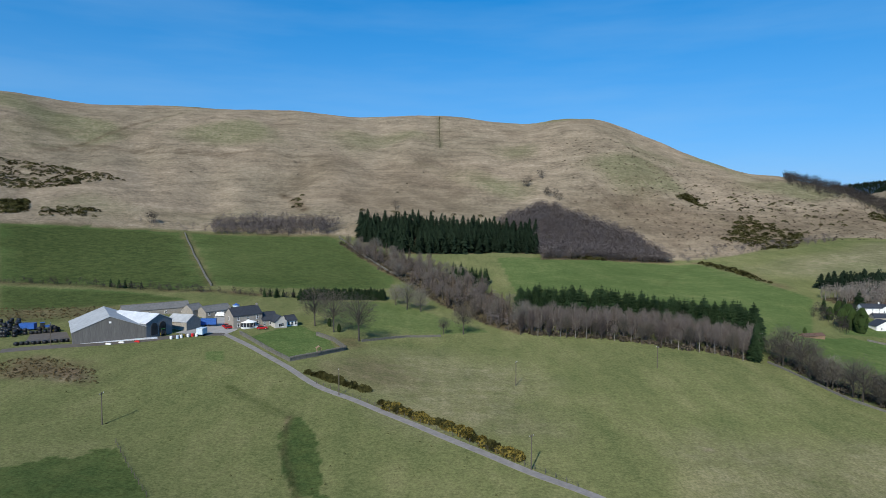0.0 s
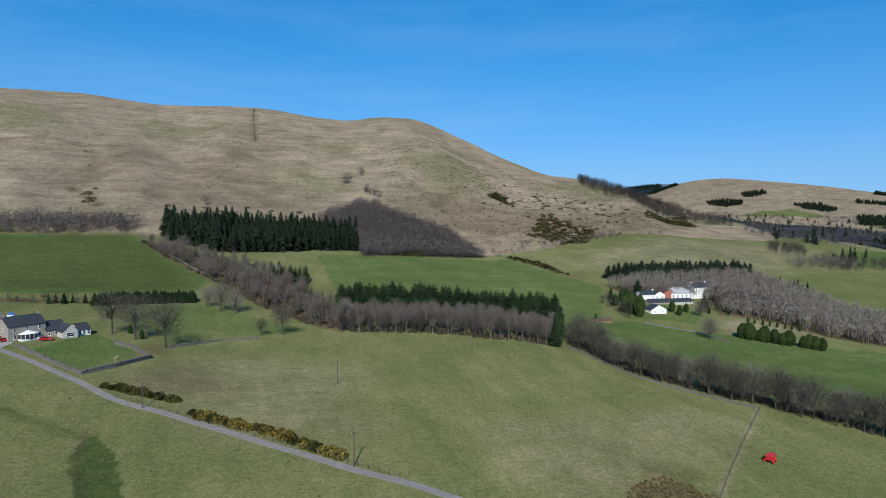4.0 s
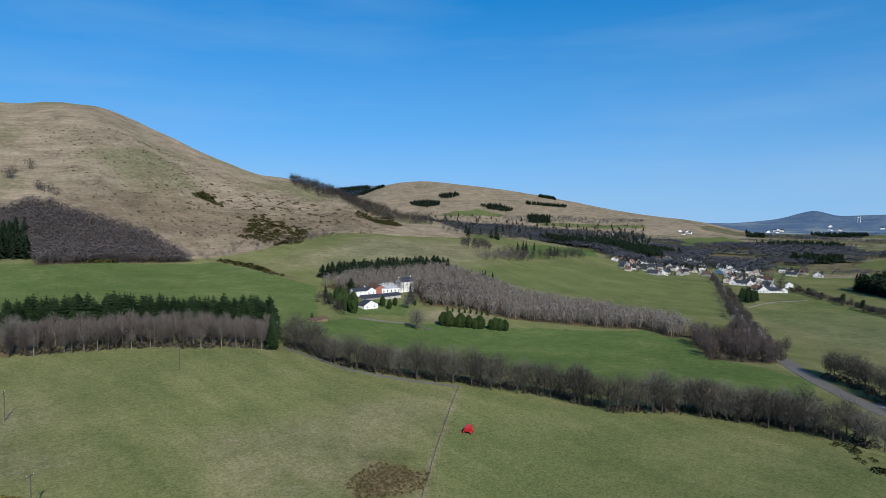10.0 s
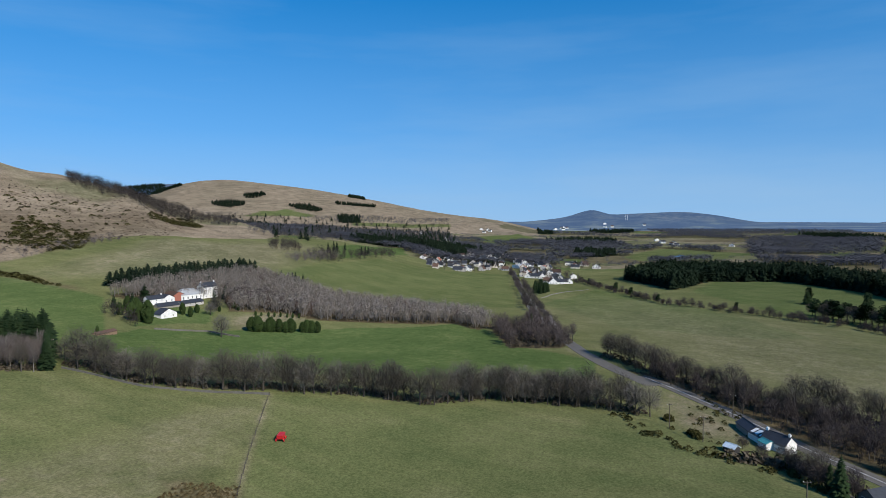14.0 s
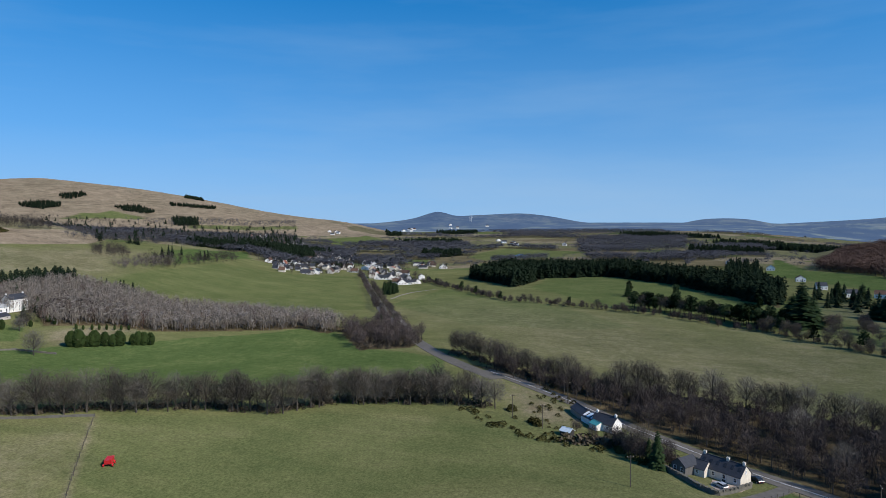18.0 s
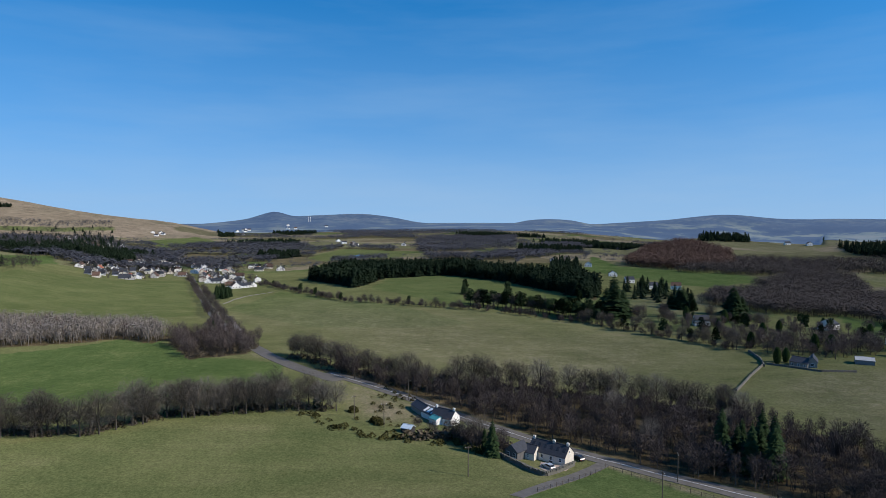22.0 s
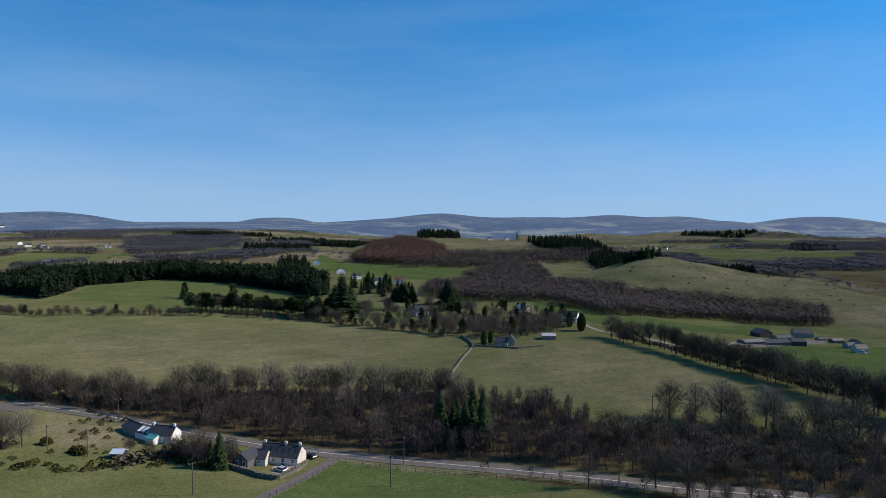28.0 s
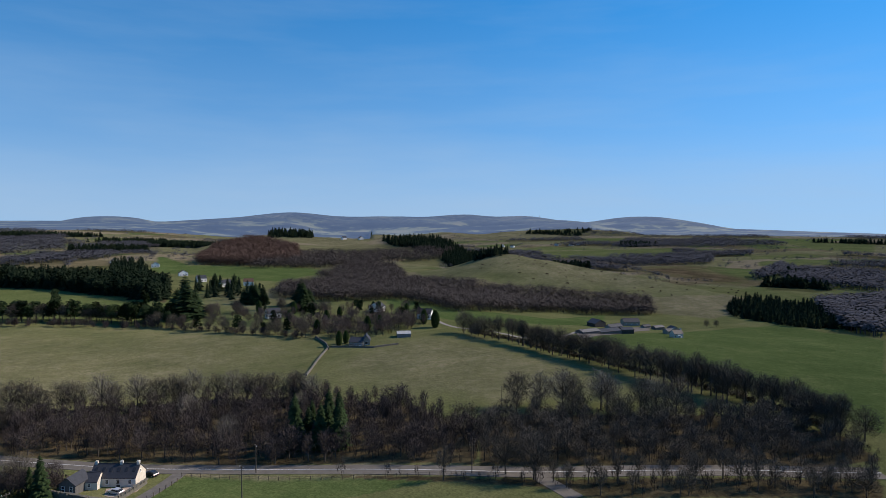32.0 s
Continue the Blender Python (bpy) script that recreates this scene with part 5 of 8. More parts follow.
def plant_patch(poly, step, kinds, hmin, hmax, group, seed, keep=1.0):
    for x, y in scatter(poly, step, seed, keep):
        plant(kinds[tree_rng.randrange(len(kinds))], x, y, tree_rng.uniform(hmin, hmax), group)


# far woods: joined stands of simple trees


def stand_template(kind, rng):
    """Corners and triangles of a small tree of height 1."""
    v, f = [], []

    def tri(a, b, c):
        o = len(v)
        v.extend([a, b, c])
        f.append((o, o + 1, o + 2))
    if kind == "speck":
        for i in range(22):
            a, e = rng.uniform(0, 6.283), math.asin(rng.uniform(-0.5, 0.98))
            c = Vector((math.cos(a) * math.cos(e) * 0.24, math.sin(a) * math.cos(e) * 0.24, 0.58 + 0.36 * math.sin(e)))
            out = ((c - Vector((0, 0, 0.5))).normalized() + Vector((0, 0, 0.5))).normalized()
            u = out.cross(Vector((rng.gauss(0, 1), rng.gauss(0, 1), rng.gauss(0, 1)))).normalized()
            w = out.cross(u)
            tri(tuple(c - u * 0.06), tuple(c + u * 0.06), tuple(c + w * 0.13))
        tri((-0.02, 0, -0.1), (0.02, 0, -0.1), (0, 0, 0.6))
    elif kind in ("fine", "bare"):
        wide_k, mid_z, half_z, twigs, shell = (0.23, 0.62, 0.38, 62, 22) if kind == "fine" else (0.31, 0.58, 0.42, 26, 60)
        for q in ((0.011, 0), (0, 0.011)):
            tri((-q[0], -q[1], -0.1), (q[0], q[1], -0.1), (0, 0, 0.75))
        lobe = rng.uniform(0, 6.283)

        def dome(a, e, k):
            k *= 1 + 0.08 * math.sin(3 * a + lobe) + 0.06 * math.sin(5 * e + lobe)
            return Vector((math.cos(a) * math.cos(e) * wide_k * k, math.sin(a) * math.cos(e) * wide_k * k, mid_z + half_z * math.sin(e) * k))
        for i in range(twigs):
            # rising twigs, more upright in a crowded wood
            a, e = rng.uniform(0, 6.283), math.asin(rng.uniform(-0.8, 1.0))
            tip = dome(a, e, rng.uniform(0.55, 1.04))
            pull = rng.uniform(0.6, 0.9) if kind == "fine" else 0.4
            foot = Vector((tip.x * pull, tip.y * pull, max(0.12, tip.z - rng.uniform(0.2, 0.34))))
            w = (tip - foot).cross(Vector((rng.gauss(0, 1), rng.gauss(0, 1), rng.gauss(0, 1)))).normalized() * rng.uniform(0.005, 0.009)
            tri(tuple(foot - w), tuple(foot + w), tuple(tip))
        for i in range(shell):
            # sprays lying on the rounded crown
            a, e = rng.uniform(0, 6.283), math.asin(rng.uniform(-0.6, 1.0))
            c = dome(a, e, rng.uniform(0.6, 0.98))
            out = ((c - Vector((0, 0, mid_z - 0.1))).normalized() + Vector((0, 0, 0.4))).normalized()
            u = out.cross(Vector((rng.gauss(0, 1), rng.gauss(0, 1), rng.gauss(0, 1)))).normalized()
            v2 = out.cross(u)
            q = rng.uniform(0.035, 0.065)
            tri(tuple(c - u * q * 0.4), tuple(c + u * q * 0.4), tuple(c + v2 * q * 2.2 + out * 0.02))
    elif kind == "conifer":
        for i in range(8):
            z0 = 0.05 + i * 0.115
            r = 0.25 * (1 - i / 8.4) ** 0.75 + 0.012
            for k in range(6):
                a = k * 1.047 + rng.uniform(-0.35, 0.35) + i * 0.7
                q = r * rng.uniform(0.7, 1.25)
                h2 = q * rng.uniform(0.3, 0.42)
                ca, sa = math.cos(a), math.sin(a)
                tri((ca * q * 0.75 - sa * h2, sa * q * 0.75 + ca * h2, z0 - q * 0.18), (ca * q * 0.8 + sa * h2, sa * q * 0.8 - ca * h2, z0 - q * 0.12), (ca * 0.01, sa * 0.01, z0 + 0.13))
                tri((ca * q * 0.75 - sa * h2, sa * q * 0.75 + ca * h2, z0 - q * 0.18), (ca * q * 0.8 + sa * h2, sa * q * 0.8 - ca * h2, z0 - q * 0.12), (ca * q * 1.25, sa * q * 1.25, z0 - q * 0.3))
    elif kind == "pine":
        for c in range(6):
            a, e = c * 2.399 + rng.uniform(-0.4, 0.4), 0.36 + 0.09 * c
            o = Vector((math.cos(a), math.sin(a), 0)) * rng.uniform(0.05, 0.16) * (1.2 - e * 0.8) + Vector((0, 0, e))
            for k in range(11):
                u = Vector((rng.gauss(0, 1), rng.gauss(0, 1), rng.gauss(0, 1))).normalized()
                p = o + Vector((u.x * 0.17, u.y * 0.17, u.z * 0.14))
                w = Vector((rng.gauss(0, 1), rng.gauss(0, 1), rng.gauss(0, 0.5))).normalized() * 0.06
                tri(tuple(p - w), tuple(p + w), tuple(p + w.orthogonal().normalized() * 0.1))
        tri((-0.015, 0, -0.05), (0.015, 0, -0.05), (0, 0, 0.7))
    else:
        for i in range(46):
            a, e = rng.uniform(0, 6.283), math.asin(rng.uniform(0, 1))
            c = Vector((math.cos(a) * math.cos(e) * 0.75, math.sin(a) * math.cos(e) * 0.75, math.sin(e) * 0.8))
            u = Vector((rng.gauss(0, 1), rng.gauss(0, 1), rng.gauss(0, 1))).normalized() * 0.2
            tri(tuple(c - u), tuple(c + u), tuple(c + u.orthogonal().normalized() * 0.36))
    return np.array(v), np.array(f)


TEMPLATES = {k: [stand_template(k, random.Random(i * 7 + 1)) for i in range(4)] for k in ("bare", "fine", "speck", "conifer", "pine", "bush")}


def stand(name, label, category, pts, kind, mat, hmin, hmax, seed, wide=1.0):
    """Many small trees or bushes, joined into one object."""
    pts = np.asarray(pts, float)
    if len(pts) == 0:
        return None
    rng = np.random.default_rng(seed)
    z = height_at(pts[:, 0], pts[:, 1])
    V, Fc, o = [], [], 0
    which = rng.integers(0, 4, len(pts))
    for w in range(4):
        tv, tf = TEMPLATES[kind][w]
        m = which == w
        k = int(m.sum())
        if not k:
            continue
        a = rng.uniform(0, 6.283, k)
        h = rng.uniform(hmin, hmax, k)
        s = h * wide * rng.uniform(0.8, 1.2, k)
        x = (tv[None, :, 0] * np.cos(a)[:, None] - tv[None, :, 1] * np.sin(a)[:, None]) * s[:, None] + pts[m, 0][:, None]
        y = (tv[None, :, 0] * np.sin(a)[:, None] + tv[None, :, 1] * np.cos(a)[:, None]) * s[:, None] + pts[m, 1][:, None]
        zz = tv[None, :, 2] * h[:, None] + z[m][:, None]
        V.append(np.stack([x, y, zz], -1).reshape(-1, 3))
        Fc.append((tf[None] + (np.arange(k) * len(tv))[:, None, None]).reshape(-1, 3) + o)
        o += k * len(tv)
    me = big_mesh(name, np.concatenate(V), np.concatenate(Fc), mat)
    return tagged(new(name, me), label, category, kind="stuff")


# ---- roads, tracks and yards ----
MAIN_ROAD = [(64.9, -206.8), (90.1, -172.5), (116.7, -130.4), (138.4, -103.8), (183.5, -57.1), (194.6, -43.2), (218.2, -16.1), (252.0, 19.8), (288.0, 58.5), (275.3, 53.7), (322.7, 96.3), (376.5, 130.0), (449.7, 173.0), (545.7, 220.0), (667.4, 278.7), (853.8, 367.3)]
road, _ = ribbon("road", "straight two-lane asphalt country road", "road", MAIN_ROAD, 7.5, ASPHALT)
line_ob = ribbon("centre_line", "", "", MAIN_ROAD[:9], 0.18, FRAME_WHITE, 0.17)[0]
line_ob.parent = road
TRACK = [(-84.1, 249.4), (-69.9, 233.5), (-52.1, 212.3), (-37.1, 194.6), (-21.6, 183.7), (-4.4, 168.8), (11.6, 153.1), (23.7, 140.4), (35.3, 129.8)]
(tx0, ty0), (tx1, ty1) = TRACK[-2], TRACK[-1]
TRACK += [(tx1 + (tx1 - tx0) * k * 1.3, ty1 + (ty1 - ty0) * k * 1.3) for k in (1, 2, 3)]
ribbon("farm_track", "single-lane tarred farm track", "track", TRACK, 2.5, DIRT_TRACK, 0.1)
ribbon("side_lane", "narrow tarred lane joining the road", "lane", [(190.3, -46.8), (176.5, -35.7), (164.8, -25.5), (151.2, -15.0)], 4.0, ASPHALT, 0.1)
ribbon("yard_lane", "earth lane in front of the farm sheds", "lane", [(-148.0, 212.5), (-128.0, 220.9), (-108.2, 234.2), (-95.5, 245.1), (-84.1, 249.4)], 4.5, MUD, 0.1)
ribbon("village_road", "pale road running into the village", "road", [(531.3, 209.9), (453.3, 165.5), (387.2, 133.7)], 4.0, DIRT_TRACK, 0.08)
ribbon("field_path", "pale footpath across the field", "path", [(552.9, 208.5), (618.3, 211.2), (661.6, 195.5)], 1.8, DIRT_TRACK, 0.1)
ribbon("riverside_lane", "pale lane beside the tree row", "lane", [(364.8, -261.1), (325.1, -251.1), (303.4, -262.1), (266.5, -275.9), (290.5, -340.4)], 3.0, DIRT_TRACK, 0.1)
ribbon("side_road", "narrow grey side road through the trees", "road", [(118.4, -122.1), (111.1, -121.0), (103.3, -119.8)], 5.0, ASPHALT, 0.1)
sheet("farm_yard", "concrete farmyard between house and sheds", "yard", [(-102.6, 246.1), (-84.0, 247.3), (-82.1, 259.0), (-91.8, 283.3), (-99.4, 281.7), (-99.5, 264.9)], CONCRETE, 0.06)
sheet("machinery_yard", "pale hardstanding among parked machinery", "yard", [(-146.5, 223.4), (-133.3, 228.4), (-141.9, 240.6), (-154.3, 238.8)], MUD, 0.06)
sheet("cottage_drive", "pinkish gravel drive of the cottage", "drive", [(187.4, -26.0), (184.4, -33.1), (187.3, -36.2), (179.6, -32.3), (176.9, -26.6), (180.9, -24.7)], GRAVEL, 0.05)
sheet("steading_yard", "dark earth yard of the far farm", "yard", [(285.7, -326.1), (298.3, -355.7), (296.8, -429.3), (281.2, -406.9), (260.5, -305.3)], MUD, 0.06)
sheet("pond", "small pale blue pond in far fields", "pond", [(1220.8, 204.4), (1259.4, 194.0), (1224.5, 170.1), (1172.8, 175.5)], POND, 0.6)

# ---- the hill farm ----
shed = house("cattle_shed", "large gabled cattle shed with weathered grey boards and pale sheet roof", "shed", (-129.2, 222.3), (-108.7, 234.9), 30, 4.8, 9.6, TIMBER_GREY, SHEET_GREY, "front", overhang=0.4)
part("plinth", Shape().box(-15.8, 15.8, -0.25, 0.0, -1.5, 0.7), ROOF_LIGHT, shed, "pale concrete foot of the wall")
part("vent", Shape().box(-0.4, 0.4, -0.1, 0.05, 7.2, 7.9), FRAME_WHITE, shed)
shed2 = house("grain_shed", "gabled shed with white sheet roof and dark open bays", "shed", (-108.7, 234.9), (-103.6, 245.9), 22, 6.0, 8.8, SHED_CLAD, ROOF_LIGHT, "front")
for cx in (-2.6, 1.4):
    s = Shape().tube((cx, -0.3, 4.3), (cx, 0.2, 4.3), 1.5, 1.5, 14)
    s.box(cx - 1.5, cx + 1.5, -0.3, 0.2, 1.2, 4.3)
    part("feed_bin", s, DARK_METAL, shed2, "dark rounded feed bin")
shed3 = house("timber_shed", "small stone shed with ribbed grey sheet roof", "shed", (-100.1, 251.3), (-97.5, 259.5), 10, 3.6, 6.0, STONE, SHEET_GREY, "front")
L3 = 3.0
for i in range(7):
    part("roof_rib", Shape().box(L3 * 0.45 - 0.08, L3 * 0.45 + 0.08, i * 2.2 + 0.5, i * 2.2 + 0.7, 5.2, 5.5), ROOF_LIGHT, shed3)
house("stone_steading", "long low stone steading with grey slate roof", "steading", (-136.2, 272.4), (-113.5, 289.1), 7, 2.9, 5.2, STONE, ROOF_STONE, "side", overhang=0.2, rows=[(4, 0.9, 1.0, 1.2)])
house("stone_byre", "low stone byre with grey slate roof", "steading", (-102.3, 278.5), (-94.0, 289.2), 7, 2.8, 5.0, STONE, ROOF_STONE, "side", overhang=0.2, rows=[(4, 1.2, 0.9, 1.2)])
house("stone_byre", "small stone byre with roof in shade", "steading", (-108.6, 279.7), (-105.6, 286.0), 7, 3.0, 5.4, STONE, ROOF_STONE, "side", overhang=0.2)
fh = house("farmhouse", "two-storey grey harled farmhouse with slate roof", "house", (-84.0, 259.8), (-74.5, 269.0), 8, 5.6, 8.6, STONE, SLATE, "side", chimneys=(0, 1), rows=[(3, 3.6, 1.0, 1.5), (3, 0.9, 1.0, 1.6)], gable_rows=[(1, 3.6, 0.9, 1.4)])
bay = Shape()
for i in range(7):
    a0, a1 = math.pi * i / 7, math.pi * (i + 1) / 7
    x0, y0, x1, y1 = 3.2 * math.cos(a0), -3.0 * math.sin(a0), 3.2 * math.cos(a1), -3.0 * math.sin(a1)
    bay.add([(x0, y0, 0.7), (x1, y1, 0.7), (x1, y1, 2.5), (x0, y0, 2.5)], [(0, 1, 2, 3)])
con = part("conservatory", Shape().prism([(-3.3, -1.5), (3.3, -1.5), (3.3, 0.7), (-3.3, 0.7)], -2.6, 0.0), FRAME_WHITE, fh, "white conservatory with glazed sides")
part("glazing", bay, GLASS, con)
cr = Shape()
for i in range(7):
    a0, a1 = math.pi * i / 7, math.pi * (i + 1) / 7
    cr.add([(3.5 * math.cos(a0), -3.3 * math.sin(a0), 2.5), (3.5 * math.cos(a1), -3.3 * math.sin(a1), 2.5), (0, -0.4, 3.6)], [(0, 1, 2)])
    cr.tube((3.25 * math.cos(a0), -3.05 * math.sin(a0), 0.6), (3.25 * math.cos(a0), -3.05 * math.sin(a0), 2.6), 0.09, 0.09, 4)
part("glazed_roof", cr, FRAME_WHITE, con)
house("bungalow", "single-storey stone bungalow wing with slate roof", "house", (-74.2, 267.8), (-68.4, 271.5), 9, 2.9, 5.8, STONE, SLATE, "side", rows=[(3, 0.9, 0.9, 1.3)])
house("bungalow", "gabled bungalow wing with white bay window", "house", (-68.3, 266.4), (-64.0, 269.8), 9, 2.9, 5.4, HARL, SLATE, "front", rows=[(1, 0.7, 2.6, 1.5)])
house("bungalow", "small sun-room wing with slate roof and white windows", "house", (-64.6, 272.2), (-60.8, 275.5), 6, 2.7, 4.6, FRAME_WHITE, SLATE, "side", rows=[(3, 0.7, 1.1, 1.6)])


def silo(x, y, r, h, label):
    t = thing("silo", label, "silo", pose(x, y, ground_z(x, y)))
    part("drum", Shape().tube((0, 0, -0.5), (0, 0, h), r, r, 16), BLUE_SHEET, t)
    part("cap", Shape().tube((0, 0, h), (0, 0, h + r * 0.5), r * 1.04, r * 0.15, 16), BLUE_PAINT, t)
    return t


silo(*(-91.1, 286.0), 1.5, 5.2, "pale blue metal silo with a domed cap")


def car(p, turn, paint, label, length=4.3, tall=1.45, group="", van=False):
    t = thing("van" if van else "car", label, "van" if van else "car", pose(p[0], p[1], ground_z(*p) + 0.06, 0, 0, turn), group)
    L, W = length / 2, 0.86
    prof = [(-L, 0.35), (L, 0.35), (L, 0.75), (L - 0.25, 0.9), (L * 0.45, 0.98), (-L * 0.95, 1.0), (-L, 0.85)]
    part("body", Shape().prism(prof, -W, W), paint, t)
    cab = [(-L * 0.9, 0.98), (L * (0.75 if van else 0.42), 0.98), (L * (0.6 if van else 0.12), tall), (-L * 0.7, tall + 0.02)]
    part("cabin", Shape().prism(cab, -W * 0.88, W * 0.88), paint if van else GLASS, t)
    if van:
        part("windscreen", Shape().prism([(L * 0.62, 1.0), (L * 0.76, 1.0), (L * 0.62, tall - 0.05)], -W * 0.8, W * 0.8), GLASS, t)
    else:
        part("roof_panel", Shape().prism([(-L * 0.68, tall), (L * 0.1, tall), (L * 0.1, tall + 0.05), (-L * 0.68, tall + 0.05)], -W * 0.86, W * 0.86), paint, t)
    for sx in (-0.62, 0.62):
        for sy in (-W, W):
            w = part("wheel", Shape().tube((sx * L, sy - 0.1, 0.32), (sx * L, sy + 0.1, 0.32), 0.32, 0.32, 12), RUBBER, t)
            part("rim", Shape().tube((sx * L, sy - 0.11, 0.32), (sx * L, sy + 0.11, 0.32), 0.19, 0.19, 10), CAR_SILVER, w)
    for sy in (-0.6, 0.6):
        part("headlight", Shape().box(L - 0.02, L + 0.03, sy - 0.16, sy + 0.16, 0.62, 0.76), FRAME_WHITE, t)
        part("tail_light", Shape().box(-L - 0.03, -L + 0.02, sy - 0.16, sy + 0.16, 0.66, 0.84), CAR_RED, t)
    return t


car((-87.6, 263.6), 40, CAR_RED, "dark red hatchback parked in the farmyard")
car((-85.7, 260.6), 40, CAR_RED, "red saloon parked beside the farmhouse")
car((-97.2, 283.4), 10, CAR_WHITE, "white van parked by the stone byre", 4.9, 2.1, van=True)
car((-72.7, 262.1), 15, CAR_RED, "red car parked beside the conservatory")
car((181.1, -27.3), 35, CAR_SILVER, "silver car parked on the gravel drive")
car((191.6, -38.3), 25, CAR_DARK, "dark hatchback parked beside the cottage")
car((240.4, -380.0), 20, CAR_WHITE, "white car outside the far farmhouse")


def box_trailer(p, turn, paint, label, L=5.5, W=2.3, H=2.4):
    t = thing("trailer", label, "trailer", pose(p[0], p[1], ground_z(*p), 0, 0, turn))
    b = part("box", Shape().box(-L / 2, L / 2, -W / 2, W / 2, 0.7, 0.7 + H), paint, t)
    for i in range(6):
        x = -L / 2 + (i + 0.5) * L / 6
        part("rib", Shape().box(x - 0.05, x + 0.05, -W / 2 - 0.05, W / 2 + 0.05, 0.75, 0.65 + H), paint, b)
    part("chassis", Shape().box(-L / 2, L / 2 + 1.0, -0.5, 0.5, 0.5, 0.7), DARK_METAL, t)
    for sx in (-0.6, 0.6):
        for sy in (-W / 2 + 0.1, W / 2 - 0.1):
            part("wheel", Shape().tube((sx, sy - 0.15, 0.45), (sx, sy + 0.15, 0.45), 0.45, 0.45, 12), RUBBER, t)
    return t


box_trailer((-96.0, 263.6), 10, BLUE_PAINT, "bright blue covered farm trailer", 7, 2.6, 2.4)
box_trailer((-91.7, 245.1), 80, BLUE_SHEET, "pale grey-blue slatted livestock trailer", 3.6, 2.6, 2.4)
box_trailer((-159.1, 244.4), 5, BLUE_PAINT, "faded blue trailer in the machinery yard", 5.5, 2.4, 2.2)


def machine(p, turn, paint, label, k=1.0):
    t = thing("tractor", label, "tractor", pose(p[0], p[1], ground_z(*p), 0, 0, turn))
    part("bonnet", Shape().box(0.2 * k, 2.2 * k, -0.45 * k, 0.45 * k, 0.9 * k, 1.7 * k), paint, t)
    c = part("cab", Shape().prism([(-1.1 * k, 1.0 * k), (0.3 * k, 1.0 * k), (0.15 * k, 2.6 * k), (-1.0 * k, 2.6 * k)], -0.7 * k, 0.7 * k), GLASS, t)
    part("cab_roof", Shape().box(-1.15 * k, 0.3 * k, -0.78 * k, 0.78 * k, 2.6 * k, 2.75 * k), paint, c)
    for x, r in ((-0.7, 0.85), (1.7, 0.5)):
        for sy in (-0.85, 0.85):
            w = part("wheel", Shape().tube((x * k, (sy - 0.2) * k, r * k), (x * k, (sy + 0.2) * k, r * k), r * k, r * k, 14), RUBBER, t)
            part("hub", Shape().tube((x * k, (sy - 0.22) * k, r * k), (x * k, (sy + 0.22) * k, r * k), r * 0.5 * k, r * 0.5 * k, 10), GORSE_FLOWER, w)
    return t


GREEN_PAINT = plain("green_paint", (0.03, 0.16, 0.03), (0.05, 0.22, 0.05), 2.0, 0.4)
machine((-105.9, 241.5), 150, GREEN_PAINT, "green tractor with yellow wheels by the shed")
machine((-146.8, 240.5), 60, DARK_METAL, "dark tractor parked in the machinery yard")
machine((-153.4, 245.3), 20, BLUE_PAINT, "blue tractor parked in the machinery yard", 1.1)
p = (136.9, 134.5)
hm = thing("feed_trailer", "bright red four-wheeled feeder standing in the pasture", "feeder", pose(*p, ground_z(*p), 0, 0, 30))
part("hopper", Shape().prism([(-1.5, 0.8), (1.5, 0.8), (1.8, 2.0), (-1.8, 2.0)], -0.9, 0.9), RED_PAINT, hm)
for sx in (-1.1, 1.1):
    for sy in (-1.15, 1.15):
        w = part("wheel", Shape().tube((sx, sy - 0.15, 0.5), (sx, sy + 0.15, 0.5), 0.5, 0.5, 12), RED_PAINT, hm)
        part("hub", Shape().tube((sx, sy - 0.17, 0.5), (sx, sy + 0.17, 0.5), 0.2, 0.2, 8), DARK_METAL, w)
part("drawbar", Shape().box(1.5, 3.0, -0.1, 0.1, 0.7, 0.9), RED_PAINT, hm)

BALE_WRAP = plain("black_bale_wrap", (0.012, 0.012, 0.014), (0.03, 0.03, 0.032), 1.0, 0.35)


def bale(x, y, turn, z=0.0):
    t = tagged(new("silage_bale", BALE_MESH), "black plastic-wrapped round silage bale", "bale", "silage bales in the farmyard")
    t.matrix_world = pose(x, y, ground_z(x, y) + z, 0, 0, turn)
    return t


bs = Shape().tube((-0.6, 0, 0.62), (0.6, 0, 0.62), 0.64, 0.64, 14).tube((-0.66, 0, 0.62), (-0.6, 0, 0.62), 0.5, 0.64, 14, False).tube((0.6, 0, 0.62), (0.66, 0, 0.62), 0.64, 0.5, 14, False)
BALE_MESH = bs.mesh("silage_bale", BALE_WRAP, True)
for x, y in along([(-147.0, 219.0), (-139.2, 221.4), (-132.1, 225.9)], 1.75, 0.2, tree_rng):
    bale(x, y, tree_rng.uniform(-15, 15))
for x, y in along([(-154.5, 235.7), (-144.6, 240.5)], 1.6, 0.3, tree_rng):
    bale(x, y, tree_rng.uniform(-15, 15))
    if tree_rng.random() < 0.6:
        bale(x, y, tree_rng.uniform(-15, 15), 1.22)
for x, y in scatter([(-159.8, 229.7), (-152.2, 230.6), (-171.7, 258.7), (-178.1, 256.2)], 2.4, 5, 0.75):
    bale(x, y, tree_rng.uniform(0, 90))
    bale(x, y, tree_rng.uniform(0, 90), 1.22)


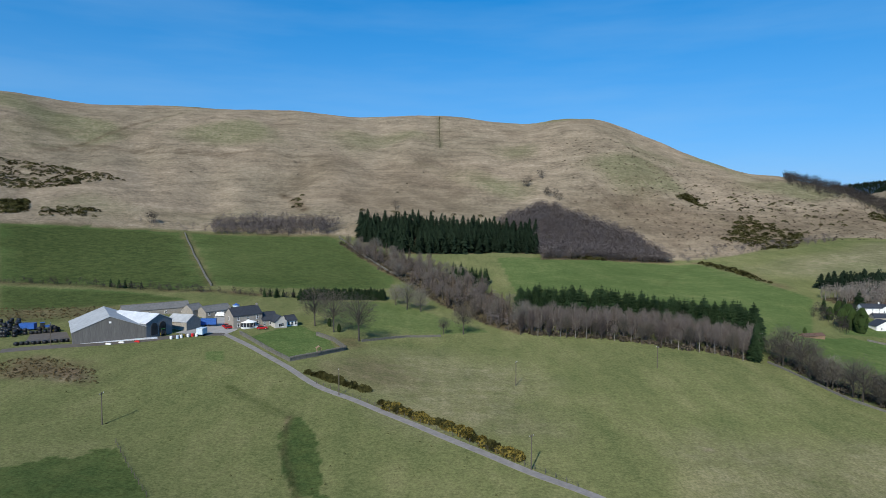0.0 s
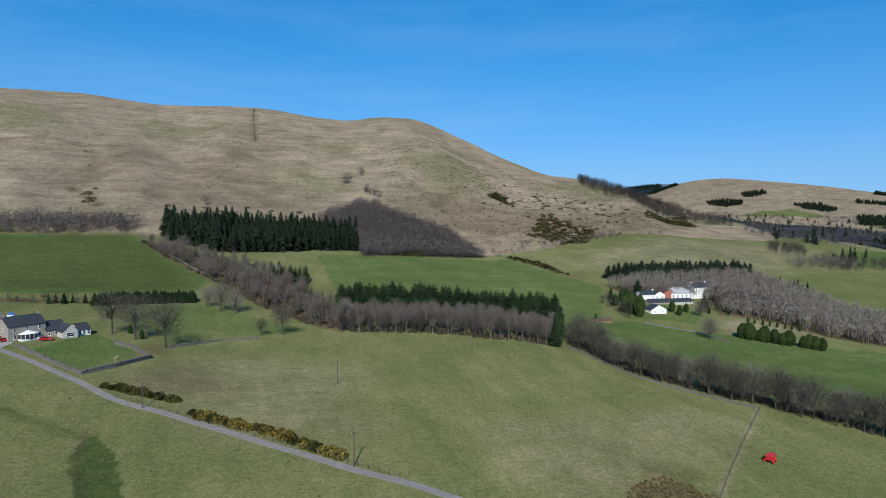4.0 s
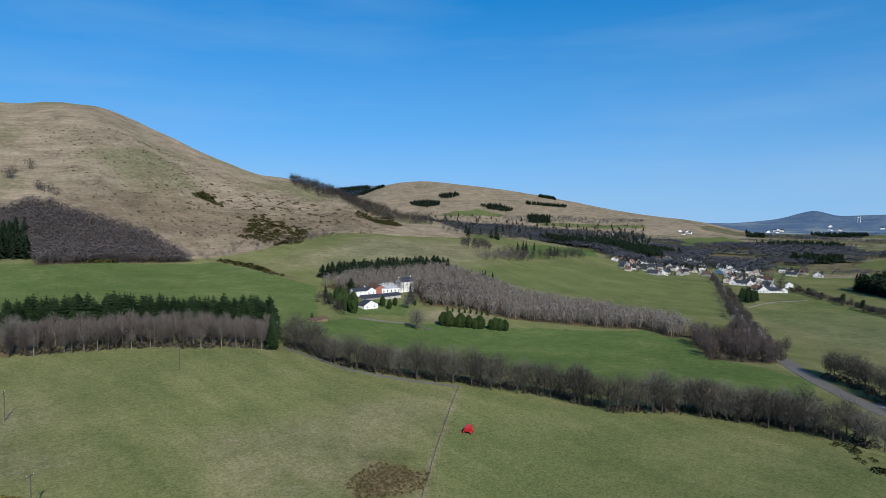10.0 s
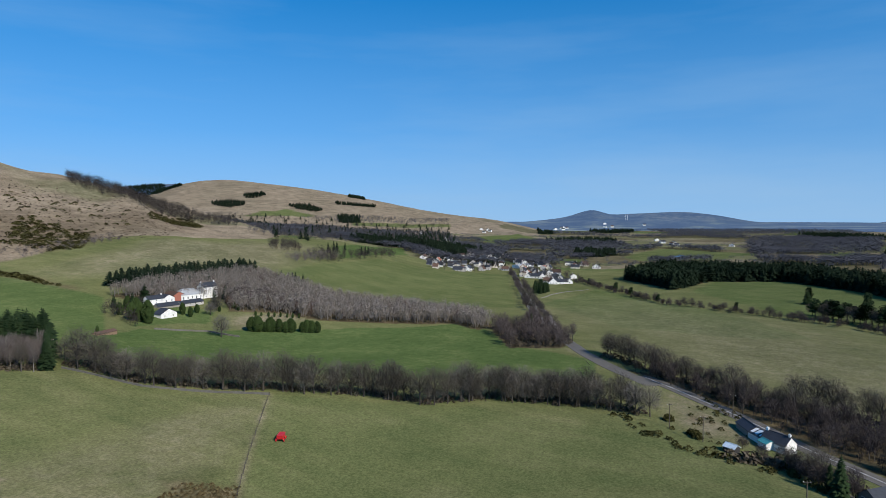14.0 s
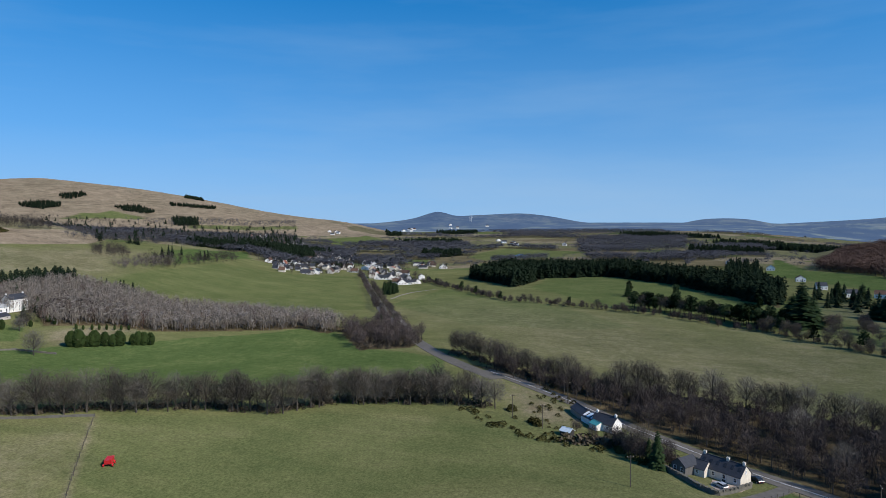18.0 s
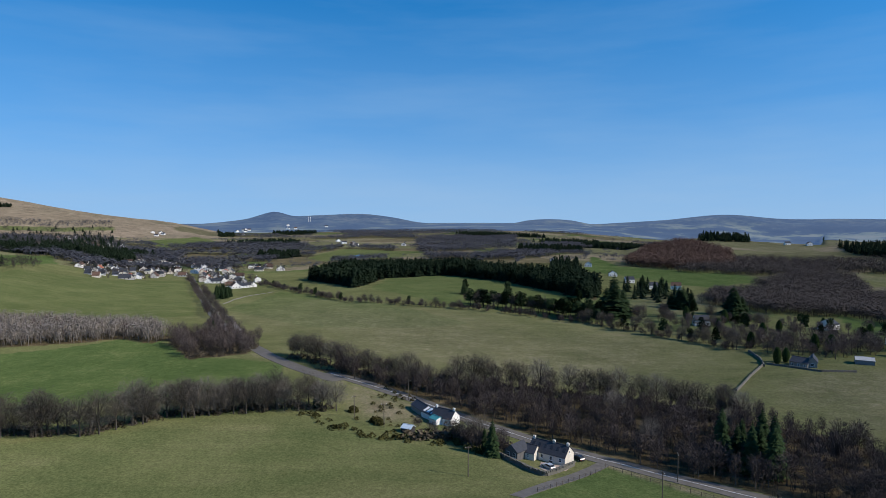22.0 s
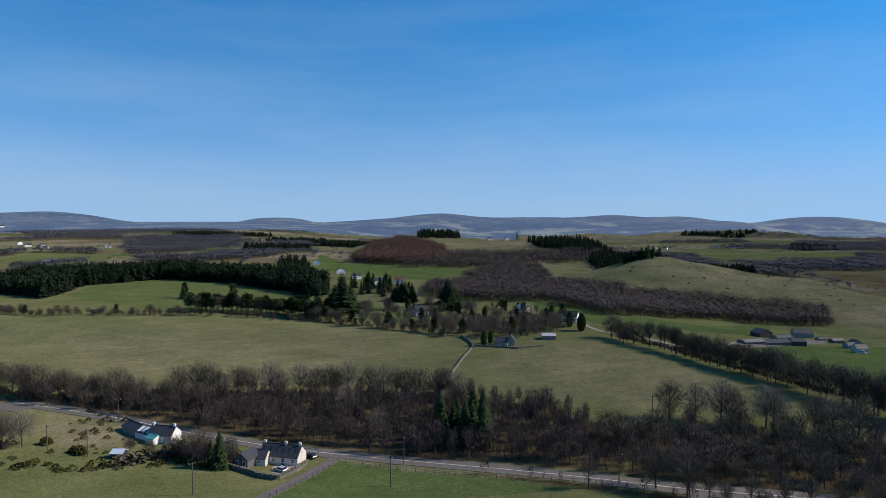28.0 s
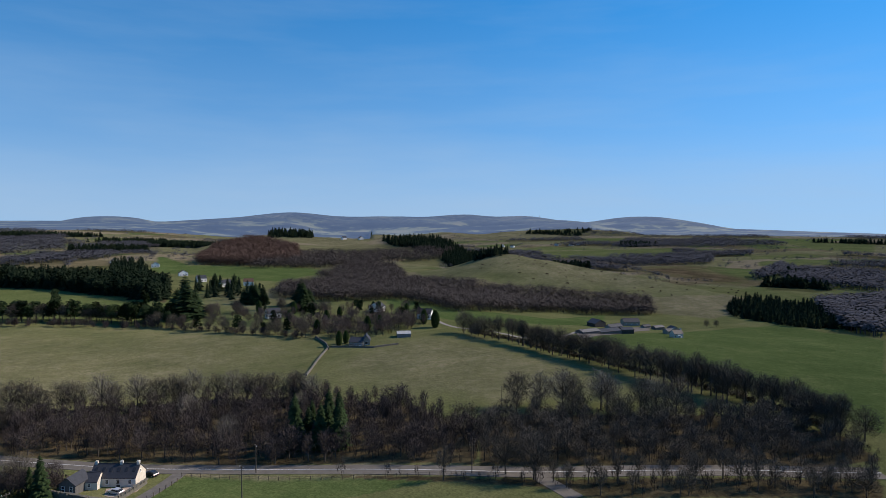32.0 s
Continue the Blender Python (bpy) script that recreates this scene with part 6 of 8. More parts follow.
def drum(p, paint, label, r=0.5, h=1.1):
    t = thing("storage_drum", label, "drum", pose(p[0], p[1], ground_z(*p)))
    part("body", Shape().tube((0, 0, 0), (0, 0, h), r, r, 12), paint, t)
    part("lid", Shape().tube((0, 0, h), (0, 0, h + 0.08), r * 1.05, r * 0.9, 12), paint, t)


for q, (paint, lab) in zip(along([(-100.1, 237.6), (-93.2, 243.7)], 1.5, 0.5, tree_rng), [(FRAME_WHITE, "white plastic storage drum"), (BLUE_SHEET, "pale blue storage drum"), (FRAME_WHITE, "white plastic storage drum"), (GORSE_FLOWER, "yellow plastic storage drum"), (FRAME_WHITE, "white plastic storage drum"), (RED_PAINT, "red plastic storage drum"), (FRAME_WHITE, "white plastic storage drum")]):
    drum(q, paint, lab)
for q, paint in zip(along([(-118.3, 225.1), (-107.6, 231.9)], 4.6, 0.6, tree_rng), [FRAME_WHITE, FRAME_WHITE, RED_PAINT, FRAME_WHITE]):
    s = Shape().box(-0.9, 0.9, -0.3, 0.3, 0, 0.5).box(-0.6, 0.6, -0.25, 0.25, 0.5, 0.65)
    t = thing("feed_sack_pile", "white bagged feed stacked against the shed" if paint is FRAME_WHITE else "red crate standing beside the shed", "sacks", pose(q[0], q[1], ground_z(*q), 0, 0, 5))
    part("stack", s, paint, t)
# garden play house
p = (-42.7, 228.8)
ph = thing("play_house", "small wooden play house with a slide in the garden", "play house", pose(*p, ground_z(*p), 0, 0, 20))
for sx in (-0.8, 0.8):
    for sy in (-0.8, 0.8):
        part("post", Shape().box(sx - 0.07, sx + 0.07, sy - 0.07, sy + 0.07, -0.2, 2.4), TIMBER, ph)
part("deck", Shape().box(-0.9, 0.9, -0.9, 0.9, 1.0, 1.15), TIMBER, ph)
part("roof", Shape().prism([(-1.1, 2.3), (0, 3.1), (1.1, 2.3), (0, 2.9)], -1.0, 1.0), TIMBER, ph)
part("slide", Shape().add([(-0.9, -0.3, 1.1), (-0.9, 0.3, 1.1), (-2.9, 0.3, 0.1), (-2.9, -0.3, 0.1), (-0.9, -0.3, 1.0), (-0.9, 0.3, 1.0), (-2.9, 0.3, 0), (-2.9, -0.3, 0)], [(0, 1, 2, 3), (4, 7, 6, 5), (0, 3, 7, 4), (1, 5, 6, 2), (0, 4, 5, 1), (3, 2, 6, 7)]), GREEN_PAINT, ph)

# ---- drystone walls and fences ----
STONE_MESHES = []
for i in range(5):
    rg = random.Random(i)
    s = Shape()
    s.box(-0.45, 0.45, -0.3, 0.3, -0.25, 0.3)
    STONE_MESHES.append(None)
    s.v = [(x * rg.uniform(0.75, 1.1), y * rg.uniform(0.75, 1.1), z * rg.uniform(0.8, 1.15)) for x, y, z in s.v]
    STONE_MESHES[i] = s.mesh("stone", STONE_DIKE)


def dike(line, label="low grey drystone wall", h=1.1, w=0.6, pieces=False):
    """A drystone wall; its stones lie as coping on a rough core."""
    pts = along(line, 2.0)
    pts.append(line[-1])
    t = thing("drystone_wall", label, "wall", Matrix(), kind="structure")
    s = Shape()
    for (x0, y0), (x1, y1) in zip(pts, pts[1:]):
        L = math.hypot(x1 - x0, y1 - y0)
        if L < 0.05:
            continue
        nx, ny = -(y1 - y0) / L * w / 2, (x1 - x0) / L * w / 2
        z0, z1 = ground_z(x0, y0), ground_z(x1, y1)
        a, b = h * tree_rng.uniform(0.85, 1.08), h * tree_rng.uniform(0.85, 1.08)
        s.add([(x0 + nx, y0 + ny, z0 - 0.5), (x0 - nx, y0 - ny, z0 - 0.5), (x1 - nx, y1 - ny, z1 - 0.5), (x1 + nx, y1 + ny, z1 - 0.5), (x0 + nx * 0.7, y0 + ny * 0.7, z0 + a), (x0 - nx * 0.7, y0 - ny * 0.7, z0 + a), (x1 - nx * 0.7, y1 - ny * 0.7, z1 + b), (x1 + nx * 0.7, y1 + ny * 0.7, z1 + b)],
              [(3, 2, 1, 0), (4, 5, 6, 7), (0, 1, 5, 4), (1, 2, 6, 5), (2, 3, 7, 6), (3, 0, 4, 7)])
    part("core", s, STONE_DIKE, t)
    if pieces:
        for i, (x, y) in enumerate(along(line, 0.95, 0.06, tree_rng)[:280]):
            o = part("stone", STONE_MESHES[i % 5], None, t)
            o.matrix_local = pose(x, y, ground_z(x, y) + h + 0.1, tree_rng.uniform(-8, 8), tree_rng.uniform(-8, 8), tree_rng.uniform(0, 360))
    return t


POST_MESH = Shape().box(-0.06, 0.06, -0.06, 0.06, -0.3, 1.25).mesh("post", POLE_WOOD)


def fence(line, label="post-and-wire stock fence", step=3.0, rails=2):
    t = thing("stock_fence", label, "fence", Matrix(), kind="structure")
    pts = along(line, step)
    for x, y in pts[:290]:
        o = part("post", POST_MESH, None, t)
        o.matrix_local = pose(x, y, ground_z(x, y), tree_rng.uniform(-4, 4), tree_rng.uniform(-4, 4), tree_rng.uniform(0, 90))
    s = Shape()
    for (x0, y0), (x1, y1) in zip(pts, pts[1:]):
        z0, z1 = ground_z(x0, y0), ground_z(x1, y1)
        for k in range(rails):
            s.tube((x0, y0, z0 + 0.55 + 0.5 * k), (x1, y1, z1 + 0.55 + 0.5 * k), 0.02, 0.02, 3, False)
    part("wire", s, DARK_METAL, t)
    return t


dike([(-50.6, 216.0), (-42.9, 225.1), (-34.4, 240.4), (-41.3, 253.3), (-49.5, 260.2)], "drystone garden wall round the lawn", 1.2, 0.7, True)
dike([(-78.4, 250.8), (-62.6, 229.9), (-50.6, 216.0)], "low drystone wall beside the farm track", 1.0, 0.6, True)
dike([(-215.8, 541.8), (-170.0, 444.0), (-128.0, 358.0)], "drystone wall running uphill between fields", 1.3, 0.9)
dike([(-87.1, 570.4), (-57.1, 489.6), (-24.8, 428.6)], "drystone wall along the burn wood", 1.2, 0.8)
dike([(-30.5, 259.8), (-12.4, 279.3), (3.0, 286.4)], "broken drystone wall under old trees", 0.9, 0.7)
dike([(132.6, 243.5), (142.1, 208.7), (164.8, 167.1)], "drystone wall along the tree belt", 0.8, 0.45)
dike([(348.0, -163.5), (329.2, -161.2), (314.6, -155.8)], "stone wall stepping round the lodge garden", 1.4, 0.8)
dike([(317.6, -157.0), (296.6, -140.4), (273.1, -123.4)], "drystone wall between two pastures", 1.2, 0.8)
dike([(319.8, -159.6), (300.1, -175.8), (297.3, -190.9)], "low wall round the lodge garden", 1.0, 0.6)
dike([(175.9, -21.6), (172.4, -25.1), (176.5, -29.0), (185.6, -35.8)], "low stone wall round the cottage drive", 1.1, 0.6, True)
dike([(190.5, -12.3), (184.3, -16.8), (175.9, -21.6)], "low stone wall behind the cottage sheds", 1.1, 0.6, True)
dike([(216.9, 306.5), (241.0, 292.6), (245.5, 271.8)], "tumbled field wall below the manor", 0.9, 0.8)
fence([(164.8, 167.1), (143.6, 150.1), (121.4, 132.0), (104.7, 117.6), (97.3, 111.3)], "post-and-wire fence between two pastures")
fence([(-37.4, 196.0), (-21.9, 185.9), (-4.5, 171.6), (11.8, 155.9), (24.1, 142.8), (33.5, 132.6)], "post-and-wire fence beside the farm track")
fence([(-76.3, 147.8), (-68.0, 136.4), (-57.8, 123.5)], "post-and-wire fence by the wet field")
fence([(185.4, -45.1), (162.5, -65.7), (146.4, -85.4), (131.9, -106.1)], "post-and-wire fence along the road")
fence([(181.1, -42.8), (170.0, -32.8), (155.1, -19.7)], "post-and-wire fence along the lane")
fence([(372.4, 298.6), (394.0, 196.8)], "post-and-wire fence along the ash wood")
fence([(549.0, 80.4), (517.1, -12.7), (414.5, -124.8), (348.3, -162.9)], "fence along the old railway bank", 5.0)


def pole(p, h, arm=True, label="wooden electricity pole with a cross-arm"):
    t = thing("utility_pole", label, "pole", pose(*p, ground_z(*p), 0, 0, tree_rng.uniform(0, 180)), "overhead line poles")
    part("mast", Shape().tube((0, 0, -0.5), (0, 0, h), 0.16, 0.11, 8), POLE_WOOD, t)
    if arm:
        a = part("cross_arm", Shape().box(-0.9, 0.9, -0.06, 0.06, h - 0.5, h - 0.36), POLE_WOOD, t)
        for x in (-0.8, 0.0, 0.8):
            part("insulator", Shape().tube((x, 0, h - 0.36), (x, 0, h - 0.16), 0.06, 0.04, 6), FRAME_WHITE, a)
    return t


for p in ((-85.1, 158.4), (28.1, 211.6), (84.6, 232.8), (22.8, 143.1), (-29.1, 188.3), (-135.2, 219.6), (167.7, -3.4), (247.3, 19.0), (156.1, -52.5), (219.1, 36.3), (136.1, 256.4), (131.7, -108.9), (173.8, -158.3), (174.2, -62.8), (211.8, 24.8)):
    pole(p, 8.5)

# ---- the road cottages ----
ch = house("cottage", "cream rendered one-and-a-half-storey cottage with slate roof", "house", (191.8, -22.7), (184.4, -32.8), 6.0, 2.6, 5.2, CREAM, SLATE, "side", chimneys=(0, 0.6, 1), rows=[(4, 0.8, 0.9, 1.2)], gable_rows=[(1, 3.0, 0.7, 0.9)], skylights=6, door=1.5)
house("garage", "small cream outbuilding with slate roof", "outbuilding", (189.7, -20.4), (187.6, -23.9), 5.0, 2.3, 3.9, CREAM, SLATE, "side", rows=[(1, 0.9, 0.8, 0.9)])
house("garage", "timber-fronted garage with slate roof", "outbuilding", (189.6, -15.3), (186.4, -18.7), 6.0, 2.5, 4.3, TIMBER_GREY, SLATE, "front", rows=[(2, 0.6, 1.0, 1.5)])
wc = house("cottage", "white painted cottage with slate roof beside the road", "house", (222.2, 8.8), (217.4, 1.7), 5.5, 2.7, 5.0, RENDER_WHITE, SLATE, "side", chimneys=(0, 1), rows=[(2, 0.9, 0.8, 1.1)], gable_rows=[(1, 1.0, 0.8, 1.1)])
ls = house("lean_to_shed", "low slate-roofed shed patched with pale blue panels", "shed", (228.0, 12.8), (222.1, 8.4), 6.0, 2.2, 3.4, RENDER_WHITE, SLATE, "side")
for x0, x1, m_ in ((-2.9, -1.6, FRAME_WHITE), (-0.9, 0.6, BLUE_SHEET), (1.6, 2.4, BLUE_SHEET)):
    part("roof_panel", Shape().add([(x0, 0.3, 2.52), (x1, 0.3, 2.52), (x1, 2.7, 3.48), (x0, 2.7, 3.48), (x0, 0.3, 2.6), (x1, 0.3, 2.6), (x1, 2.7, 3.56), (x0, 2.7, 3.56)], [(0, 1, 2, 3), (7, 6, 5, 4), (0, 4, 5, 1), (2, 6, 7, 3), (1, 5, 6, 2), (3, 7, 4, 0)]), m_, ls, "pale roof panel")
house("lean_to_shed", "low shed with teal sheet roof", "shed", (220.9, 9.5), (218.0, 7.0), 3.5, 1.9, 2.6, RENDER_WHITE, TEAL_SHEET, "side")
house("lean_to_shed", "low stone shed with dark slate roof", "shed", (236.2, 17.1), (227.9, 12.6), 5.0, 2.2, 3.6, STONE, SLATE, "side")
house("greenhouse", "small glazed greenhouse by the burn", "greenhouse", (207.3, 18.5), (205.6, 15.1), 3.0, 1.8, 2.6, DARK_METAL, BLUE_SHEET, "side")

# ---- the manor ----
MANOR = "white manor house buildings"
house("manor_cottage", "white gabled cottage with slate roof", "house", (239.3, 331.4), (251.2, 332.1), 7, 2.9, 5.8, RENDER_WHITE, SLATE, "front", rows=[(2, 0.9, 0.8, 1.2)], group=MANOR)
house("manor_wing", "white two-storey wing with slate roof", "house", (253.7, 363.4), (265.4, 363.1), 6, 3.9, 6.0, RENDER_WHITE, SLATE, "side", chimneys=(1,), rows=[(3, 2.5, 0.7, 1.0), (3, 0.7, 0.7, 1.1)], group=MANOR)
house("manor_wing", "white link block with slate roof", "house", (264.6, 363.4), (273.3, 363.4), 8, 3.4, 5.6, RENDER_WHITE, SLATE, "front", rows=[(2, 1.0, 0.9, 1.3)], group=MANOR)
house("manor_wing", "red brick gabled block", "house", (272.1, 363.8), (282.0, 363.7), 10, 4.0, 6.4, BRICK_RED, TILE_BROWN, "front", group=MANOR)
house("manor_hall", "large hall with hipped grey roof and white walls", "house", (278.5, 363.3), (294.8, 361.6), 12, 4.0, 7.4, RENDER_WHITE, SHEET_GREY, "side", rows=[(5, 0.9, 1.0, 1.8)], hip=0.45, group=MANOR)
house("manor_annex", "low dark-roofed stone service block", "outbuilding", (253.8, 353.3), (270.1, 352.3), 6, 1.6, 3.4, STONE, SLATE, "side", group=MANOR)
house("manor_annex", "low slate-roofed block by the tower house", "outbuilding", (269.1, 351.0), (286.9, 351.2), 6, 2.1, 3.8, HARL, SLATE, "side", rows=[(4, 0.9, 0.9, 1.2)], group=MANOR)
house("tower_house", "tall white tower house with stepped gables", "house", (295.3, 361.5), (308.0, 361.9), 7, 8.0, 10.8, RENDER_WHITE, SLATE, "side", chimneys=(0, 1), rows=[(3, 6.4, 0.8, 1.0), (3, 4.9, 0.8, 1.1), (3, 2.9, 0.8, 1.2), (3, 0.8, 0.8, 1.2)], gable_rows=[(2, 4.9, 0.7, 1.0)], group=MANOR)
house("field_barn", "low dark timber field shelter", "shed", (177.5, 293.8), (189.2, 296.5), 4, 2.0, 2.8, TIMBER, TILE_BROWN, "side")

# ---- lodge and its sheds ----
house("lodge", "single-storey stone lodge with slate roof", "house", (314.3, -168.2), (307.8, -173.7), 8, 2.6, 4.6, STONE, SLATE, "side", chimneys=(1,), rows=[(3, 0.8, 0.9, 1.2)])
house("lodge", "gabled stone lodge wing with white window", "house", (309.1, -174.4), (307.0, -178.0), 9, 3.0, 5.6, STONE, SLATE, "front", rows=[(1, 0.8, 1.6, 1.5)])
house("garden_shed", "grey timber shed with pale roof", "shed", (313.9, -200.8), (310.0, -208.0), 6, 2.3, 3.4, SHED_CLAD, SHEET_GREY, "side")

# ---- the south farm ----
house("barn", "tall dark timber barn with pitched roof", "barn", (306.5, -374.0), (305.0, -384.7), 9, 3.4, 6.0, DARK_METAL, SLATE, "front")
house("barn", "low cattle shed with weathered grey roof", "barn", (276.4, -325.1), (273.9, -339.7), 8, 2.2, 3.3, TIMBER_GREY, ROOF_STONE, "side")
house("barn", "low wide cattle shed with dark roof", "barn", (273.9, -340.2), (269.9, -357.8), 9, 2.4, 3.8, TIMBER_GREY, SLATE, "side")
house("barn", "dark clad shed with flat-pitched roof", "barn", (269.8, -358.2), (265.6, -365.9), 8, 3.0, 4.0, DARK_METAL, SLATE, "side")
house("steading", "stone steading with slate roof", "steading", (310.8, -414.7), (303.7, -425.6), 8, 3.2, 5.6, STONE, SLATE, "side", rows=[(3, 1.0, 0.8, 1.1)])
house("steading", "low stone range with slate roof", "steading", (295.2, -377.7), (293.5, -390.3), 6, 2.2, 3.8, STONE, SLATE, "side")
house("barn", "small pale-walled metal farm shed", "barn", (282.9, -416.6), (280.6, -425.0), 5, 2.2, 3.2, TIMBER_GREY, ROOF_STONE, "side")
house("farmhouse", "pale harled farmhouse with slate roof and dormers", "house", (241.4, -377.0), (239.0, -383.9), 5, 3.0, 5.2, HARL, SLATE, "side", chimneys=(0, 1), rows=[(3, 0.7, 0.8, 1.1), (2, 2.0, 0.7, 0.8)])
house("stone_shed", "dark stone shed beside the farmhouse", "shed", (254.5, -389.0), (252.9, -394.1), 5, 2.4, 4.0, STONE, SLATE, "side")
house("stone_shed", "dark slate-roofed store behind the farmhouse", "shed", (266.4, -412.2), (264.4, -417.9), 5, 2.6, 4.4, STONE, SLATE, "front")
house("stone_shed", "low stone kennel with slate roof", "shed", (291.7, -414.7), (290.6, -421.8), 4, 1.8, 2.8, STONE, SLATE, "side")

# ---- scattered white houses in the valley ----
VALLEY_HOMES = [(776.5, -195.9), (706.2, -197.6), (644.7, -205.1), (1029.0, -164.3), (917.4, -194.9), (647.1, -228.4), (409.5, -241.6), (358.0, -251.3), (430.2, -170.4), (1350.7, 1087.9), (937.7, 629.5), (905.9, 632.3), (2010.1, 975.3), (2079.9, 986.5), (2474.0, 848.2), (1630.8, 273.6), (1716.1, 308.0), (1587.7, 254.1), (3025.6, 1023.4), (3110.4, 841.5), (3120.7, 804.0), (1716.3, 306.3), (1699.0, 281.4), (1854.9, 349.1), (2996.9, 1025.8), (3005.5, 999.9), (3215.0, 667.8), (3256.3, 877.5), (2079.0, 1018.7), (2105.5, 1002.9), (1262.7, -711.1), (1285.5, -679.5), (1596.5, 133.5), (2871.5, 1009.8), (2879.9, 975.0), (1483.9, -1350.3), (1441.3, -1350.2), (1410.8, -1521.5), (1371.5, -1545.6), (1374.4, -1590.1)]
hr = random.Random(5)
for i, (x, y) in enumerate(VALLEY_HOMES):
    d = math.hypot(x, y)
    k = 1.0 + max(0, d - 1200) / 4000
    a = hr.uniform(-0.5, 0.5) + math.atan2(-x, y)
    dx, dy = math.cos(a) * 5.0 * k, math.sin(a) * 5.0 * k
    house("country_house", hr.choice(["white rendered country house with slate roof", "white country cottage with dark roof", "whitewashed house among trees"]), "house", (x - dx, y - dy), (x + dx, y + dy), 8 * k, 4.0 * k, 7.0 * k, RENDER_WHITE, SLATE if i % 5 else TILE_BROWN, hr.choice(["side", "front"]), rows=[(3, 1.0, 1.2, 1.4)], detail=False, group="houses scattered in the valley")

# ---- the village ----
VILLAGE = [
    ([(703.3, 408.3), (828.2, 365.9), (1107.1, 489.3), (1063.2, 569.5), (911.8, 582.6), (826.1, 517.4)], 15.5, 11),
    ([(855.2, 364.4), (680.0, 248.6), (721.0, 229.5), (862.7, 286.9), (1056.0, 397.0), (1068.9, 444.7)], 15.5, 12),
    ([(902.4, 295.9), (950.6, 268.7), (1022.0, 298.1), (1008.4, 340.3)], 18, 13),
    ([(1746.6, 1132.2), (1447.4, 795.9), (1191.6, 600.1), (1015.5, 570.5), (1205.2, 789.2)], 27, 14),
]
ROOFS = [SLATE] * 10 + [TILE_BROWN] * 4 + [TILE_RED]
VILLAGE_LABELS = {"slate": "white rendered village house with slate roof", "brown_roof_tile": "pale village house with brown tiled roof", "red_roof_tile": "white village house with red tiled roof"}
village_spots = []
for poly, step, seed in VILLAGE:
    for x, y in scatter(poly, step, seed, 0.5):
        village_spots.append((x, y))
        a = hr.choice([0.3, 0.3, 1.87]) + hr.uniform(-0.2, 0.2)
        L = hr.uniform(4.4, 6.8)
        dx, dy = math.cos(a) * L, math.sin(a) * L
        roof = hr.choice(ROOFS)
        house("village_house", VILLAGE_LABELS[roof.name], "house", (x - dx, y - dy), (x + dx, y + dy), 8, hr.choice([2.8, 2.8, 4.6]), hr.choice([6.2, 7.0]), hr.choice([RENDER_WHITE, RENDER_WHITE, CREAM, HARL, HARL]), roof, hr.choice(["side", "side", "front"]), chimneys=hr.choice([(), (0,), (0, 1)]), rows=[(3, 0.9, 1.3, 1.3)], gable_rows=[(1, 0.9, 1.2, 1.2)], detail=False, group="houses of the village")
house("village_hall", "long low white hall with grey roof", "hall", (889.7, 371.8), (916.8, 362.7), 14, 4.0, 6.0, RENDER_WHITE, SHEET_GREY, "side", rows=[(6, 1.0, 1.5, 1.6)], detail=False)
house("bungalow", "long white bungalow with grey roof at the village edge", "house", (704.8, 246.9), (724.9, 233.5), 9, 2.8, 5.6, RENDER_WHITE, SLATE, "side", rows=[(6, 0.8, 1.4, 1.3)])
house("village_house", "white house with red roof at the village edge", "house", (752.4, 404.7), (775.9, 404.8), 8, 3, 6.5, RENDER_WHITE, TILE_RED, "side", rows=[(3, 0.9, 1.2, 1.2)], detail=False)
# wind turbine far off
for p in ((3453.1, 816.9), (3453.4, 807.1)):
    t = thing("wind_turbine", "slim white wind turbine on a far hill", "wind turbine", pose(*p, ground_z(*p), 0, 0, 100), "far wind turbines")
    part("tower", Shape().tube((0, 0, -1), (0, 0, 24), 1.3, 0.8, 8), FRAME_WHITE, t)
    part("nacelle", Shape().box(-1.2, 1.2, -2.0, 2.0, 23.5, 25.5), FRAME_WHITE, t)
    for k in range(3):
        a = 1.57 + k * 2.094
        part("blade", Shape().tube((0, -2.2, 24.5), (math.cos(a) * 13, -2.2, 24.5 + math.sin(a) * 13), 0.5, 0.15, 4), FRAME_WHITE, t)
# hill-top aerials
for p in ((2931.4, -2932.8), (2973.9, -3039.3)):
    t = thing("radio_mast", "thin lattice mast on a far hill", "mast", pose(*p, ground_z(*p)))
    part("mast", Shape().tube((0, 0, -1), (0, 0, 16), 0.9, 0.4, 4), SHEET_GREY, t)

# ---- trees that stand alone or in lines ----
for p, kind, h in (((-44.1, 271.1), "lone", 20), ((-31.7, 260.2), "lone", 22), ((-53.9, 279.4), "lone", 19), ((4.4, 291.1), "lone", 9), ((13.8, 292.9), "lone", 16), ((-15.1, 341.3), "broad_pale", 17), ((-7.3, 337.9), "broad_pale", 15), ((-22.0, 352.2), "broad_pale", 13), ((42.7, 298.3), "broad_pale", 17), ((237.3, 276.6), "broad_pale", 14), ((244.0, 358.4), "broad", 9), ((227.3, 44.3), "broad_pale", 13), ((198.0, -7.2), "broad", 12), ((201.3, -4.2), "broad_pale", 10), ((205.8, 7.9), "broad_red", 6), ((287.5, -239.4), "broad", 11), ((272.1, -469.7), "broad", 7), ((267.7, -477.2), "broad", 7), ((234.0, 54.0), "broad", 11), ((118.0, -119.5), "broad", 15), ((125.4, -115.9), "broad", 14)):
    plant(kind, *p, h)
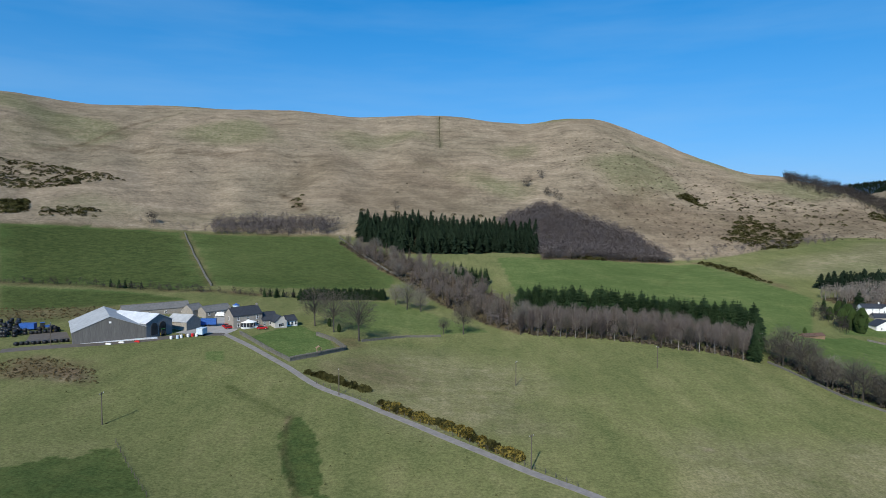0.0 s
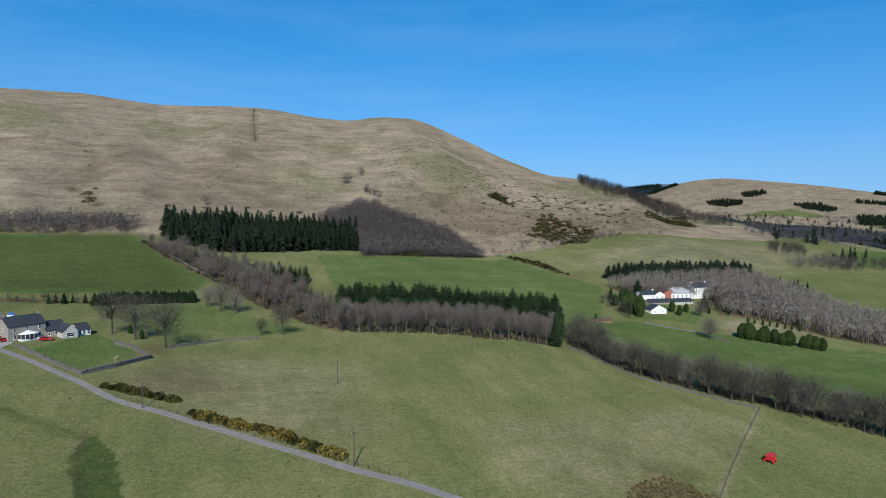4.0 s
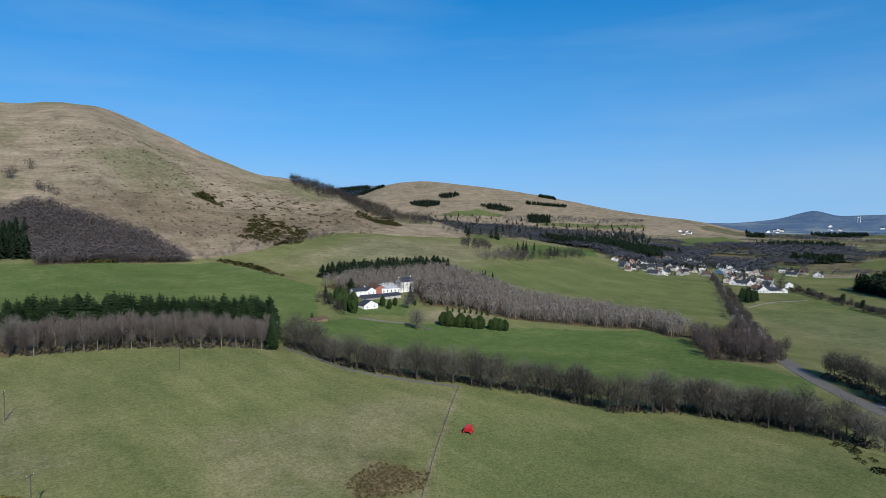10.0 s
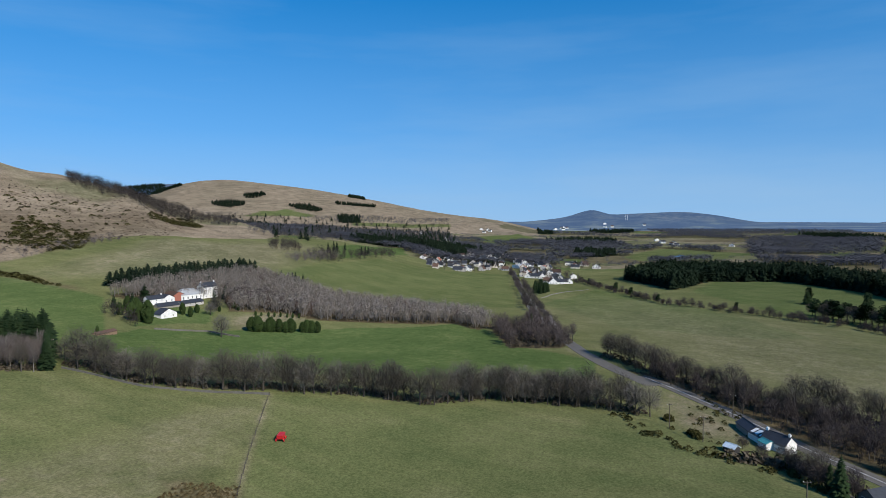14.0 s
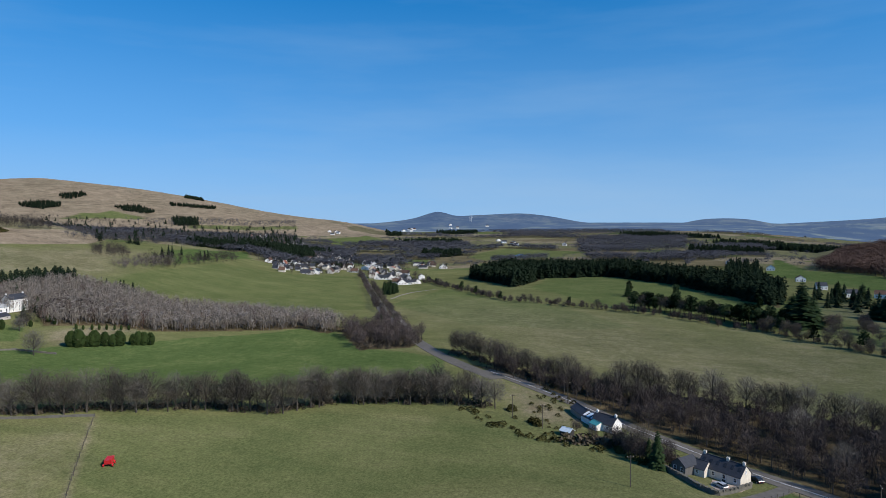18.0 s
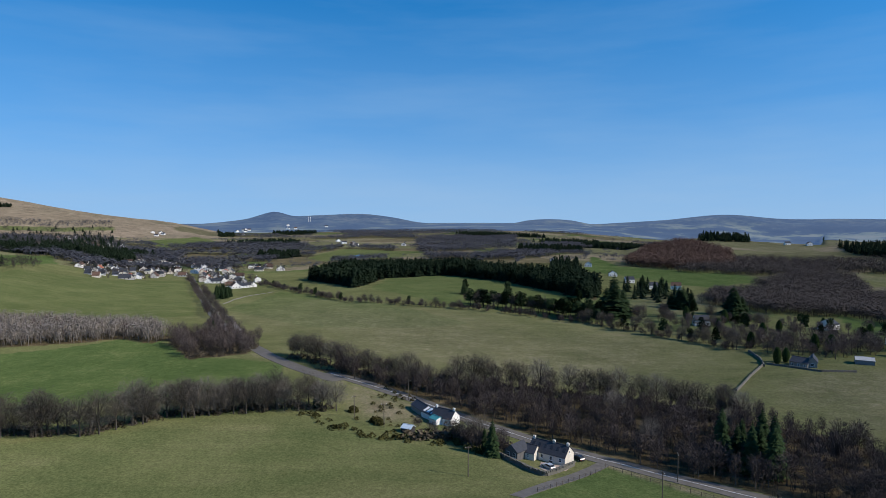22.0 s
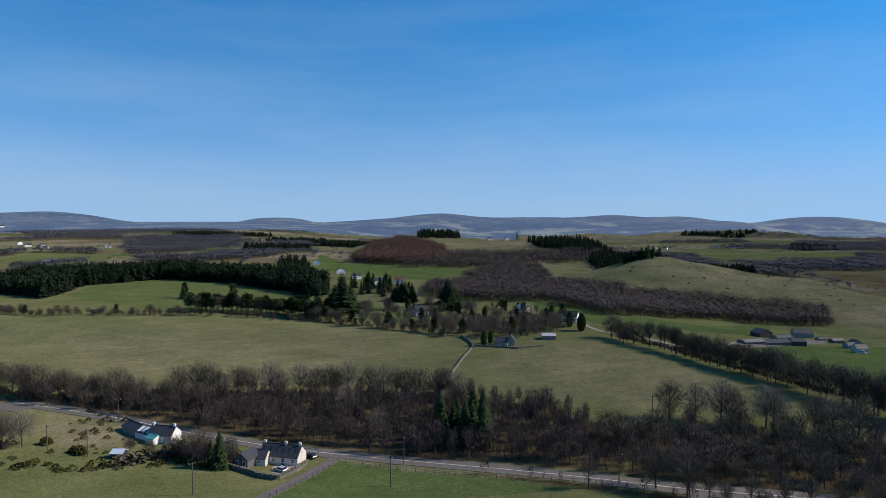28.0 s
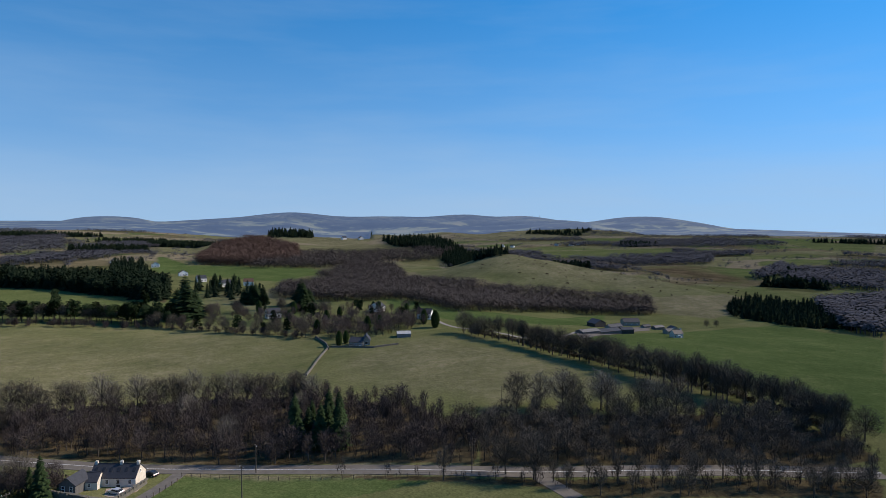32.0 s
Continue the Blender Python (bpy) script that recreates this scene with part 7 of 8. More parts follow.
for p, kind, h in (((188.9, -11.3), "spruce", 12), ((193.2, -9.1), "spruce", 8), ((230.5, 52.2), "spruce", 9), ((326.4, -238.1), "cypress", 12), ((470.7, -120.4), "spruce", 27), ((488.8, -118.6), "spruce", 22), ((483.8, -130.0), "spruce", 20), ((450.5, -201.9), "spruce", 22), ((451.8, -207.1), "spruce", 18), ((522.8, -190.7), "spruce", 17), ((530.0, -188.8), "spruce", 15), ((622.2, -9.6), "pine", 14), ((581.5, -48.7), "pine", 15), ((535.8, -106.5), "pine", 13), ((508.1, -185.1), "spruce", 17), ((516.8, -178.5), "spruce", 15), ((609.9, -8.4), "spruce", 14), ((503.7, -190.7), "spruce", 16), ((-47.6, 281.7), "cypress", 4), ((-41.9, 272.5), "cypress", 4), ((320.4, -165.2), "cypress", 9), ((322.8, -170.9), "cypress", 8), ((225.2, 322.7), "cypress", 9), ((221.2, 332.6), "cypress", 11), ((224.1, 321.6), "cypress", 14), ((223.2, 327.8), "cypress", 12), ((257.8, 328.1), "cypress", 7), ((257.6, 335.3), "cypress", 8), ((288.4, 342.7), "spruce", 12), ((181.6, 300.7), "cypress", 4), ((237.4, 355.6), "spruce", 12), ((257.6, 372.5), "spruce", 13), ((297.6, 388.3), "spruce", 12), ((305.8, 389.3), "spruce", 12), ((319.8, 385.0), "spruce", 12)):
    plant(kind, *p, h, wide=(1.9 if h > 17 else 1.5) if kind == "spruce" and h > 12 else 1.0)
for p, kind, h in (((232.0, 365.9), "spruce", 9), ((223.8, 347.4), "cypress", 8), ((229.7, 340.8), "cypress", 12), ((228.8, 332.8), "spruce", 13), ((236.3, 358.9), "cypress", 9), ((268.6, 335.5), "cypress", 6), ((283.9, 332.3), "cypress", 4), ((298.3, 335.4), "cypress", 5), ((295.8, 327.7), "cypress", 4), ((303.0, 345.1), "spruce", 9), ((314.1, 351.2), "spruce", 10), ((309.1, 355.3), "spruce", 11), ((283.9, 335.4), "broad", 11), ((272.8, 327.7), "broad_pale", 9), ((291.6, 392.9), "spruce", 11), ((283.0, 392.4), "spruce", 12), ((275.6, 389.5), "spruce", 11), ((197.1, -5.0), "broad_red", 8), ((203.7, 1.0), "cypress", 4), ((207.6, 3.6), "cypress", 3), ((203.3, -11.4), "cypress", 4), ((200.0, -14.7), "broad_red", 7), ((213.7, 13.5), "broad_red", 5)):
    plant(kind, *p, h, wide=1.2)
plant_line([(263.9, 281.8), (279.0, 269.6), (293.8, 256.3)], 3.2, ["cypress"], 6, 10.5, "row of cypresses", 1.4, wide=1.5)
plant_line([(314.3, 290.5), (292.9, 312.8)], 4.0, ["cypress"], 3, 4, "clipped hedge line", 0.3)
plant_line([(-72.9, 340.6), (-54.3, 353.9), (-28.7, 364.4)], 1.9, ["spruce"], 6, 7.5, "young spruce shelter belt", 0.5, 2, 3, wide=1.7)
plant_line([(-94.0, 340.9), (-79.2, 343.7)], 3.0, ["spruce"], 5, 8, "young spruce shelter belt", 1.5)
plant_line([(-179.5, 346.2), (-162.0, 345.2)], 3.2, ["spruce"], 4, 6.5, "young spruce shelter belt", 1.5)
# the strip wood: larch and bare trees before spruces
STRIP_FRONT = [(42.2, 294.2), (83.9, 275.6), (108.9, 256.3), (126.6, 242.1)]
plant_line(STRIP_FRONT, 4.2, ["tall_grey", "tall_grey", "tall", "birch"], 9, 13.5, "strip wood by the pasture", 1.2)
STRIP_MID = [(x * k, y * k) for k in (1.025, 1.05, 1.075) for x, y in along(STRIP_FRONT, 3.4, 1.6, tree_rng)]
joined_wood("strip_wood", "crowded leafless trees inside the strip wood", STRIP_MID, ["tall", "birch"], 10, 13.5, 301, (PALE_BARK, TWIG_STRIP))
plant_line([(x * 1.035, y * 1.035) for x, y in STRIP_FRONT], 26, ["larch"], 11, 13, "strip wood by the pasture", 2.0)
plant_line([(x * 1.11, y * 1.11) for x, y in STRIP_FRONT], 2.7, ["spruce"], 13, 18, "strip wood by the pasture", 1.6, 3, 7, wide=1.45)
plant_line([(126.9, 243.6), (141.0, 266.9)], 4, ["spruce"], 12, 15, "strip wood by the pasture", 0.5)
# the belt below the manor field
plant_line([(136.5, 242.9), (143.9, 211.4), (156.7, 190.0), (168.4, 170.9), (190.2, 143.8), (194.8, 118.4), (216.0, 101.0), (222.9, 80.1), (226.5, 63.7)], 4.6, ["broad", "lone", "broad", "broad", "broad_pale"], 12, 17.5, "tree belt below the manor", 2.2)
joined_wood("belt_wood", "leafless trees crowding behind the belt", [(x * 1.035, y * 1.035) for x, y in along([(136.5, 242.9), (143.9, 211.4), (168.4, 170.9), (190.2, 143.8), (194.8, 118.4), (216.0, 101.0), (226.5, 63.7)], 8.0, 2.5, tree_rng)], ["broad"], 8, 13, 303, (BARK, TWIG))
plant_line([(215.3, 94.2), (227.0, 80.6), (228.6, 62.8), (224.9, 46.5)], 6.0, ["broad", "broad_pale"], 10, 14, "tree belt below the manor", 2.0, 2, 9)
# burn wood
BURN = [(-85.5, 543.7), (-50.4, 511.0), (-3.6, 456.4), (35.6, 384.8), (48.1, 325.5), (40.3, 294.4), (29.0, 312.2), (3.7, 356.2), (-18.1, 408.7), (-55.8, 477.7)]
joined_wood("burn_wood", "leafless trees crowding the burn", scatter(BURN, 9.0, 21, 0.85), ["broad", "tall", "tall"], 9, 14, 305, (BARK, TWIG_BURN))
plant_patch(BURN, 14.0, ["larch", "larch", "broad_pale"], 9, 14, "burn-side wood", 20)
plant_patch([(9.8, 408.3), (33.0, 396.4), (35.5, 417.1), (12.3, 430.6)], 5.0, ["spruce"], 10, 13, "burn-side wood", 22)
# roadside trees
plant_line([(328.2, 87.7), (307.6, 64.6), (282.0, 33.3), (265.0, 7.6), (257.4, -10.2)], 7.0, ["broad"], 12, 16, "roadside trees", 2.0)
plant_line([(278.9, -1.5), (272.2, -30.1), (262.4, -68.6), (247.4, -99.9), (232.0, -108.7)], 6.0, ["broad", "broad", "broad_pale"], 13, 17, "wood edge trees", 2.5)
plant_line([(170.4, -164.5), (157.1, -175.2), (141.5, -191.8), (125.9, -200.2)], 7.0, ["broad", "broad", "broad_pale"], 14, 18, "wood edge trees", 2.0)
plant_line([(299.5, -242.5), (268.0, -251.4), (226.1, -247.2), (206.1, -250.5), (162.7, -244.7), (127.7, -242.7), (103.9, -238.3), (83.3, -228.2)], 5.0, ["broad", "tall", "tall", "broad"], 13, 17.5, "tree row by the south farm", 1.5)
plant_line([(256.1, -251.4), (222.3, -247.3), (158.2, -238.0), (123.6, -235.1)], 7.5, ["tall", "broad"], 13, 17, "tree row by the south farm", 2.0)
plant_line([(148.8, -236.1), (123.6, -235.1), (101.0, -231.7), (75.0, -228.1)], 6.0, ["tall", "broad"], 13, 17, "tree row by the south farm", 3.0)
plant_patch([(185.5, -78.4), (171.0, -91.8), (189.3, -101.7), (201.1, -86.0)], 5.5, ["spruce"], 13, 17, "spruces in the road wood", 23)
ROAD_WOOD = [(297.8, 69.3), (257.0, 20.1), (223.8, -16.6), (199.9, -44.4), (175.8, -71.1), (143.3, -107.5), (136.5, -113.9), (160.3, -136.2), (208.1, -132.3), (243.7, -98.4), (261.9, -53.2), (272.6, -1.4), (296.4, 53.4)]
joined_wood("birch_wood", "dense leafless birch wood beside the road", scatter(ROAD_WOOD, 6.2, 24, 0.9), ["birch", "tall", "broad", "broad"], 7, 11.5, 307, (BARK, TWIG_RED))
plant_patch(ROAD_WOOD, 26.0, ["broad_pale", "birch"], 10, 13, "birch wood beside the road", 240)
NEAR_BANK = [(156.9, -77.1), (127.8, -108.6), (112.9, -126.3), (87.5, -167.5), (63.3, -201.8), (59.2, -189.3), (100.0, -124.6), (114.2, -116.8), (141.1, -89.6)]
joined_wood("bank_wood", "leafless trees on the near road bank", scatter(NEAR_BANK, 6.0, 25, 0.85), ["birch", "tall", "broad"], 7, 11, 309, (BARK, TWIG))
FAR_BANK = [(134.5, -114.3), (110.2, -147.2), (77.2, -196.3), (68.5, -217.8), (82.2, -229.9), (116.1, -221.1), (133.6, -194.4), (165.5, -154.1), (160.3, -136.2)]
joined_wood("bank_wood", "dark leafless wood on the far road bank", scatter(FAR_BANK, 5.8, 26, 0.9), ["tall", "broad", "broad"], 7, 11, 311, (BARK, TWIG))
joined_wood("garden_thicket", "dark leafless thicket between the cottages", along([(206.4, 3.6), (196.5, -5.8), (188.6, -14.7), (200.8, -7.7), (207.9, 1.0)], 3.0, 2.0, tree_rng), ["broad", "tall"], 4, 8.5, 323, (BARK, TWIG_RED))
# avenue to the village
plant_line([(420.7, 161.8), (507.3, 205.5), (665.0, 281.1), (825.4, 358.5)], 13.0, ["broad", "broad_red"], 7, 10, "avenue trees", 2.0)
plant_line([(417.1, 153.0), (511.5, 199.4), (670.6, 275.9)], 13.0, ["broad", "broad_red"], 7, 10, "avenue trees", 2.0)
AVENUE_CLUMP = [(376.6, 178.2), (425.2, 163.5), (355.0, 112.5), (332.1, 113.0), (319.5, 139.1)]
joined_wood("road_clump", "leafless clump of trees at the road bend", scatter(AVENUE_CLUMP, 8.5, 27), ["broad", "tall"], 9, 13, 313, (BARK, TWIG_RED))
plant_patch([(585.2, 228.3), (594.8, 216.2), (665.6, 243.4), (652.8, 254.8)], 6, ["spruce"], 9, 12, "spruces at the village edge", 28)
plant("spruce", *(392.6, 154.9), 11)
# pines along the golf course
plant_line([(526.9, -12.9), (511.8, -32.4), (491.2, -63.9), (443.1, -103.1)], 4.2, ["pine", "pine", "pine", "broad"], 10, 16, "pines on the golf course", 2.5, 2, 14, wide=1.25)
plant_line([(751.6, 236.6), (559.9, 99.2), (532.8, 31.5), (498.8, -25.1)], 12.0, ["broad", "broad", "pine"], 6, 10, "hedgerow trees", 4.0)
plant_line([(449.9, -91.8), (388.5, -140.6), (351.4, -164.4)], 6.5, ["broad", "broad", "pine"], 8, 13, "hedgerow trees", 4.0)
# great conifers on the golf course
for p, h, w in (((503.4, -128.1), 30, 1.7), ((512.7, -184.3), 19, 2.2), ((477.7, -212.1), 23, 2.0), ((618.0, -204.0), 17, 2.0), ((622.0, -186.0), 18, 2.0)):
    plant("spruce", *p, h, "great conifers by the golf course", "tall broad dark spruce standing among fairways", w)
# lodge wood
LODGE_WOOD = [(491.2, -113.3), (426.6, -146.2), (336.2, -173.4), (322.8, -201.2), (338.1, -241.9), (387.7, -266.9), (452.4, -213.7), (485.6, -171.1), (510.0, -126.0)]
plant_patch(LODGE_WOOD, 19.0, ["broad_red", "cypress", "pine", "broad"], 8, 13, "lodge garden wood", 29)
joined_wood("lodge_wood", "dark leafless wood round the lodge", [p for p in scatter(LODGE_WOOD, 8.0, 290) if math.hypot(*p) < 430 or int(p[0] * 7) % 4 == 0], ["broad", "broad", "tall"], 7, 12, 317, (BARK, TWIG_RED))
stand("undergrowth", "scrub and shrubs round the lodge gardens", "undergrowth", [p for p in scatter(LODGE_WOOD, 5.5, 292) if math.hypot(*p) < 430], "bare", WOOD_MIX, 2, 5.5, 292, 1.4)
joined_wood("hedgerow", "overgrown hedge along the old railway bank", along([(751.6, 236.6), (559.9, 99.2), (526.2, 31.1), (495.6, -24.9), (447.4, -91.3), (384.1, -139.0), (348.3, -162.9)], 2.6, 5.0, tree_rng), ["broad"], 3.5, 7, 319, (BARK, TWIG_RED))
joined_wood("golf_trees", "leafless trees between the fairways", scatter([(475.8, -97.2), (408.8, -148.0), (381.3, -178.3), (425.2, -198.8), (488.0, -156.8)], 16, 291), ["broad", "tall"], 6, 11, 321, (BARK, TWIG))
# village trees
for i, (x, y) in enumerate(village_spots):
    plant(["larch", "cypress", "spruce"][i % 3], x + 9, y + 7, tree_rng.uniform(7, 12), "village trees") if i % 3 == 0 else None
stand("village_trees", "leafless garden trees among village houses", "wood", [(x + tree_rng.uniform(-12, 12), y + tree_rng.choice([-9, 9]) + tree_rng.uniform(-5, 5)) for x, y in village_spots for _ in range(2)], "bare", WOOD_GORGE, 6, 11, 315, 1.2)
stand("village_conifers", "dark garden conifers among village houses", "wood", [(x * k + tree_rng.uniform(-9, 9), y * k + tree_rng.uniform(-4, 4)) for x, y in village_spots for k in (1.016,) if tree_rng.random() < 0.45], "pine", WOOD_SPRUCE, 6, 12, 3151, 1.2)

# gorse along the track
GORSE_VARIANTS = [(bush(i).mesh("foliage", GORSE), bush(i + 30).mesh("blossom", GORSE_FLOWER)) for i in range(3)]


def gorse(x, y, h, bloom):
    t = thing("gorse_bush", "rounded gorse bush with yellow flowers" if bloom else "dense olive-green gorse bush", "bush", pose(x, y, ground_z(x, y) - 0.1, 0, 0, tree_rng.uniform(0, 360)) @ Matrix.Scale(h / 1.8, 4), "gorse bushes by the farm track")
    a, b = GORSE_VARIANTS[tree_rng.randrange(3)]
    part("foliage", a, None, t)
    if bloom:
        o = part("blossom", b, None, t)
        o.scale = (1.0, 1.0, 1.03)


for line, bloom in (([(-40.7, 201.8), (-32.2, 197.3), (-21.1, 191.3)], False), ([(-15.6, 181.5), (-4.5, 172.5), (4.9, 165.7), (13.1, 154.9), (20.3, 147.4)], True)):
    for x, y in along(line, 1.7, 0.6, tree_rng):
        gorse(x * 1.012, y * 1.012, tree_rng.uniform(1.4, 2.3), bloom and tree_rng.random() < 0.75)
for p in ((217.1, 28.4), (214.5, 26.9), (227.3, 38.0), (191.2, -7.3), (198.8, -0.7)):
    gorse(*p, tree_rng.uniform(1.5, 2.6), False)
# ---- far woods and scrub ----
BIRCH_SLOPE = [(59.7, 620.5), (117.4, 677.8), (143.3, 660.2), (193.7, 623.7), (217.4, 558.5), (152.3, 536.7), (87.9, 505.0), (95.0, 583.2)]
stand("birch_wood", "leafless purple-brown birch wood on the hill foot", "wood", scatter(BIRCH_SLOPE, 4.0, 31), "bare", WOOD_PURPLE, 9, 14, 31, 1.4)
SPRUCE_BLOCK = [(-70.8, 563.8), (-22.3, 503.0), (87.3, 529.4), (96.5, 592.8), (33.5, 603.2), (-18.5, 604.5), (-70.6, 605.8)]
stand("spruce_plantation", "dark spruce plantation below the hill", "wood", [p for p in scatter(SPRUCE_BLOCK, 4.6, 32, 0.9) if math.hypot(p[0] + 17.0, (p[1] - 545.0) * 0.3) > 7], "conifer", WOOD_SPRUCE, 10, 19, 32, 1.25)
stand("bare_wood", "strip of leafless trees along the hill foot", "wood", scatter([(-195.3, 549.9), (-92.6, 572.5), (-91.1, 597.0), (-155.8, 597.8), (-202.3, 577.2)], 5.0, 33), "bare", WOOD_PURPLE, 10, 15, 33, 1.3)
stand("bare_wood", "leafless scrub along the field tops", "wood", scatter([(-260.9, 548.1), (-198.0, 557.3), (-201.1, 573.6), (-261.2, 559.5)], 9.0, 34), "bare", WOOD_PURPLE, 4, 8, 34)
stand("bare_wood", "scattered leafless trees in the burn wood", "wood", scatter(BURN, 8.0, 35, 0.8), "bare", WOOD_PURPLE, 6, 11, 35)
stand("bare_wood", "undergrowth of the strip wood", "wood", scatter([(44.1, 298.1), (85.1, 279.5), (128.3, 245.4), (137.9, 266.5), (90.8, 298.7), (49.0, 312.1)], 3.0, 36), "bare", WOOD_MIX, 5, 9, 36)
ASH_WOOD = [(247.1, 396.8), (275.5, 404.8), (353.9, 407.0), (390.4, 395.4), (385.9, 320.8), (410.7, 265.7), (416.2, 208.0), (383.1, 177.2), (366.2, 182.8), (378.4, 207.5), (320.8, 278.5), (315.1, 302.0), (289.8, 330.0), (309.1, 355.3), (257.1, 377.7)]
stand("ash_wood", "grey leafless ash plantation behind the manor", "wood", scatter(ASH_WOOD, 4.3, 37), "fine", WOOD_GREY, 10, 13, 37, 1.25)
stand("bare_wood", "reddish leafless trees among the ash plantation", "wood", scatter(ASH_WOOD, 15.0, 38), "fine", WOOD_LARCH, 9, 13, 38)
stand("bare_wood", "brown leafless trees round the manor", "wood", scatter([(232.5, 373.3), (227.6, 340.9), (210.5, 309.3), (212.3, 324.3), (214.9, 348.5)] , 5.0, 39), "bare", WOOD_MIX, 6, 10, 39)
stand("bare_wood", "brown leafless trees beside the tower house", "wood", scatter([(294.7, 343.7), (310.3, 313.9), (324.3, 294.5), (346.7, 320.7), (326.0, 374.8)], 6.0, 40), "bare", WOOD_MIX, 8, 12, 40)
stand("spruce_plantation", "dark spruce block above the manor", "wood", scatter([(265.5, 426.2), (276.4, 406.0), (375.1, 401.1), (401.1, 419.7), (391.2, 426.0), (295.2, 433.8)], 4.6, 41), "conifer", WOOD_SPRUCE, 8, 11.5, 41, 1.7)
stand("spruce_plantation", "thin line of young spruces in the ash wood", "wood", scatter([(374.8, 393.6), (400.4, 364.0), (413.6, 374.8), (388.5, 404.3)], 6.0, 42), "conifer", WOOD_SPRUCE, 6, 9, 42)
stand("undergrowth", "brown undergrowth of the road wood", "undergrowth", scatter(ROAD_WOOD, 4.2, 43), "fine", WOOD_MIX, 2, 7, 43)
stand("undergrowth", "brown undergrowth of the far road bank", "undergrowth", scatter(FAR_BANK, 3.8, 44), "fine", WOOD_MIX, 2, 7, 44)
stand("undergrowth", "brown undergrowth of the near road bank", "undergrowth", scatter(NEAR_BANK, 3.8, 45), "fine", WOOD_MIX, 2, 6, 45)
stand("undergrowth", "scrub under the avenue trees", "undergrowth", scatter(AVENUE_CLUMP, 4.0, 46), "bare", WOOD_MIX, 2, 5, 46)
for line, w, s in (([(139.5, 248.1), (146.8, 215.6), (171.9, 174.4), (194.2, 146.9), (198.0, 120.4), (219.5, 102.7), (229.0, 64.5)], 5.0, 47), ([(302.6, -245.0), (272.4, -255.5), (165.2, -248.4), (129.0, -245.1), (84.3, -231.1)], 4.0, 48)):
    pts = np.array(along(line, 1.4, w, tree_rng))
    stand("undergrowth", "brambles and scrub under the tree belt", "undergrowth", pts * 1.008, "fine", WOOD_MIX, 1.0, 3.6 if s == 47 else 2.0, s, 0.9)
stand("undergrowth", "rough bushes along the burn by the cottages", "undergrowth", along([(221.9, 54.1), (207.2, 38.4), (200.0, 26.1), (198.6, 12.9), (198.8, -0.7), (189.0, -10.5)], 1.8, 3.0, tree_rng), "bush", GORSE, 0.8, 2.0, 49)
stand("undergrowth", "dead brush along the strip wood's edge", "undergrowth", np.array(along(STRIP_FRONT, 1.6, 2.0, tree_rng)) * 1.012, "bare", WOOD_PURPLE, 2, 4.5, 491)
BRAMBLE = plain("brambles", (0.05, 0.042, 0.03), (0.1, 0.085, 0.06), 0.3, island=0.35)
for i, (line, w) in enumerate((([(137.5, 244.7), (144.8, 212.7), (169.8, 172.2), (191.5, 144.8), (195.5, 118.8), (217.4, 101.6), (227.8, 64.1)], 3.0), (STRIP_FRONT, 2.0), ([(322.9, 86.4), (278.3, 32.9), (254.3, -10.0)], 4.0), ([(302.6, -245.0), (272.4, -255.5), (165.2, -248.4), (129.0, -245.1), (84.3, -231.1)], 1.5), ([(275.2, -1.5), (260.0, -67.9), (229.1, -107.3)], 4.0), ([(216.8, 94.9), (228.5, 81.1), (230.1, 63.2), (226.3, 46.8)], 3.0))):
    stand("brambles", "dark bramble undergrowth at the foot of trees", "undergrowth", np.array(along(line, 0.9, w, tree_rng)) * 1.008, "bush", BRAMBLE, 1.0, 2.6, 140 + i, 0.9)
for i, poly in enumerate((BURN, AVENUE_CLUMP)):
    stand("brambles", "dark bramble undergrowth in the wood", "undergrowth", scatter(poly, 3.5, 150 + i), "bush", BRAMBLE, 0.8, 2.2, 150 + i)
stand("thicket", "dark evergreen and bramble thicket between the cottages", "undergrowth", along([(202.2, 15.8), (204.5, 0.9), (202.0, -10.2), (196.7, -15.3)], 0.7, 2.6, tree_rng), "bush", BRAMBLE, 1.2, 3.4, 160, 1.0)
stand("rough_scrub", "straw and reddish scrub on the rough bank", "scrub", scatter([(260.0, 37.1), (272.2, 26.2), (251.1, 17.2), (231.2, 9.5), (205.8, 14.1), (202.8, 25.3), (222.2, 38.0)], 3.2, 161, 0.35), "bush", GORSE, 0.5, 1.6, 161, 1.0)
stand("field_hedge", "ragged brown hedge with thorn trees along the field foot", "hedge", np.array(along([(-238.3, 344.8), (-194.2, 347.4), (-143.8, 338.9), (-108.1, 341.7), (-77.5, 343.1)], 1.6, 2.0, tree_rng)), "bare", WOOD_MIX, 1.5, 5.5, 170, 1.2)
# golf-side plantation
PLANTATION = [(801.2, 192.0), (687.9, 112.0), (789.4, 90.2), (815.8, 13.8), (723.5, -55.8), (561.7, -125.5), (630.7, -145.8), (693.7, -141.9), (884.9, -7.4), (924.9, 162.6)]
stand("spruce_plantation", "tall dark spruce plantation by the golf course", "wood", scatter(PLANTATION, 6.5, 50), "conifer", WOOD_SPRUCE, 13, 21, 50, 1.15)
stand("pine_plantation", "dark rounded pines inside the plantation", "wood", scatter(PLANTATION, 6.0, 501), "pine", WOOD_SPRUCE, 13, 20, 501, 1.1)
stand("spruce_plantation", "dark spruces among the valley houses", "wood", scatter([(775.7, -115.5), (778.3, -159.3), (878.2, -171.5), (942.3, -149.1)], 9.0, 51), "conifer", WOOD_SPRUCE, 15, 21, 51)
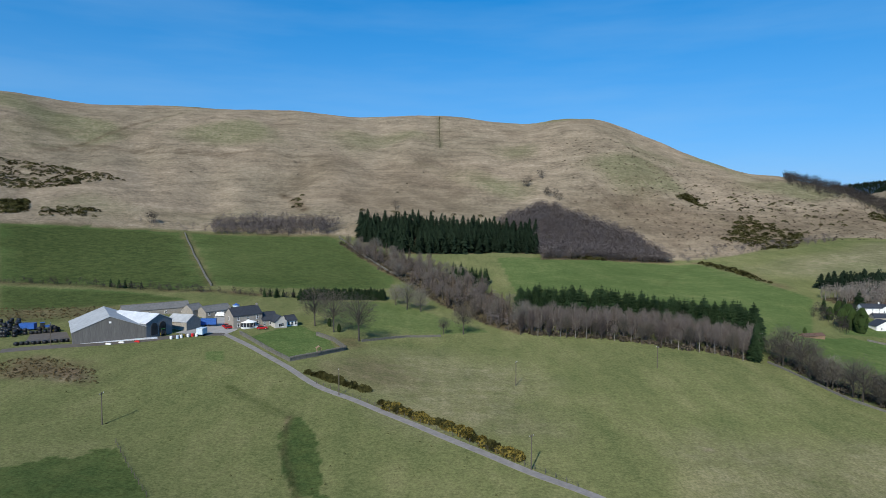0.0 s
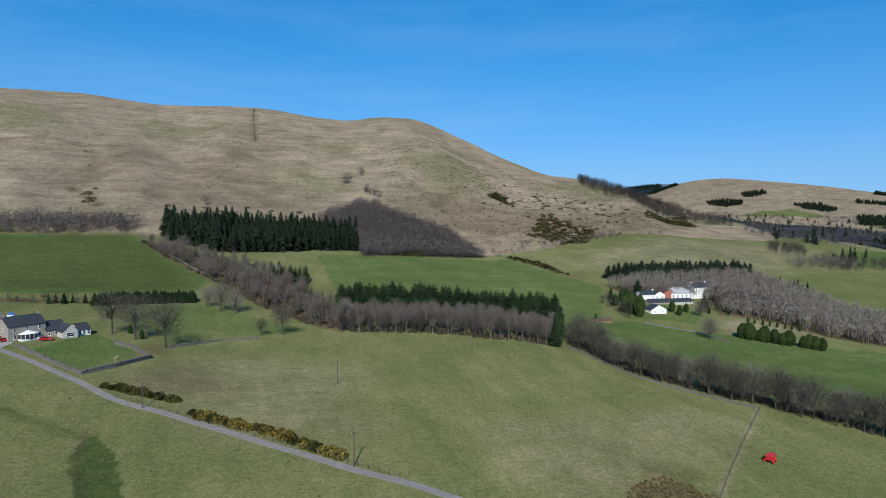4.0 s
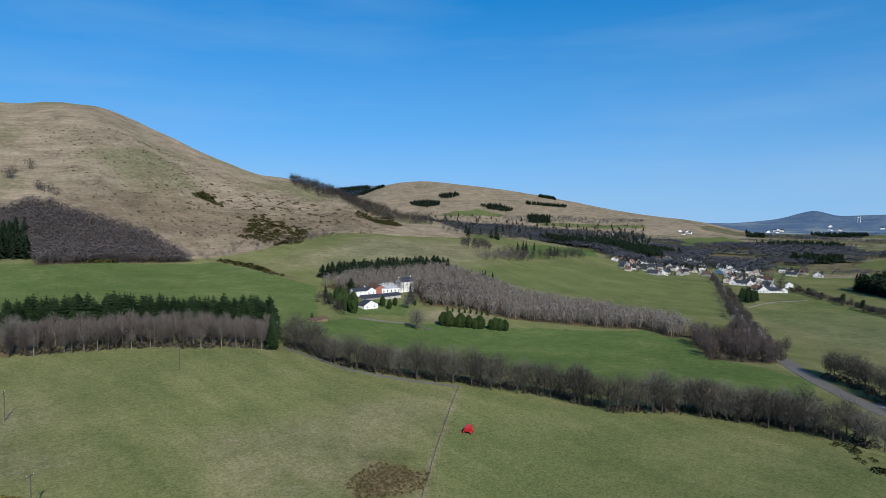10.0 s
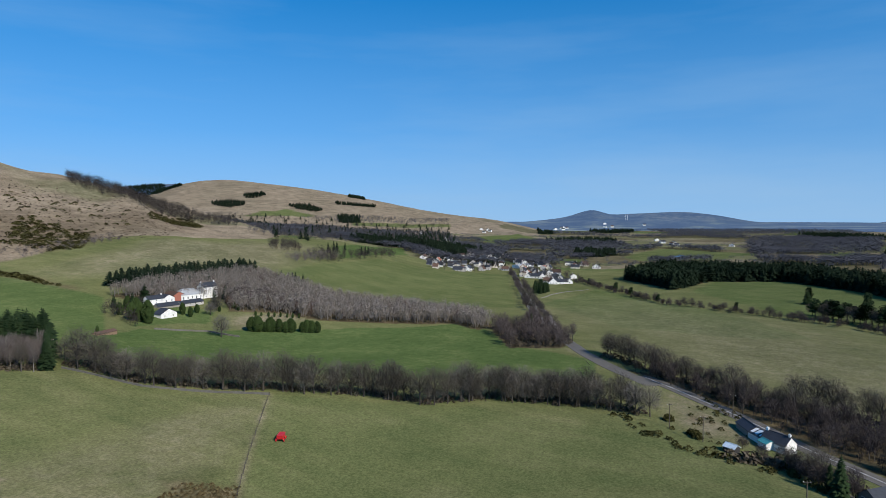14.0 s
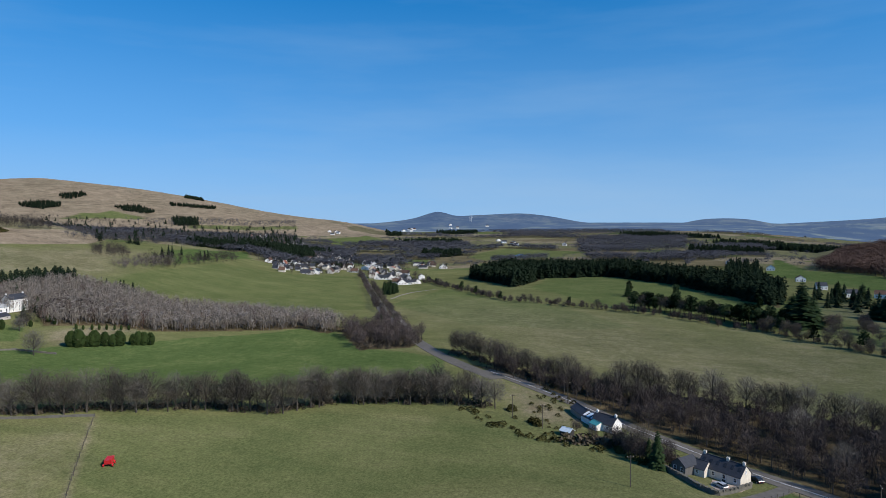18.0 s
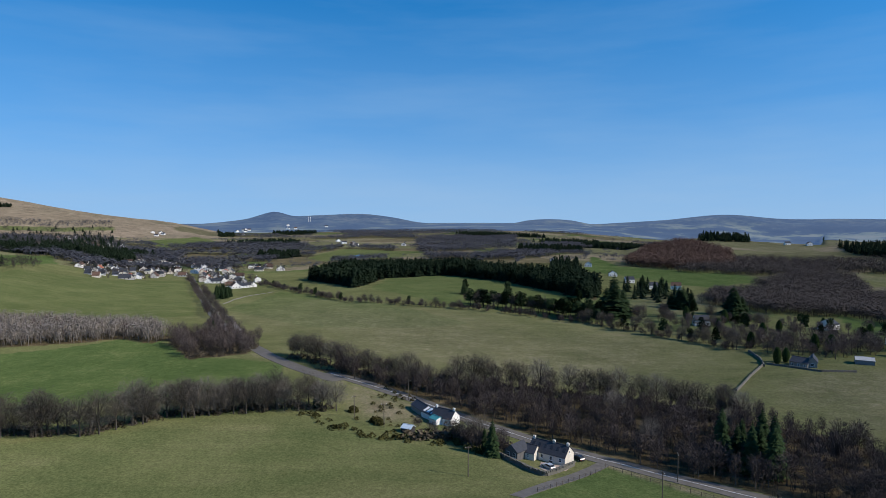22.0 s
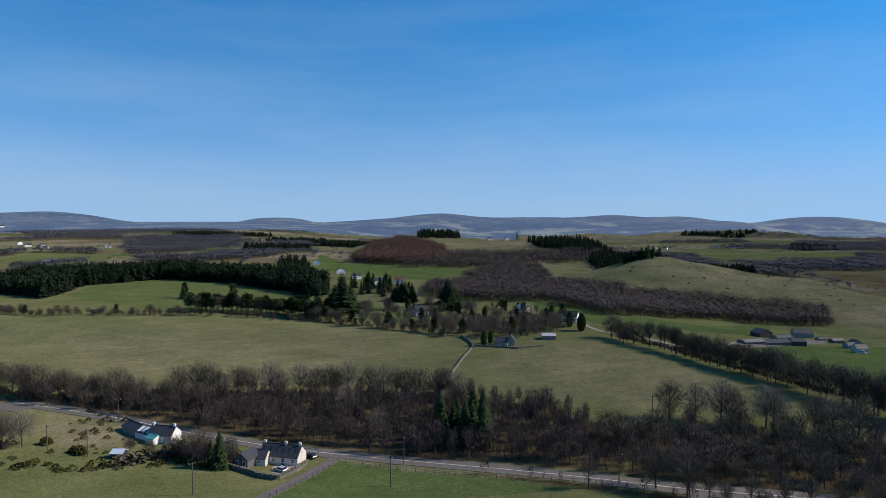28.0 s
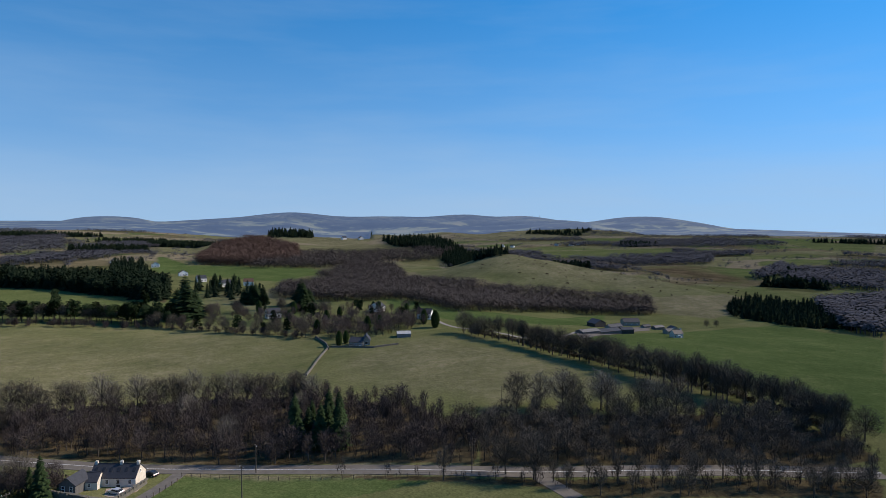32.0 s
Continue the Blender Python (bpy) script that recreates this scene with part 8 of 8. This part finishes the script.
stand("spruce_plantation", "dark spruces screening white houses", "wood", scatter([(573.8, -149.1), (516.2, -196.7), (580.8, -215.8), (655.6, -173.3)], 16.0, 52), "conifer", WOOD_SPRUCE, 12, 18, 52)
stand("bare_wood", "leafless wood of the river gorge", "wood", scatter([(542.3, -211.9), (476.2, -245.9), (469.5, -298.6), (379.4, -293.0), (393.4, -436.9), (349.3, -513.9), (403.8, -583.2), (465.4, -516.5), (537.2, -455.3), (633.1, -419.1), (644.2, -332.8), (606.9, -249.3)], 5.2, 53, 0.85), "bare", WOOD_GORGE, 9, 13, 53, 1.7)
stand("bare_wood", "dark leafless wood on the valley side", "wood", scatter([(644.2, -332.8), (633.1, -419.1), (801.8, -510.1), (883.2, -497.1), (692.8, -327.6)], 6.0, 54, 0.85), "bare", WOOD_GORGE, 9, 13, 54, 1.7)
stand("spruce_plantation", "dark spruce wood beyond the south farm", "wood", scatter([(321.3, -584.5), (235.6, -534.9), (181.4, -574.8), (227.8, -719.9), (303.6, -714.3), (344.2, -648.5)], 7.0, 55), "conifer", WOOD_SPRUCE, 8, 12, 55, 1.3)
# wooded hill to the south
stand("larch_wood", "red-brown larch wood on the hill shoulder", "wood", scatter([(938.9, -253.4), (873.4, -307.1), (918.7, -409.2), (1094.4, -475.7), (1289.1, -466.3), (1257.8, -379.1)], 6.5, 56), "bare", WOOD_LARCH, 14, 19, 56, 1.5)
stand("bare_wood", "leafless wood on the hill side", "wood", scatter([(835.1, -293.6), (810.6, -413.9), (868.6, -542.1), (876.9, -652.5), (970.3, -757.9), (985.2, -614.6), (1022.4, -455.3)], 7.5, 57, 0.85), "bare", WOOD_GORGE, 11, 15, 57, 1.7)
stand("spruce_plantation", "dark spruce wood along the hill crest", "wood", scatter([(1219.7, -739.2), (1051.8, -801.5), (1017.7, -827.3), (914.6, -680.4), (1085.5, -689.6)], 9.0, 58), "conifer", WOOD_SPRUCE, 14, 20, 58)
stand("spruce_plantation", "dark spruces on the knoll shoulder", "wood", scatter([(876.9, -652.5), (651.3, -542.2), (624.0, -576.8), (1151.2, -1048.2), (970.3, -757.9)], 7.0, 59), "conifer", WOOD_SPRUCE, 12, 17, 59)
stand("spruce_plantation", "dark spruce clump on the hill top", "wood", scatter([(1328.6, -507.9), (1315.1, -613.6), (2064.7, -963.4), (1369.3, -530.5)], 9.0, 60), "conifer", WOOD_SPRUCE, 12, 20, 60)
# shoulder wood and woods above the village
stand("bare_wood", "dark leafless wood along the hill shoulder", "wood", scatter([(516.1, 913.7), (548.8, 801.7), (663.0, 791.8), (666.0, 730.3), (702.2, 796.6), (671.2, 901.6), (603.7, 958.2), (565.0, 1004.8)], 7.5, 61), "bare", WOOD_MIX, 11, 17, 61)
UPPER = [(645.5, 695.9), (734.5, 585.2), (973.6, 666.5), (1341.2, 718.5), (1833.0, 1025.0), (1529.5, 1218.2), (1355.4, 1386.6)]
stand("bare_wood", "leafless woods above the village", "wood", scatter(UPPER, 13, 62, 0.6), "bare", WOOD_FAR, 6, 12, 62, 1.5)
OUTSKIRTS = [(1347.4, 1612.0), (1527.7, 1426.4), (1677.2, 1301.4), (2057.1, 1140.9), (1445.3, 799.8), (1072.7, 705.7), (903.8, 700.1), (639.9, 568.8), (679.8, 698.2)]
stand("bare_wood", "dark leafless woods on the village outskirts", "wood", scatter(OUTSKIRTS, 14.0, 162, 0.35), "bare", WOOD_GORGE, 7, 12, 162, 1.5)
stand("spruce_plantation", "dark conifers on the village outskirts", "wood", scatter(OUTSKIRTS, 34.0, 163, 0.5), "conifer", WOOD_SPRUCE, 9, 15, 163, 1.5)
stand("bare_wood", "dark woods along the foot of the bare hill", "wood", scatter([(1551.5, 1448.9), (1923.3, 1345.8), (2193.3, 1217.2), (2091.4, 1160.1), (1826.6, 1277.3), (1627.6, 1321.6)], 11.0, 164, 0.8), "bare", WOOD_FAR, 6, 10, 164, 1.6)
stand("spruce_plantation", "square dark plantation at the foot of the bare hill", "wood", scatter([(1712.2, 1401.6), (1812.4, 1375.9), (1708.8, 1296.5), (1619.3, 1314.7)], 9.0, 165), "conifer", WOOD_SPRUCE, 11, 15, 165, 1.4)
stand("bare_wood", "brown copse in the upper fields", "wood", scatter([(486.4, 467.3), (568.1, 504.6), (593.7, 480.6), (554.1, 455.1), (472.2, 446.4)], 6.0, 166, 0.8), "bare", WOOD_PURPLE, 5, 8, 166, 1.6)
stand("spruce_plantation", "dark spruces above the village", "wood", scatter([(934.4, 664.9), (1300.7, 696.8), (1581.5, 865.7), (1251.0, 856.4)], 18.0, 63, 0.45), "conifer", WOOD_SPRUCE, 12, 19, 63, 1.3)
stand("bare_wood", "brown copses on the hill foot", "wood", np.concatenate([scatter([(503.7, 510.6), (547.9, 503.4), (604.6, 560.6), (561.6, 564.3)], 7.0, 64), scatter([(502.1, 441.1), (708.0, 476.5), (765.6, 524.8), (559.3, 474.3)], 9.0, 65), scatter([(534.7, 486.8), (585.5, 475.0), (621.3, 508.7)], 9.0, 66)]), "bare", WOOD_MIX, 8, 13, 64)
stand("spruce_plantation", "dark spruces by the village fields", "wood", scatter([(573.1, 491.4), (668.0, 475.4), (702.4, 504.6), (618.8, 521.0)], 22.0, 67), "conifer", WOOD_SPRUCE, 10, 15, 67)
for i, poly in enumerate(([(1467.9, 1751.2), (1517.2, 1740.3), (1560.5, 1682.1), (1512.3, 1640.5), (1456.3, 1641.6), (1446.6, 1707.7)], [(1632.2, 1771.9), (1723.9, 1761.4), (1685.9, 1713.8), (1630.0, 1706.1), (1601.3, 1726.5)], [(1658.6, 1575.1), (1772.0, 1580.4), (1767.4, 1504.1), (1707.2, 1486.6), (1649.8, 1529.5)], [(1915.6, 1575.0), (2094.1, 1506.5), (2051.2, 1475.4), (1888.5, 1547.8)], [(2105.6, 1660.7), (2166.0, 1615.4), (2900.0, 2225.0)])):
    stand("spruce_plantation", "dark rounded spruce block on a bare hill", "wood", scatter(poly, 7.5, 70 + i), "conifer", WOOD_SPRUCE, 8, 11, 70 + i, 1.5)
stand("spruce_plantation", "dark forest covering a far hill", "wood", scatter([(1853.8, 2804.5), (1583.3, 2196.7), (1658.3, 2142.1), (2059.8, 2804.4), (1918.6, 2874.5)], 13.0, 76), "conifer", WOOD_SPRUCE, 10, 14, 76, 2.2)
stand("bare_wood", "leafless birches on the open hillside", "wood", [(111.3, 754.6), (132.3, 778.5), (127.8, 716.1), (128.0, 710.3), (131.8, 706.1), (135.6, 702.5), (139.5, 696.2), (112.6, 749.7), (109.1, 753.6), (133.6, 773.8), (-40.8, 655.2), (-255.4, 563.3), (-253.7, 562.8), (-252.7, 565.1)], "bare", WOOD_MIX, 10, 14, 77, 1.7)
stand("hill_hedge", "line of dark whins along the hill march fence", "hedge", along([(9.2, 1159.4), (7.1, 1008.9), (8.1, 908.9)], 2.2, 0.8, tree_rng), "bush", GORSE, 0.4, 0.9, 78)
# the valley's far patchwork of woods and hedges
rng = np.random.default_rng(90)
bb = rng.uniform(40, 168, 64000)
dd = np.exp(rng.uniform(np.log(1000), np.log(2900), 64000))
fx, fy = dd * np.sin(np.radians(bb)), dd * np.cos(np.radians(bb))
cell, gap = farmland(fx, fy)
kinds = FARM_KINDS[cell]
_, hill_sides = land(fx, fy)
open_hill = sum(hill_sides[i] for i in (1, 2, 3, 4, 5, 8, 10)) > 0.02
clear = np.zeros(len(fx), bool)
for kind, strength, poly in FIELDS:
    clear |= inside(poly, fx, fy)
m = (kinds == 4) & ~open_hill & ~clear
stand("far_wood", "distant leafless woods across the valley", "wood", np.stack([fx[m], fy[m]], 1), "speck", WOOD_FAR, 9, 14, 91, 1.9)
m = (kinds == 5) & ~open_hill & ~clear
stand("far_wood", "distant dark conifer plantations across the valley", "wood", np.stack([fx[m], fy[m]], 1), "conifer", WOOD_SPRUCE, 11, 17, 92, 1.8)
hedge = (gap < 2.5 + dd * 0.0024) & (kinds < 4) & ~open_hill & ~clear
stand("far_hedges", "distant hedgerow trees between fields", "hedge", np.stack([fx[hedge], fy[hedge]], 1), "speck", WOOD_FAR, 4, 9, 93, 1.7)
for i, (poly, step) in enumerate((
        ([(1485.4, -1992.4), (1013.0, -2077.4), (860.6, -1935.8), (956.0, -1639.6), (1214.2, -1546.4)], 17.0),
        ([(903.2, -1000.8), (796.9, -1168.0), (763.9, -1334.6), (677.8, -1184.8), (747.6, -987.1)], 10.0),
        ([(444.8, -968.1), (519.1, -1215.6), (397.0, -1246.5), (306.2, -964.2), (386.8, -961.1)], 9.0),
        ([(309.2, -755.4), (283.3, -893.0), (166.1, -526.6), (196.9, -542.7)], 7.0),
        ([(584.0, -1268.5), (500.5, -1172.4), (476.2, -980.5), (510.7, -1013.6)], 8.0),
        ([(860.1, -1282.5), (784.4, -1552.9), (740.0, -1465.4), (800.2, -1257.7)], 11.0),
        ([(1624.5, 642.6), (1669.8, 405.1), (1355.1, 292.9), (1207.5, 416.8)], 15.0),
        ([(1909.8, 123.6), (2314.9, -223.2), (1450.3, -140.6), (1259.5, 71.7)], 17.0),
        ([(2935.2, 610.5), (2900.0, -170.0), (2600.0, -230.0), (2316.3, 365.5)], 22.0))):
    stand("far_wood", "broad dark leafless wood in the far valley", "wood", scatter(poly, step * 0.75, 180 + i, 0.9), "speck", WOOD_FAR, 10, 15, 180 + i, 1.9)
# gorse, heather and juniper on the main hill
GORSE_PATCHES = [
    ([(-413.0, 600.6), (-368.7, 615.6), (-325.6, 667.8), (-398.7, 687.0), (-463.6, 675.8)], 4.6, 0.6), ([(-354.7, 514.7), (-346.2, 533.4), (-369.4, 573.6), (-379.1, 550.7)], 3.0, 0.9),
    ([(-332.1, 529.6), (-294.0, 555.7), (-307.3, 571.4), (-341.1, 552.1)], 3.6, 0.6), ([(284.1, 609.0), (339.0, 587.2), (387.7, 651.6), (331.1, 684.2)], 4.6, 0.5),
    ([(292.0, 745.8), (320.2, 731.6), (320.5, 782.3)], 4.5, 0.9), ([(262.8, 703.2), (373.5, 627.4), (516.1, 713.2), (480.2, 835.6), (362.7, 867.0)], 17.0, 0.5),
    ([(286.7, 744.0), (317.1, 739.6), (322.8, 788.6)], 4.5, 0.9), ([(288.0, 613.8), (333.0, 573.7), (396.2, 655.3), (341.9, 696.9)], 5.0, 0.6), ([(515.8, 736.4), (603.3, 734.0), (656.7, 829.2), (560.5, 792.5)], 5.0, 0.8),
    ([(236.8, 561.9), (236.1, 485.4), (243.1, 426.4), (243.0, 433.4), (245.7, 505.3)], 3.5, 0.9), ([(-145.0, 646.0), (-127.9, 633.3), (-134.9, 683.8), (-171.3, 707.5)], 8.0, 0.6),
    ([(-95.6, 626.5), (53.4, 647.4), (42.8, 664.9), (-87.5, 650.6)], 12.0, 0.4), ([(110.4, 524.3), (145.6, 530.1), (145.8, 549.3)], 3.5, 0.9),
]
for i, (poly, step, keep) in enumerate(GORSE_PATCHES):
    stand("gorse_scrub", "dark olive gorse scrub on the hillside", "scrub", scatter(poly, step, 100 + i, keep), "bush", GORSE, 1.3, 3.0, 100 + i, 1.5)
HEATHER = plain("dead_bracken", (0.13, 0.1, 0.07), (0.2, 0.155, 0.115), 0.1, island=0.3)
HEATHER_SLOPE = [(149.6, 684.4), (236.4, 600.8), (333.8, 578.3), (496.9, 686.4), (599.3, 820.6), (506.5, 882.0), (350.6, 897.6), (226.0, 803.0)]
stand("bracken_scrub", "brown dead bracken and birch scrub on the slope", "scrub", scatter(HEATHER_SLOPE, 13.0, 120, 0.75), "bush", HEATHER, 0.8, 1.6, 120)
stand("bare_wood", "low leafless scrub at the hill foot", "wood", scatter([(225.3, 559.0), (279.0, 574.5), (382.5, 587.7), (408.8, 637.6), (292.3, 602.5), (232.3, 590.4)], 6.0, 121, 0.6), "bare", WOOD_PURPLE, 3, 6, 121, 1.5)
HEATH_SCRUB = plain("heather", (0.055, 0.044, 0.036), (0.105, 0.085, 0.066), 0.2, island=0.25, gloss=0.0)
BRUSH_SLOPE = [(156.6, 910.0), (361.4, 925.9), (590.0, 840.0), (560.0, 720.0), (428.5, 599.1), (261.9, 596.2), (163.3, 718.3)]
stand("heather_scrub", "low dark heather and juniper dotted over the slope", "scrub", scatter(BRUSH_SLOPE, 6.0, 122, 0.36), "bush", HEATH_SCRUB, 0.4, 1.2, 122, 1.4)
stand("heather_scrub", "sparse dark scrub on the open hill", "scrub", scatter([(-430.0, 640.0), (-60.0, 640.0), (40.0, 900.0), (-380.0, 900.0)], 26.0, 123, 0.3), "bush", BRAMBLE, 0.5, 1.4, 123, 1.3)
stand("grass_tussocks", "dark grass tussocks and molehills in the near pasture", "grass", scatter([(-122.8, 175.6), (-104.0, 194.1), (-67.8, 213.3), (-21.4, 181.2), (17.5, 143.8), (28.3, 131.1), (-54.6, 126.5), (-77.8, 149.5), (-94.2, 134.0)], 3.6, 124, 0.16), "bush", GORSE, 0.12, 0.3, 124, 1.1)
stand("heather_scrub", "dark scrub and crags dotted over the knoll", "scrub", scatter([(666.3, -499.0), (621.3, -535.9), (625.1, -579.7), (552.6, -870.0), (424.2, -843.0), (392.6, -618.8), (518.6, -526.4)], 11.0, 125, 0.22), "bush", HEATH_SCRUB, 0.5, 1.6, 125, 1.4)
# rushes and tussocks in the wet hollows
RUSHES = plain("rushes", (0.06, 0.05, 0.02), (0.15, 0.11, 0.05), 0.5, island=0.35)
stand("rush_tussocks", "brown rush tussocks in a wet hollow", "grass", np.concatenate([scatter([(83.8, 125.6), (98.8, 131.5), (108.6, 120.9), (99.4, 113.8), (82.7, 116.7)], 0.9, 130, 0.8), scatter([(-140.7, 201.7), (-127.6, 207.2), (-107.6, 196.0), (-99.2, 185.0), (-128.7, 184.3)], 1.3, 131, 0.6), scatter([(-199.9, 288.0), (-158.6, 297.7), (-139.6, 286.0), (-156.8, 267.0), (-180.9, 260.3)], 1.8, 132, 0.6)]), "bush", RUSHES, 0.3, 0.65, 130)
WOOD_FLOORS += [BIRCH_SLOPE, SPRUCE_BLOCK, BURN, ASH_WOOD, ROAD_WOOD, FAR_BANK, NEAR_BANK, AVENUE_CLUMP, PLANTATION]
build_ground()
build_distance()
